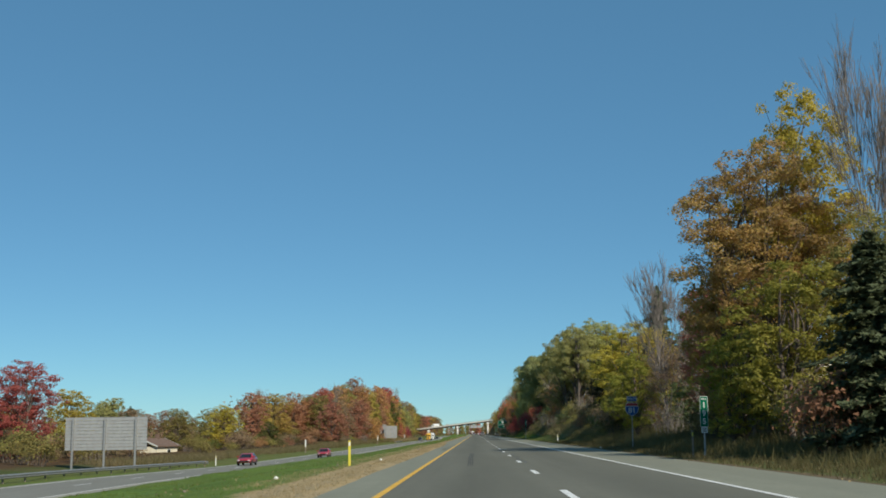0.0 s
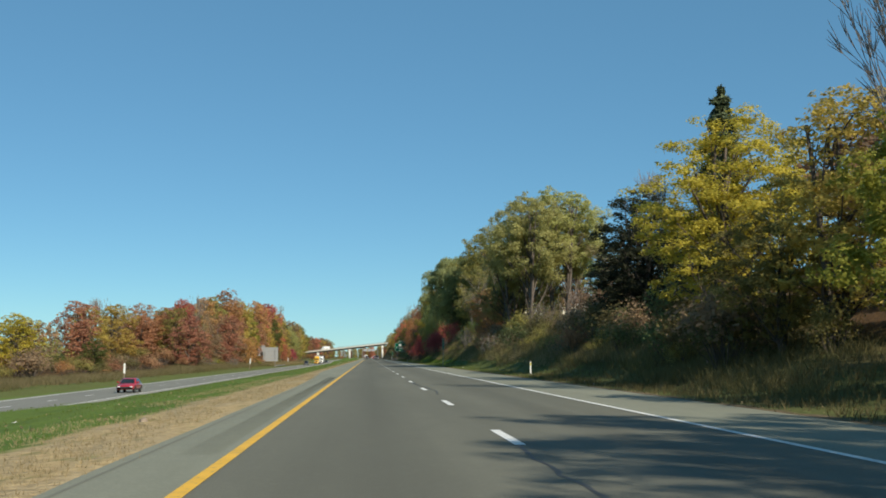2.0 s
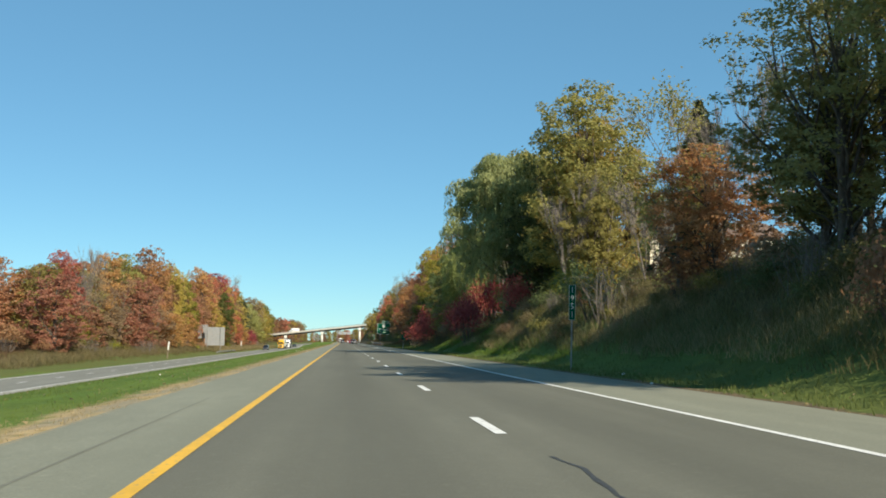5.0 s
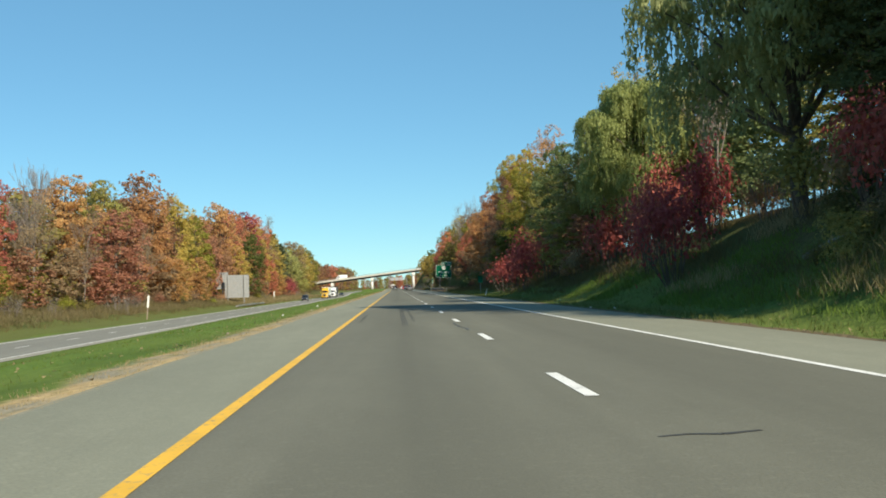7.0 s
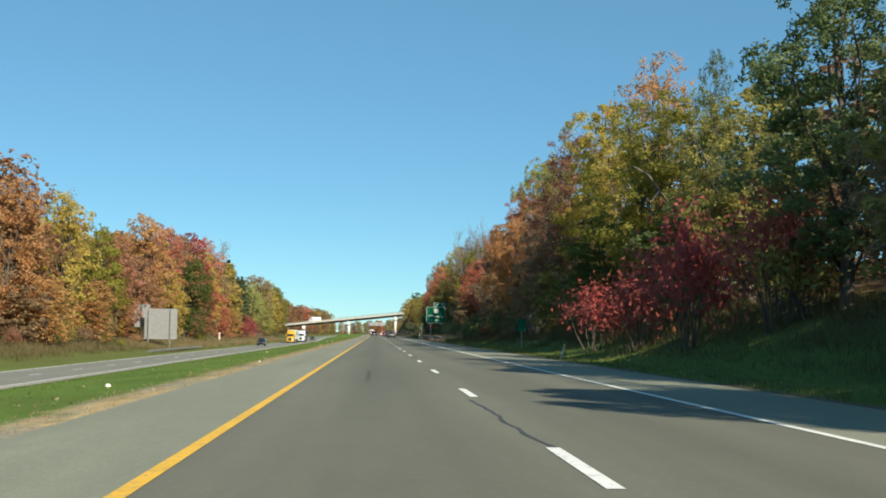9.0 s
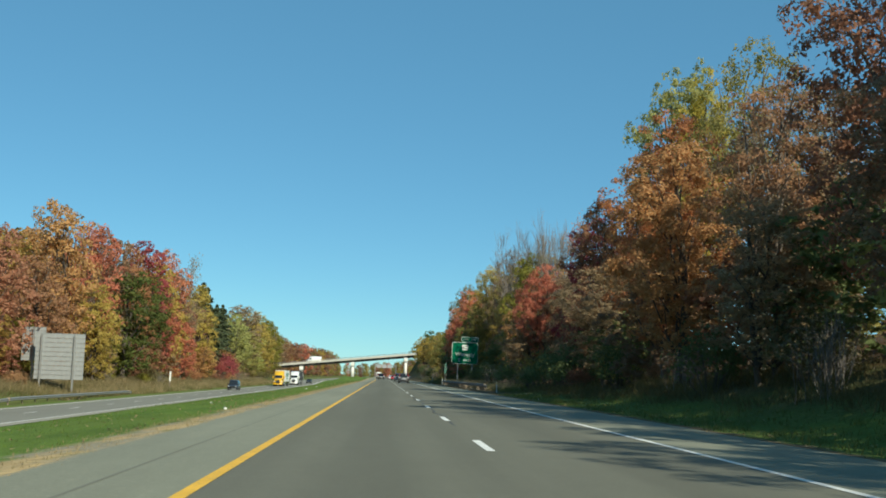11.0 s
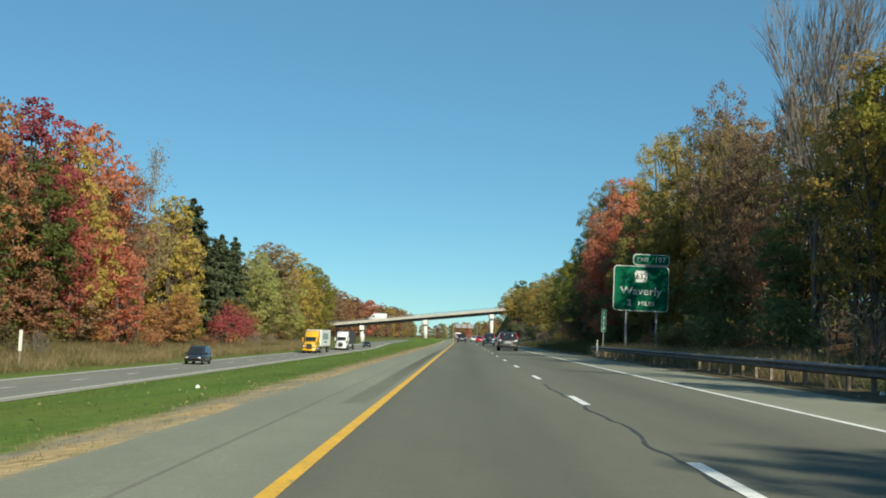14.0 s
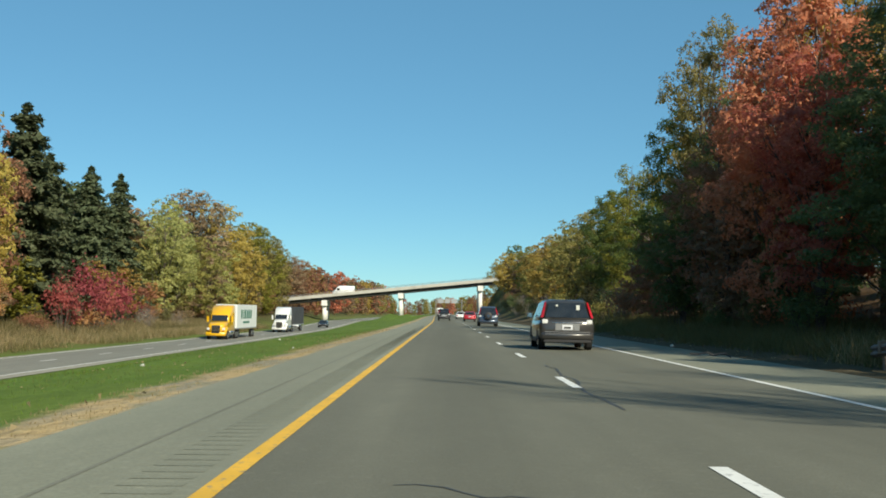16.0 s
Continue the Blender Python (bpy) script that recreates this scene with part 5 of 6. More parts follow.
blades("bank_weeds", spots(9000, 25, 460, 9.6, 16, 5, -0.1), 0.36, 0.3, 6, 0.014, LEAF["weed"], "rank brown and green weeds on the bank")
blades("rank_weeds", spots(8000, 112, 262, 10.2, 17.5, 15, -0.2), 0.55, 0.3, 7, 0.017, LEAF["weed"], "rank waist-high weeds on the bank")
blades("rank_weeds", spots(4200, 118, 262, 10.6, 17.5, 16, 0.0), 0.62, 0.3, 8, 0.015, LEAF["straw"], "tall straw-coloured weeds on the bank")
blades("rank_weeds", spots(2600, 20, 112, 8.8, 14, 17, -0.1), 0.6, 0.25, 7, 0.016, LEAF["weed"], "rank weeds under the roadside trees")
blades("rank_weeds", spots(4000, 262, 450, 10.8, 15, 18, -0.1), 0.6, 0.25, 6, 0.016, LEAF["weed"], "rank weeds under the roadside trees")
blades("bank_grass", spots(4500, 135, 290, 10, 15.5, 6, 0.12), 0.42, 0.35, 9, 0.011, LEAF["dry"], "tall pale dry grass on the bank")
blades("rail_grass", spots(1300, 462, 545, 8.5, 11.2, 7, -0.05), 0.85, 0.22, 12, 0.011, LEAF["dry"], "tall dry grass behind the guard rail")
blades("west_grass", spots(9000, 120, 700, -44, -38.5, 8, 0.0), 0.75, 0.35, 6, 0.03, LEAF["straw"], "tall tan grass below the western wood")
blades("slope_grass", spots(5200, 470, 720, -41, -34.2, 51, -0.25), 0.85, 0.4, 7, 0.028, LEAF["dry"], "tall pale dry grass on the slope beside the southbound lanes")
blades("slope_weeds", spots(3600, 470, 720, -41, -33.6, 52, -0.1), 0.8, 0.4, 6, 0.028, LEAF["weed"], "brown-green weeds on the slope beside the southbound lanes")
blades("rank_weeds", spots(4200, 536, 640, 8.4, 14.5, 53, -0.2), 0.6, 0.3, 7, 0.016, LEAF["weed"], "rank weeds below the red and gold trees")
blades("rail_weeds", spots(1500, 446, 545, 8.6, 13.5, 54, -0.1), 0.45, 0.25, 7, 0.015, LEAF["verge"], "green weeds behind the guard rail")
blades("west_weeds", spots(6000, 120, 700, -46, -37, 9, -0.1), 0.8, 0.35, 5, 0.03, LEAF["weed"], "brown weeds below the western wood")
r = np.random.RandomState(44)
drop = []
for k in range(4200):
    y, u = r.uniform(20, 590), r.choice((r.uniform(-13, -6.2), r.uniform(6.6, 9.5)))
    drop.append((u + bend(y), y, land(u + bend(y), y) + 0.035))
me = leaf_mesh("fallen_leaves", np.array(drop), r.normal(size=(4200, 3)) * 0.5 + np.array((0, 0, 1)), 0.085, 0.06)
me.materials[0] = LEAF["dry"]
tagged(new("fallen_leaves", me), "pale fallen leaves scattered on the mown grass", "leaf litter", "", "stuff")

# ==== road furniture ====
def panel(w, h, r=0.06, t=0.02, steps=4):
    """A sheet with rounded corners in the x-z plane, centred, its face at y = 0."""
    ring = []
    for cx, cz, a0 in ((w / 2 - r, h / 2 - r, 0), (-w / 2 + r, h / 2 - r, 90), (-w / 2 + r, -h / 2 + r, 180), (w / 2 - r, -h / 2 + r, 270)):
        for i in range(steps + 1):
            a = radians(a0 + 90 * i / steps)
            ring.append((cx + r * math.cos(a), cz + r * math.sin(a)))
    return Shape().loft([[(x, 0, z) for x, z in ring], [(x, t, z) for x, z in ring]])


def rail_run(x, y0, y1, beam_mat, label, face=-1, step=3.8):
    """A W-beam guard rail on posts."""
    g = south_z if x < -10 else (lambda y: 0.02)
    t = thing("guard_rail", pose(x, y0, g(y0)), label, "guard rail")
    prof = [(0.0, 0.36), (0.03, 0.38), (0.085, 0.42), (0.085, 0.46), (0.02, 0.50), (0.02, 0.53), (0.085, 0.57), (0.085, 0.61), (0.03, 0.65), (0.0, 0.67), (-0.012, 0.66), (0.015, 0.5), (-0.012, 0.37)]
    n = int((y1 - y0) / step)
    rings = []
    for i in range(n + 1):
        y = i * step
        flare = 0.0 if 0 < i < n else 0.25
        rings.append([(face * p - face * flare, y, q + g(y0 + y) - g(y0) - (0.12 if i in (0, n) else 0)) for p, q in prof])
    part("beam", Shape().loft(rings), beam_mat, t, "dull ribbed steel beam")
    post = Shape().box(-0.05, 0.05, -0.08, 0.08, -0.3, 0.68, 0.01).mesh("post", M_WOOD)
    block = Shape().box(-0.06, 0.06, -0.07, 0.07, 0.36, 0.66, 0.01).mesh("blockout", M_WOOD)
    for i in range(n):
        p = part("post", post, M_WOOD, t, "", False, pose(-face * 0.17, (i + 0.5) * step, g(y0 + i * step) - g(y0)))
        part("blockout", block, M_WOOD, p, "", False, pose(face * 0.11, 0, 0))
    return t


rail_run(8.0, 463.5, 543, M_RUSTY, "dark weathered steel guard rail below the exit sign", -1, 1.9)
rail_run(-33.3, 55, 135, M_GALV, "galvanised guard rail in front of a sign board", 1)
rail_run(-33.5, 452, 502, M_GALV, "galvanised guard rail in front of a sign board", 1)


def reflector_post(x, y, high, mat, lean=0.0, wide=0.09, label="slim white roadside marker post"):
    g = land(x, y)
    t = thing("marker_post", pose(x, y, g, 0, lean, 0), label, "marker post", "marker posts")
    part("stem", Shape().box(-wide / 2, wide / 2, -0.015, 0.015, -0.3, high, 0.006), mat, t)
    part("reflector", Shape().box(-wide / 2 + 0.012, wide / 2 - 0.012, -0.022, -0.016, high - 0.22, high - 0.06, 0.002), M_CLEAR if mat is M_POSTYELLOW else M_POSTYELLOW, t, "small reflector")
    return t


reflector_post(7.6, 49.2, 1.15, M_WOOD, 0, 0.08, "thin weathered roadside marker post")
reflector_post(8.1, 136, 0.85, M_POSTWHITE)
reflector_post(7.7, 349.3, 0.75, M_POSTWHITE, 14, 0.09, "leaning white roadside marker post")
reflector_post(8.2, 453.9, 0.9, M_POSTWHITE)
reflector_post(7.6, 533, 1.2, M_POSTWHITE)
reflector_post(-33.1, 137, 1.15, M_POSTWHITE, 0, 0.12, "white end post of a guard rail")
reflector_post(-7.0, 47.5, 1.05, M_POSTYELLOW, 0, 0.10, "bright yellow plastic marker post on the median")
reflector_post(9.0, 600, 1.2, M_POSTWHITE)


def tall_post(x, y, high, lean, label):
    g = land(x, y)
    t = thing("wooden_post", pose(x, y, g, 0, lean, 0), label, "post", "west roadside posts")
    part("stake", Shape().box(-0.07, 0.07, -0.05, 0.05, -0.3, high * 0.5, 0.01), M_WOOD, t)
    part("plate", panel(0.26, high * 0.52, 0.02, 0.015), M_POSTWHITE, t, "pale edge-on plate", False, pose(0, -0.06, high * 0.74))
    return t


t = thing("stake", pose(13.0, 122, land(13.0, 122), 0, -12, 0), "thin pale stake leaning on the bank", "post")
part("pole", Shape().tube([(0, 0, -0.3), (0, 0, 0.95)], [0.035, 0.03], 6), M_POSTWHITE, t)
tall_post(-34.8, 221, 2.6, 0, "tall pale post beside the southbound lanes")
tall_post(-34.0, 374, 3.0, 5, "leaning pale post beside the southbound lanes")
tall_post(-35.0, 534, 3.0, 1, "tall pale post on the grass beside the southbound lanes")


def mile_marker(x, y, z0, z1, digits, small, wide=0.34):
    """A narrow green marker with its digits one above the other."""
    g = land(x, y)
    t = thing("mile_marker", pose(x, y, g, 0, 1.0, 0), "narrow green mile marker with white digits on a steel post", "sign", "mile markers")
    part("post", Shape().box(-0.03, 0.03, 0.005, 0.05, -0.3, z1 - g - 0.05, 0.006), M_GALV, t, "steel channel post")
    h = z1 - z0
    pl = part("plate", panel(wide, h, 0.03, 0.012), M_SIGNWHITE, t, "white-edged plate", False, pose(0, -0.008, (z0 + z1) / 2 - g))
    part("green_face", panel(wide - 0.03, h - 0.03, 0.025, 0.004), M_GREEN, pl, "green face", False, pose(0, -0.005, 0))
    n = len(digits)
    top = h / 2 - (0.22 if small else 0.06)
    step = (top + h / 2 - 0.05) / n
    if small:
        letters("lettering", "MILE", 0.11, M_SIGNWHITE, pl, pose(0, -0.012, h / 2 - 0.12))
        tab = part("tab", panel(0.26, 0.24, 0.02, 0.012), M_SIGNWHITE, t, "small white plate with dark bars", False, pose(0, -0.008, z0 - g - 0.13))
        for k in range(3):
            part("bar", panel(0.18, 0.03, 0.005, 0.003), M_BLACK, tab, "", False, pose(0, -0.005, 0.06 - 0.06 * k))
    for i, d in enumerate(digits):
        letters("digit", d, step * 1.0, M_SIGNWHITE, pl, pose(0, -0.012, top - (i + 0.5) * step), wide / 0.36)
    return t


mile_marker(8.05, 48.9, 1.3, 2.6, "195", True)
mile_marker(7.65, 211.6, 2.1, 3.6, "1951", False, 0.28)
mile_marker(8.0, 533, 1.8, 3.4, "1953", False)


def exit_sign():
    y = 536.6
    t = thing("exit_sign", pose(11.2, y, land(11.2, y), 0, 1.0, 0), "large green exit sign with white lettering on steel posts", "sign")
    g = land(11.2, y)
    for dx in (-1.05, 1.25):
        part("post", Shape().box(dx - 0.08, dx + 0.08, 0.02, 0.22, -0.6, 6.85 - g, 0.015), M_GALV, t, "steel I-post")
    for z in (3.9, 5.2, 6.5):
        part("stringer", Shape().box(-1.9, 1.9, 0.0, 0.03, z - g - 0.03, z - g + 0.03), M_GALV, t, "aluminium stringer")
    board = part("board", panel(4.2, 3.45, 0.28, 0.03), M_SIGNWHITE, t, "white-bordered board", False, pose(0, -0.035, 5.17 - g))
    part("green_face", panel(4.08, 3.33, 0.24, 0.006), M_GREEN, board, "streaked green face", False, pose(0, -0.007, 0))
    keystone = [(-0.42, 0.44), (0.42, 0.44), (0.42, 0.34), (0.52, 0.30), (0.40, -0.45), (-0.40, -0.45), (-0.52, 0.30), (-0.42, 0.34)]
    part("route_shield", Shape().loft([[(x, 0, z) for x, z in keystone], [(x, 0.006, z) for x, z in keystone]]), M_SIGNWHITE, board, "white keystone shield", False, pose(0, -0.015, 0.92))
    letters("route_number", "632", 0.62, M_BLACK, board, pose(0, -0.02, 0.90), 0.9)
    letters("place_name", "Waverly", 0.82, M_SIGNWHITE, board, pose(0, -0.012, -0.22), 1.12)
    letters("distance", "2", 0.66, M_SIGNWHITE, board, pose(-0.88, -0.012, -1.12), 1.1)
    letters("distance", "MILES", 0.44, M_SIGNWHITE, board, pose(0.42, -0.012, -1.14), 1.15)
    tab = part("exit_tab", panel(2.75, 0.85, 0.26, 0.03), M_SIGNWHITE, t, "rounded exit number tab", False, pose(0.72, -0.035, 7.38 - g))
    part("green_face", panel(2.64, 0.74, 0.22, 0.006), M_GREEN, tab, "", False, pose(0, -0.007, 0))
    letters("exit_word", "EXIT", 0.40, M_SIGNWHITE, tab, pose(-0.62, -0.012, -0.02), 1.15)
    letters("exit_number", "197", 0.58, M_SIGNWHITE, tab, pose(0.66, -0.012, 0.0), 1.05)


def route_sign():
    x, y = 8.9, 77.2
    g = land(x, y)
    t = thing("route_sign", pose(x, y, g, 0, 0.5, 0), "blue and red interstate shield below a direction plate on a post", "sign")
    part("post", Shape().box(-0.035, 0.035, 0.01, 0.07, -0.3, 3.45 - g, 0.008), M_GALV, t, "dark steel post")
    arm = part("direction_plate", panel(0.66, 0.33, 0.03, 0.012), M_SIGNWHITE, t, "", False, pose(0, -0.006, 3.32 - g))
    part("blue_face", panel(0.63, 0.30, 0.025, 0.004), M_BLUE, arm, "blue face", False, pose(0, -0.005, 0))
    letters("direction_word", "NORTH", 0.19, M_SIGNWHITE, arm, pose(0, -0.011, 0))

    def shield(k):
        pts = [(-0.30, 0.45), (-0.15, 0.40), (0, 0.45), (0.15, 0.40), (0.30, 0.45), (0.40, 0.33), (0.45, 0.08), (0.42, -0.14), (0.30, -0.32), (0.13, -0.42), (0, -0.47),
               (-0.13, -0.42), (-0.30, -0.32), (-0.42, -0.14), (-0.45, 0.08), (-0.40, 0.33)]
        return [(a * k, b * k) for a, b in pts]

    def plate(pts, d):
        return Shape().loft([[(a, 0, b) for a, b in pts], [(a, d, b) for a, b in pts]])

    sh = part("shield", plate(shield(1.0), 0.012), M_SIGNWHITE, t, "white-edged shield", False, pose(0, -0.006, 2.64 - g))
    part("blue_field", plate([(a, min(b, 0.17)) for a, b in shield(0.95)], 0.004), M_BLUE, sh, "blue field", False, pose(0, -0.005, 0))
    part("red_band", plate([(a, max(b, 0.21)) for a, b in shield(0.95)], 0.004), M_SIGNRED, sh, "red band", False, pose(0, -0.005, 0))
    letters("route_number", "81", 0.52, M_SIGNWHITE, sh, pose(0, -0.012, -0.10), 1.0)


exit_sign()
route_sign()
t = thing("small_sign", pose(9.3, 377.2, land(9.3, 377.2)), "small green sign plate on a thin post", "sign")
part("post", Shape().box(-0.03, 0.03, 0.01, 0.05, -0.3, 2.3 - land(9.3, 377.2), 0.005), M_GALV, t)
part("plate", panel(0.62, 0.9, 0.04, 0.012), M_GREEN, t, "green plate", False, pose(0, -0.01, 1.9 - land(9.3, 377.2)))


def sign_back(xc, y, w, zlo, zhi, posts, label):
    """The unpainted rear of a large sign: horizontal extrusions on posts."""
    g = land(xc, y)
    t = thing("sign_board", pose(xc, y, g), label, "sign", "sign boards seen from behind")
    n = 10
    h = (zhi - zlo) / n
    for i in range(n):
        z = zlo + i * h - g
        s = Shape()
        s.box(-w / 2, w / 2, 0.0, 0.02, z + 0.01, z + h - 0.01)
        s.box(-w / 2, w / 2, -0.035, 0.0, z + h - 0.05, z + h - 0.02)
        part("plank", s, M_ALU, t)
    for dx in posts:
        gp = land(xc + dx, y) - g
        part("post", Shape().box(dx - 0.09, dx + 0.09, -0.26, -0.05, gp - 0.4, zhi - g - 0.1, 0.015), M_GALV, t, "steel post")
    return t


sign_back(-38.4, 112, 8.2, -0.05, 3.2, (-3.3, -0.1, 3.0), "unpainted ribbed back of a wide highway sign on three posts")
sign_back(-37.7, 482.6, 5.4, -0.4, 4.7, (-2.0, 1.6), "unpainted ribbed back of a tall highway sign on two posts")
sign_back(-41.2, 484.5, 2.6, 1.6, 5.4, (0.0,), "narrow sign back beside a larger sign board")


# ==== overpass ====
def under(x):
    return 4.0 + (x + 35.6) * 0.1116


def overpass():
    y0, y1 = 824.0, 834.0
    t = thing("overpass", pose(0, 0, 0), "concrete and steel road bridge across the highway on pale piers", "bridge")
    xs = [-56 + 6 * i for i in range(16)]

    def beam(ya, yb, lo, hi):
        return Shape().loft([[(x, ya, under(x) + lo), (x, yb, under(x) + lo), (x, yb, under(x) + hi), (x, ya, under(x) + hi)] for x in xs])

    part("deck", beam(y0 - 0.29, y1 + 0.29, 0.85, 1.1), M_CONCRETE, t, "concrete deck slab")
    for y in (y0 + 0.9, 829, y1 - 0.9):
        part("girder", beam(y - 0.2, y + 0.2, 0.0, 0.85), M_GIRDER, t, "dark steel girder")
    for y in (y0 - 0.3, y1):
        part("parapet", beam(y, y + 0.3, 1.1, 1.7), M_CONCRETE, t, "pale concrete parapet")
        part("hand_rail", Shape().tube([(x, y + 0.15, under(x) + 2.15) for x in xs], [0.05] * len(xs), 5), M_GALV, t)
    post = Shape().box(-0.05, 0.05, -0.05, 0.05, 0, 0.5).mesh("rail_post", M_GALV)
    for i in range(36):
        x = -54 + i * 2.4
        part("rail_post", post, M_GALV, t, "", False, pose(x, y0 - 0.15, under(x) + 1.68))
    for x in (-35.6, -14.5, 7.5):
        base = land(x, 829)
        p = part("pier", Shape().box(x - 0.75, x + 0.75, y0 - 0.1, y1 + 0.1, under(x) - 1.5, under(x), 0.08), M_PIER, t, "pale concrete pier cap")
        for y in (y0 + 1.2, 829, y1 - 1.2):
            part("column", Shape().tube([(x, y, base - 0.5), (x, y, under(x) - 1.45)], [0.62, 0.58], 14), M_PIER, p, "", True)
    for x, w in ((-56, 3.0), (32, 3.0)):
        part("abutment", Shape().box(x - w, x + w, y0 - 0.6, y1 + 0.6, min(land(x, 829), under(x)) - 3.0, under(x) + 0.84, 0.1), M_CONCRETE, t, "concrete abutment")
    return t


overpass()


def gantry(y, x0, x1):
    """A far overhead sign frame across the lanes."""
    t = thing("sign_gantry", pose(0, y, 0), "grey overhead sign gantry far down the highway", "sign gantry")
    for x in (x0, x1):
        part("post", Shape().tube([(x, 0, land(x, y) - 0.5), (x, 0, 8.4)], [0.22, 0.2], 8), M_GALV, t)
    for z in (7.0, 8.2):
        part("beam", Shape().box(x0, x1, -0.12, 0.12, z - 0.1, z + 0.1, 0.03), M_GALV, t)
    for k in range(3):
        part("sign_panel", panel(3.0, 2.4, 0.1, 0.04), M_ALU, t, "grey sign panel", False, pose(x0 + 2.6 + 3.6 * k, -0.2, 7.6))
    return t


gantry(1120, -5.5 + bend(1120), 8.5 + bend(1120))


# ==== houses ====
def house(at, w, d, h, rise, label, windows):
    t = thing("house", at, label, "house")
    part("wall", Shape().box(-w / 2, w / 2, -d / 2, d / 2, -1.5, h, 0.02), M_SIDING, t, "pale siding walls")
    for k in range(int(h / 0.25)):
        part("board", Shape().box(-w / 2 - 0.012, w / 2 + 0.012, -d / 2 - 0.015, -d / 2, k * 0.25 + 0.01, k * 0.25 + 0.23), M_SIDING, t)
    e = 0.45
    roof = Shape()
    roof.loft([[(x, -d / 2 - e, h - 0.05), (x, 0, h + rise), (x, d / 2 + e, h - 0.05), (x, d / 2 + e, h + 0.12), (x, 0, h + rise + 0.18), (x, -d / 2 - e, h + 0.12)] for x in (-w / 2 - e, w / 2 + e)])
    part("roof", roof, M_ROOF, t, "brown shingle roof")
    for x in (-w / 2 - e - 0.03, w / 2 + e):
        part("barge_board", Shape().loft([[(x + k, -d / 2 - e, h - 0.1), (x + k, 0, h + rise - 0.05), (x + k, d / 2 + e, h - 0.1), (x + k, d / 2 + e, h + 0.14), (x + k, 0, h + rise + 0.2), (x + k, -d / 2 - e, h + 0.14)] for k in (0, 0.03)]), M_SIGNWHITE, t, "white barge board")
    for x in windows:
        win = part("window", Shape().box(x - 0.55, x + 0.55, -d / 2 - 0.05, -d / 2 - 0.018, h - 1.75, h - 0.45, 0.01), M_SIGNWHITE, t, "white window frame")
        part("pane", Shape().box(x - 0.47, x + 0.47, -d / 2 - 0.056, -d / 2 - 0.051, h - 1.67, h - 0.53), M_GLASS, win)
    part("chimney", Shape().box(w * 0.2 - 0.35, w * 0.2 + 0.35, -0.3, 0.3, h + rise - 0.6, h + rise + 0.9, 0.02), M_ROOF, t, "brick-brown chimney")
    return t


house(pose(31.5, 268, land(31.5, 268) - 0.3, 0, 0, 4), 12.5, 8.0, 3.0, 1.5, "cream-sided house with a low brown roof above the bank", (-4.6, -3.2, 0.2, 3.6))
house(pose(-60.5, 206, land(-60.5, 206) - 0.4, 0, 0, 74), 7.0, 6.0, 1.5, 1.35, "small gabled outbuilding with white barge boards", (0.5,))
house(pose(27, 112, land(27, 112) - 0.2, 0, 0, 20), 11, 7.5, 3.0, 1.8, "pale house half hidden behind bare trees", (-3.0, 2.0))


# ==== vehicles ====
def section(w, zb, zt, r=0.12):
    """A rounded box cross-section in x-z."""
    return [(-w + r, zb), (w - r, zb), (w, zb + r), (w * 1.0, (zb + zt) / 2), (w, zt - r), (w - r * 0.8, zt), (-w + r * 0.8, zt), (-w, zt - r), (-w, (zb + zt) / 2), (-w, zb + r)]


def add_wheels(t, places, radius, width, rim=True):
    side = Shape().tube([(-width / 2, 0, 0), (-width / 2 + 0.03, 0, 0), (width / 2 - 0.03, 0, 0), (width / 2, 0, 0)], [radius * 0.93, radius, radius, radius * 0.93], 20).mesh("wheel", M_TYRE, False)
    hub = Shape().tube([(-width / 2 - 0.012, 0, 0), (width / 2 + 0.012, 0, 0)], [radius * 0.62] * 2, 16).mesh("rim", M_RIM)
    cap = Shape().tube([(-width / 2 - 0.03, 0, 0), (width / 2 + 0.03, 0, 0)], [radius * 0.2] * 2, 10).mesh("hub", M_TRIM)
    for x, y in places:
        w = part("wheel", side, M_TYRE, t, "black tyre", False, pose(x, y, radius))
        part("rim", hub, M_RIM, w, "grey alloy rim")
        part("hub", cap, M_TRIM, w)


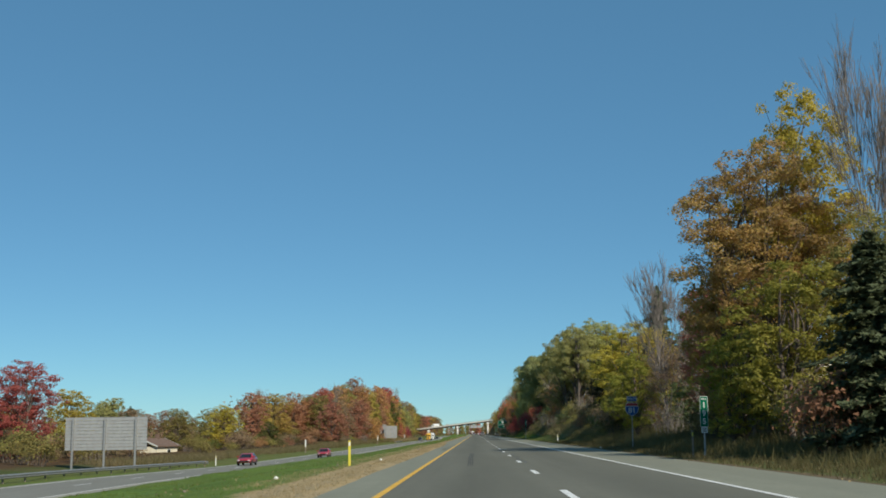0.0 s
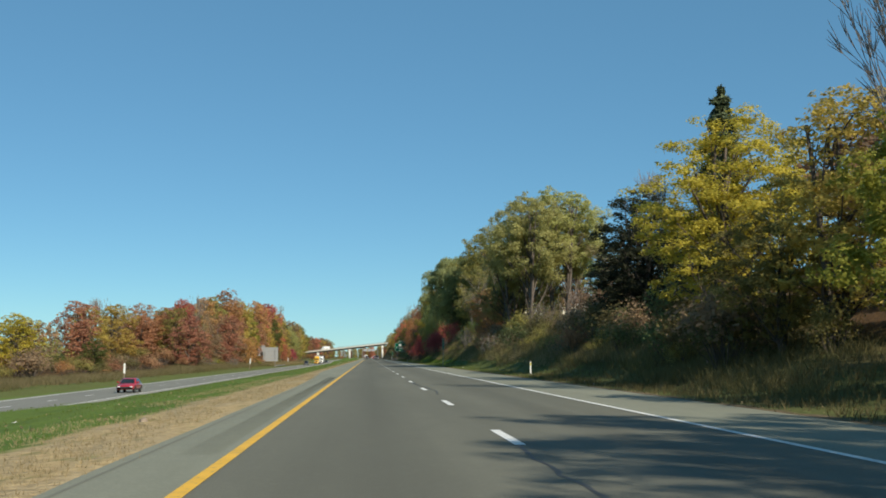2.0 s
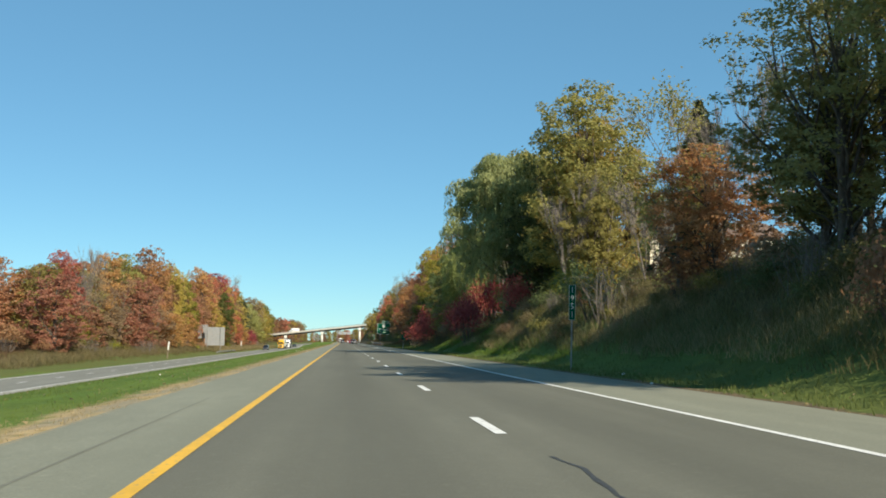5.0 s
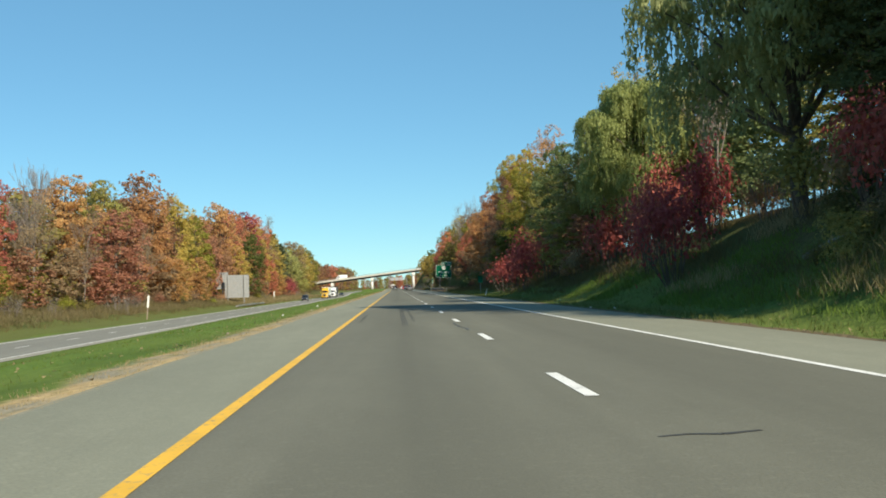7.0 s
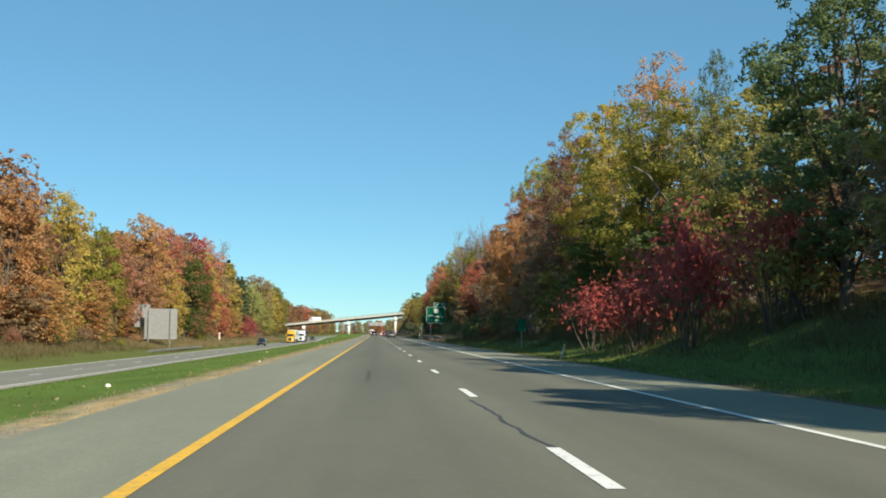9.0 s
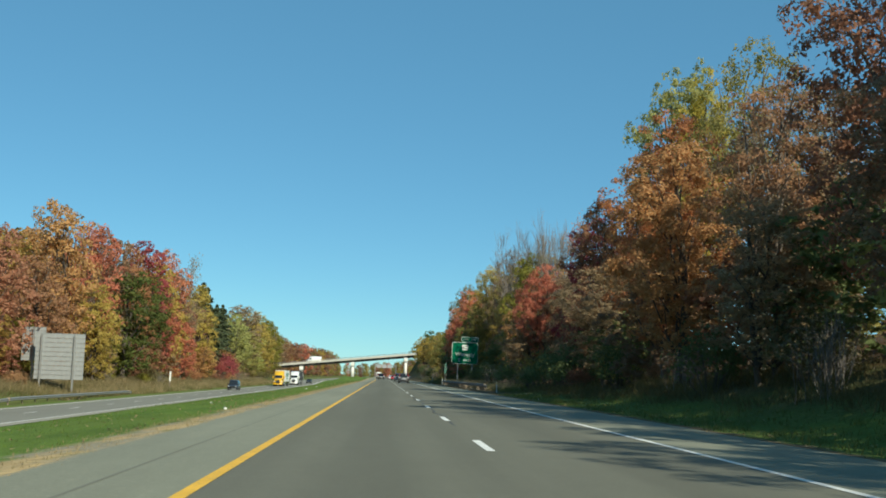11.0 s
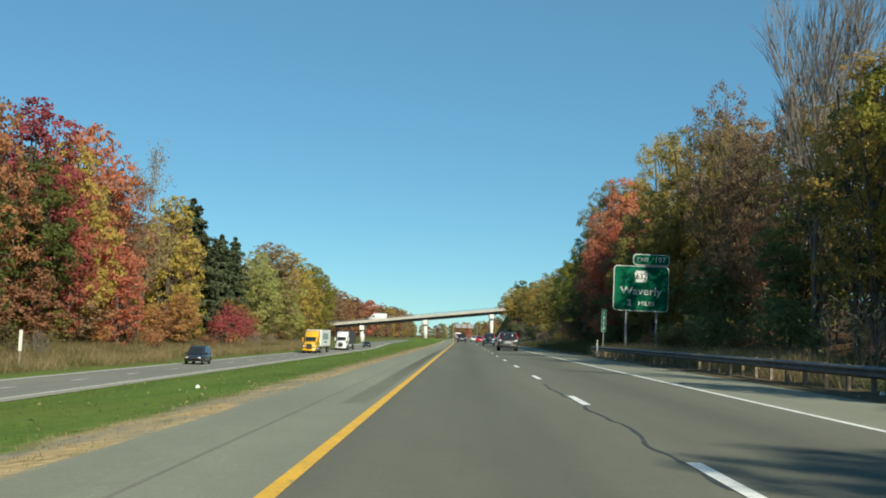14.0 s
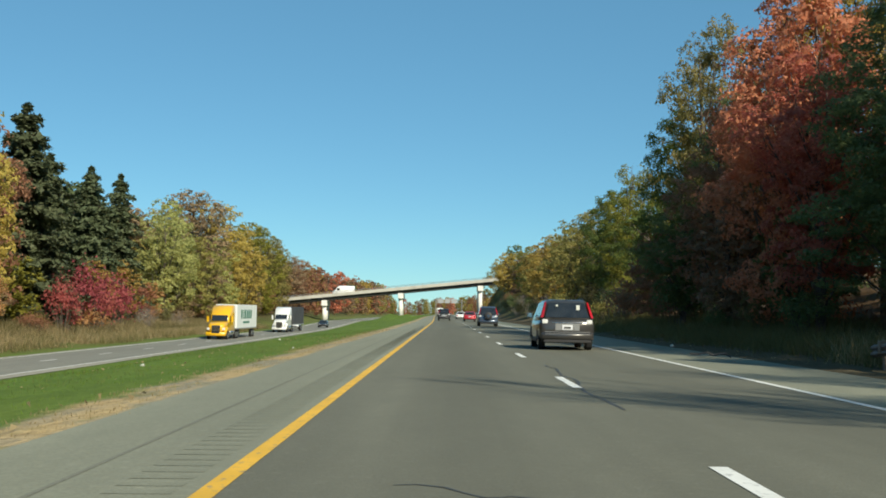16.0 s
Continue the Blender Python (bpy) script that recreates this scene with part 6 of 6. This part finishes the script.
def car(at, label, paint, L=4.55, W=1.82, H=1.66, kind="suv", spare=False, category="car", lit=False):
    t = thing("car", at, label, category, "traffic")
    hw, r, f = W / 2, -L / 2, L / 2
    belt = 1.02 if kind == "suv" else 0.92
    hood = belt - 0.06
    low = 0.32
    st = [(r, hw * 0.88, low + 0.12, belt - 0.10), (r + 0.07, hw * 0.96, low + 0.02, belt - 0.02), (r + 0.35, hw, low, belt), (0, hw, low - 0.04, belt), (f - 1.25, hw, low, belt),
          (f - 1.05, hw * 0.99, low, hood), (f - 0.35, hw * 0.96, low, hood - 0.10), (f - 0.08, hw * 0.88, low + 0.04, hood - 0.22), (f, hw * 0.78, low + 0.14, hood - 0.34)]
    if kind == "sedan":
        st[0], st[1] = (r, hw * 0.86, low + 0.14, belt - 0.14), (r + 0.08, hw * 0.94, low + 0.04, belt - 0.05)
    part("body", Shape().loft([[(x, y, z) for x, z in section(w, a, b)] for y, w, a, b in st]), paint, t, "", True)
    if kind == "suv":
        r0, r1, f0, f1 = r + 0.06, r + 0.42, f - 1.15, f - 1.95
    else:
        r0, r1, f0, f1 = r + 0.55, r + 1.25, f - 1.2, f - 2.0
    w0, w1 = hw * 0.97, hw * 0.74

    def at_z(k):
        return w0 + (w1 - w0) * k, r0 + (r1 - r0) * k, f0 + (f1 - f0) * k, belt - 0.04 + (H - belt + 0.04) * k

    rings = []
    for k in (0, 0.4, 0.82, 0.95, 1.0):
        w, ya, yb, z = at_z(min(k, 0.94))
        z = at_z(k)[3]
        i = 0.0 if k < 0.9 else (0.05 if k < 1 else 0.16)
        c = 0.16
        rings.append([(-w + c + i, ya + i, z), (w - c - i, ya + i, z), (w - i, ya + c + i, z), (w - i, yb - c - i, z), (w - c - i, yb - i, z), (-w + c + i, yb - i, z), (-w + i, yb - c - i, z), (-w + i, ya + c + i, z)])
    part("cabin", Shape().loft(rings), paint, t, "", True)

    def glass(name, face, a, b, k0=0.13, k1=0.84, inset=0.13):
        s = Shape()
        pts = []
        for k, q in ((k0, a), (k0, b), (k1, b), (k1, a)):
            w, ya, yb, z = at_z(k)
            if face in "rf":
                pts.append((q * (w - inset), (ya - 0.012) if face == "r" else (yb + 0.012), z))
            else:
                pts.append(((w + 0.012) * (1 if face == "e" else -1), ya + (yb - ya) * q, z))
        n = (Vector(pts[1]) - Vector(pts[0])).cross(Vector(pts[3]) - Vector(pts[0])).normalized() * 0.008
        s.loft([[Vector(p) - n for p in pts], [Vector(p) + n for p in pts]])
        return part(name, s, M_GLASS, t, "dark glass")

    glass("rear_window", "r", -1, 1)
    glass("windscreen", "f", -1, 1, 0.06)
    for face in "ew":
        for a, b in ((0.06, 0.30), (0.33, 0.60), (0.63, 0.90)) if kind == "suv" else ((0.10, 0.46), (0.50, 0.90)):
            glass("side_window", face, a, b)
    part("bumper", Shape().box(-hw * 0.93, hw * 0.93, r - 0.09, r + 0.1, low + 0.02, low + 0.27, 0.05), paint, t, "", True)
    part("bumper_trim", Shape().box(-hw * 0.86, hw * 0.86, r - 0.10, r + 0.0, low - 0.08, low + 0.03, 0.03), M_TRIM, t, "black lower bumper")
    part("chrome_strip", Shape().box(-hw * 0.55, hw * 0.55, r - 0.025, r + 0.01, belt - 0.14, belt - 0.11, 0.008), M_CHROME, t, "chrome strip")
    if kind == "suv" and not spare:
        part("plate_recess", Shape().box(-0.40, 0.40, r - 0.022, r + 0.01, belt - 0.38, belt - 0.15, 0.015), M_SILVER, t, "silver panel round the number plate")
        for z in (low + 0.20, low + 0.27):
            part("bumper_strip", Shape().box(-hw * 0.80, hw * 0.80, r - 0.10, r - 0.085, z, z + 0.02, 0.004), M_SILVER, t, "bright bumper line")
    plate = part("number_plate", Shape().box(-0.17, 0.17, r - 0.03, r + 0.0, belt - 0.35, belt - 0.19, 0.006), M_PLATE, t, "white number plate")
    part("bar", Shape().box(-0.11, 0.11, r - 0.036, r - 0.031, belt - 0.31, belt - 0.25), M_TRIM, plate)
    for s in (-1, 1):
        if kind == "suv":
            w, ya, yb, z = at_z(0.3)
            hi = []
            for k, d in ((0.12, 0.075), (0.35, 0.07), (0.88, 0.04)):
                w, ya, yb, z = at_z(k)
                hi.append([(s * (w - 0.005), ya + 0.14, z), (s * (w - d), ya - 0.03, z), (s * (w + 0.012), ya + 0.02, z)])
            part("tail_light", Shape().loft(hi), M_TAIL, t, "tall red tail light")
            part("reverse_light", Shape().box(s * hw * 0.80 - 0.10, s * hw * 0.80 + 0.09, r - 0.015, r + 0.2, belt - 0.16, belt - 0.02, 0.02), M_CLEAR, t, "clear lens")
        else:
            part("tail_light", Shape().box(s * hw * 0.74 - 0.17, s * hw * 0.74 + 0.15, r - 0.02, r + 0.2, belt - 0.34, belt - 0.16, 0.03), M_TAIL, t, "red tail light")
        part("headlight", Shape().box(s * hw * 0.66 - 0.16, s * hw * 0.66 + 0.14, f - 0.30, f - 0.03, hood - 0.36, hood - 0.20, 0.04), M_CLEAR, t, "clear headlight")
        m = part("mirror", Shape().box(s * (hw + 0.10) - 0.10, s * (hw + 0.10) + 0.10, f - 1.62, f - 1.50, belt + 0.02, belt + 0.20, 0.04), paint, t)
        part("mirror_glass", Shape().box(s * (hw + 0.10) - 0.08, s * (hw + 0.10) + 0.08, f - 1.626, f - 1.621, belt + 0.04, belt + 0.18), M_CHROME, m)
        part("sill", Shape().box(s * hw * 0.97 - 0.03, s * hw * 0.97 + 0.03, r + 1.1, f - 1.2, low - 0.08, low + 0.08, 0.015), M_TRIM, t, "black sill")
        if kind == "suv":
            part("roof_rail", Shape().tube([(s * hw * 0.64, r + 0.7, H - 0.02), (s * hw * 0.66, r + 0.9, H + 0.05), (s * hw * 0.66, f - 2.3, H + 0.05), (s * hw * 0.64, f - 2.1, H - 0.03)], [0.018] * 4, 5), M_TRIM, t, "black roof rail")
        for y in (r + 0.82, f - 0.88):
            arch = Shape()
            ring = [(0.39 * math.cos(radians(a)), 0.35 + 0.39 * math.sin(radians(a))) for a in range(0, 181, 20)]
            arch.loft([[(s * (hw - 0.16), y + p, q) for p, q in ring], [(s * (hw + 0.006), y + p, q) for p, q in ring]])
            part("wheel_arch", arch, M_TRIM, t, "black wheel arch")
    part("grille", Shape().box(-0.45, 0.45, f - 0.12, f + 0.015, hood - 0.42, hood - 0.24, 0.03), M_TRIM, t, "dark grille")
    part("exhaust", Shape().tube([(hw * 0.5, r - 0.06, low - 0.06), (hw * 0.5, r + 0.3, low - 0.06)], [0.035, 0.035], 8), M_CHROME, t)
    part("aerial", Shape().tube([(0, r + 0.6, H - 0.02), (0, r + 0.52, H + 0.16)], [0.02, 0.006], 5), M_TRIM, t)
    if spare:
        w = part("spare_wheel", Shape().tube([(0, r - 0.26, 0.95), (0, r - 0.22, 0.95), (0, r - 0.02, 0.95)], [0.30, 0.35, 0.35], 20), M_TRIM, t, "covered spare wheel", True)
        part("cover_badge", Shape().tube([(0, r - 0.27, 0.95), (0, r - 0.262, 0.95)], [0.16, 0.16], 12), paint, w)
    add_wheels(t, [(s * (hw - 0.13), y) for s in (-1, 1) for y in (r + 0.82, f - 0.88)], 0.34, 0.22)
    return t


P_GREY = car_paint("grey_metallic", (0.065, 0.062, 0.06), 0.45)
P_BLUE = car_paint("slate_blue_metallic", (0.06, 0.085, 0.125), 0.4)
P_RED = car_paint("red_paint", (0.40, 0.02, 0.03), 0.1)
P_BLACK = car_paint("black_paint_gloss", (0.02, 0.02, 0.022), 0.2)
P_NAVY = car_paint("dark_blue_grey", (0.035, 0.042, 0.055), 0.4)
P_WHITE = car_paint("white_paint", (0.74, 0.74, 0.72), 0.0)
P_YELLOW = car_paint("yellow_truck_paint", (0.72, 0.40, 0.01), 0.0)
P_BOX = weathered("trailer_white", (0.74, 0.76, 0.74), 0.5, 0, 0.6, 0.1)
P_DARKBOX = weathered("dark_tarpaulin", (0.05, 0.052, 0.058), 0.8, 0, 1.0, 0.3)
M_LOGO = weathered("logo_green", (0.02, 0.16, 0.10), 0.6, 0, 2, 0.15)

suv = car(pose(1.88, 553.2, 0), "dark grey metallic crossover with tall red tail lights", P_GREY)
for x, z, w, h in ((-0.33, 1.46, 0.07, 0.06), (0.36, 1.40, 0.11, 0.16)):
    part("sticker", Shape().box(x - w / 2, x + w / 2, -2.275 + (z - 1.0) * 0.56 - 0.05, -2.275 + (z - 1.0) * 0.56 - 0.043, z - h / 2, z + h / 2), M_SIGNWHITE, suv, "white window sticker")
car(pose(1.75, 617, 0), "slate blue off-roader with a covered spare wheel on its tail", P_BLUE, 4.4, 1.80, 1.80, "suv", True)
car(pose(1.55 + bend(674), 674, 0), "small red car in the outer lane", P_RED, 4.3, 1.75, 1.42, "sedan")
car(pose(-2.0 + bend(684), 684, 0), "black sport utility car in the inner lane", P_BLACK, 4.7, 1.88, 1.78)
car(pose(1.6 + bend(735), 735, 0), "white car far ahead in the outer lane", P_WHITE, 4.5, 1.8, 1.45, "sedan")
car(pose(-29.2, 566, south_z(566) + 0.01, 0, 0, 180), "dark blue-grey off-roader heading south", P_NAVY, 4.7, 1.9, 1.85)
car(pose(-29.3, 137, south_z(137) + 0.01, 0, 0, 180), "red sedan heading south in the outer lane", P_RED, 4.5, 1.78, 1.42, "sedan")
car(pose(-25.8, 181, south_z(181) + 0.01, 0, 0, 180), "dark red sedan heading south in the inner lane", P_RED, 4.5, 1.78, 1.42, "sedan")
car(pose(-26.0 + bend(742), 742, south_z(742) + 0.01, 0, 0, 180), "dark car heading south far off", P_BLACK, 4.5, 1.8, 1.45, "sedan")
car(pose(-29.2 + bend(722), 722, south_z(722) + 0.01, 0, 0, 180), "white car heading south behind a lorry", P_WHITE, 4.4, 1.76, 1.42, "sedan")


def lorry(at, label, paint, box_paint, logo):
    """A long-nosed tractor with a sleeper and a box trailer; it faces +y."""
    t = thing("lorry", at, label, "truck", "traffic")
    part("chassis", Shape().box(-0.45, 0.45, -5.4, 3.0, 0.7, 0.95, 0.03), M_TRIM, t, "black chassis rails")
    hood = [(0.6, 1.05, 0.75, 2.15), (1.6, 1.0, 0.75, 2.0), (2.5, 0.92, 0.8, 1.85), (2.85, 0.8, 0.85, 1.65)]
    part("hood", Shape().loft([[(x, y, z) for x, z in section(w, a, b, 0.2)] for y, w, a, b in hood]), paint, t, "", True)
    cab = [(-2.4, 1.2, 0.8, 3.95), (-1.6, 1.22, 0.8, 3.95), (-0.8, 1.2, 0.8, 3.75), (0.1, 1.12, 0.8, 3.15), (0.55, 1.05, 0.8, 2.75), (0.75, 1.02, 0.8, 2.15)]
    c = part("cab", Shape().loft([[(x, y, z) for x, z in section(w, a, b, 0.16)] for y, w, a, b in cab]), paint, t, "tall sleeper cab with roof fairing", True)
    part("windscreen", Shape().loft([[(-0.92, 0.62, 2.12), (0.92, 0.62, 2.12), (0.92, 0.86, 2.12), (-0.92, 0.86, 2.12)], [(-0.9, 0.30, 2.78), (0.9, 0.30, 2.78), (0.9, 0.60, 2.78), (-0.9, 0.60, 2.78)]]), M_GLASS, c, "dark windscreen")
    for s in (-1, 1):
        part("side_window", Shape().box(s * 1.13 - 0.03, s * 1.13 + 0.03, -0.55, 0.25, 2.05, 2.7, 0.02), M_GLASS, c)
        part("fender", Shape().tube([(s * 0.98, 1.1 + 0.85 * math.cos(a) + 0.5, 0.55 + 0.75 * math.sin(a)) for a in (0.2, 0.8, 1.57, 2.3, 2.9)], [0.22] * 5, 7), paint, t, "", True)
        part("headlight", Shape().box(s * 0.86 - 0.17, s * 0.86 + 0.17, 2.62, 2.86, 1.05, 1.35, 0.05), M_CLEAR, t, "clear headlight")
        m = part("mirror", Shape().box(s * 1.42 - 0.12, s * 1.42 + 0.12, 0.5, 0.62, 1.95, 2.65, 0.03), paint, t)
        part("mirror_arm", Shape().tube([(s * 1.05, 0.5, 2.3), (s * 1.42, 0.56, 2.3)], [0.025, 0.025], 5), M_TRIM, m)
        part("fuel_tank", Shape().tube([(s * 0.95, -2.0, 0.75), (s * 0.95, -0.2, 0.75)], [0.32, 0.32], 14), M_CHROME, t, "polished fuel tank", True)
    part("grille", Shape().box(-0.48, 0.48, 2.78, 2.92, 0.95, 1.62, 0.05), M_TRIM, t, "dark grille")
    for k in range(5):
        part("grille_bar", Shape().box(-0.44, 0.44, 2.91, 2.935, 1.02 + k * 0.12, 1.05 + k * 0.12), M_CHROME, t)
    part("bumper", Shape().box(-1.15, 1.15, 2.6, 2.98, 0.4, 0.85, 0.08), paint, t, "", True)
    b = part("trailer", Shape().box(-1.28, 1.28, -17.0, -3.1, 1.15, 4.05, 0.04), box_paint, t, "box trailer")
    part("trailer_rail", Shape().box(-1.3, 1.3, -17.02, -3.08, 1.1, 1.24, 0.02), M_GALV, b, "aluminium lower rail")
    if logo:
        for k, (y, w, h) in enumerate(((-6.2, 0.9, 1.1), (-7.5, 0.5, 1.1), (-8.6, 1.0, 1.1), (-10.0, 0.8, 1.1), (-11.3, 1.0, 1.1), (-12.7, 0.9, 1.1), (-9.4, 4.4, 0.25))):
            z = 2.9 if k < 6 else 1.9
            for s in (-1, 1):
                part("logo_block", Shape().box(s * 1.286 - 0.004, s * 1.286 + 0.004, y - w / 2, y + w / 2, z - h / 2, z + h / 2), M_LOGO, b, "plain green logo block")
    add_wheels(t, [(s * 1.02, 1.6) for s in (-1, 1)] + [(s * 0.95, y) for s in (-1, 1) for y in (-3.6, -4.8, -14.6, -15.8)], 0.5, 0.34)
    part("landing_leg", Shape().box(-0.8, 0.8, -6.6, -6.45, 0.35, 1.15, 0.02), M_GALV, t)
    return t


lorry(pose(-28.2, 645, south_z(645) + 0.01, 0, 0, 180), "yellow long-nosed lorry with a white box trailer heading south", P_YELLOW, P_BOX, True)
lorry(pose(-27.6 + bend(692), 692, south_z(692) + 0.01, 0, 0, 180), "white long-nosed lorry with a dark trailer heading south", P_WHITE, P_DARKBOX, False)


def van(at, label):
    t = thing("van", at, label, "van", "traffic")
    part("body", Shape().loft([[(x, y, z) for x, z in section(w, a, b, 0.15)] for y, w, a, b in ((-3.2, 1.0, 0.5, 2.6), (1.2, 1.02, 0.45, 2.65), (1.7, 1.0, 0.45, 2.3), (2.3, 0.98, 0.45, 1.35), (3.0, 0.92, 0.5, 1.1))]), P_WHITE, t, "", True)
    part("windscreen", Shape().loft([[(-0.85, 1.95, 2.15), (0.85, 1.95, 2.15), (0.85, 2.38, 1.42), (-0.85, 2.38, 1.42)], [(-0.85, 1.75, 2.1), (0.85, 1.75, 2.1), (0.85, 2.2, 1.38), (-0.85, 2.2, 1.38)]]), M_GLASS, t)
    for s in (-1, 1):
        part("tail_light", Shape().box(s * 0.9 - 0.06, s * 0.9 + 0.06, -3.24, -3.15, 1.0, 1.5, 0.02), M_TAIL, t)
        part("side_window", Shape().box(s * 1.0 - 0.03, s * 1.0 + 0.035, 0.9, 1.7, 1.45, 2.05, 0.02), M_GLASS, t)
    part("rear_window", Shape().box(-0.75, 0.75, -3.22, -3.18, 1.5, 2.2, 0.01), M_GLASS, t)
    part("bumper", Shape().box(-0.95, 0.95, -3.3, -3.15, 0.45, 0.65, 0.03), M_TRIM, t)
    add_wheels(t, [(s * 0.88, y) for s in (-1, 1) for y in (-2.1, 2.0)], 0.36, 0.24)
    return t


van(pose(-2.0 + bend(860), 860, 0), "white delivery van far ahead in the inner lane")
van(pose(-31, 831.5, under(-31) + 1.11, 0, -6.4, 90), "white van crossing the overpass")

# ==== litter ====
lit = random.Random(8)


def scrap(x, y, s, mat, label):
    sh = Shape()
    ring = [(lit.uniform(0.5, 1) * s * math.cos(a), lit.uniform(0.5, 1) * s * math.sin(a)) for a in [i * 1.05 for i in range(6)]]
    sh.loft([[(p, q, 0) for p, q in ring], [(p * 0.9, q * 0.9, s * 0.5) for p, q in ring], [(p * 0.4, q * 0.3, s * lit.uniform(0.6, 1.0)) for p, q in ring]])
    z = 0.0 if abs(x) < 6.7 else land(x, y)
    t = part("litter", sh, mat, None, label, False, pose(x, y, z - 0.01 - (0.02 if 3.6 < abs(x) < 6.7 else 0.0)))
    return tagged(t, label, "litter", "roadside litter")


scrap(-36.9, 554, 0.32, M_DEBRIS, "white bag caught on the western bank")
tread = Shape()
bow = [Vector((0.55 * math.sin(a * 0.9), 0.42 * a - 0.6, 0.05 + 0.10 * abs(math.sin(a * 2.3)))) for a in (0, 0.5, 1.0, 1.5, 2.0, 2.5, 3.0)]
tread.loft([[(p.x - w, p.y, p.z), (p.x + w, p.y + 0.05, p.z + 0.03), (p.x + w, p.y + 0.05, p.z + 0.055), (p.x - w, p.y, p.z + 0.025)] for p, w in zip(bow, (0.05, 0.14, 0.17, 0.15, 0.18, 0.12, 0.04))])
tread = part("tyre_scrap", tread, M_TYRE, None, "torn black tyre tread on the shoulder", False, pose(5.6, 546.8, -0.05, 0, 0, 62))
tagged(tread, "torn black strip of tyre tread lying on the shoulder", "litter", "roadside litter")
scrap(7.3, 82.5, 0.14, M_DEBRIS, "small white scrap of litter on the verge")
for k in range(46):
    u = lit.choice([lit.uniform(-8.5, -5.9), lit.uniform(-12, -6.5), lit.uniform(6.8, 8.2)])
    y = lit.uniform(20, 590)
    scrap(u, y, lit.uniform(0.05, 0.11), M_DEBRIS if lit.random() < 0.6 else M_WOOD, "small scrap of litter on the grass")
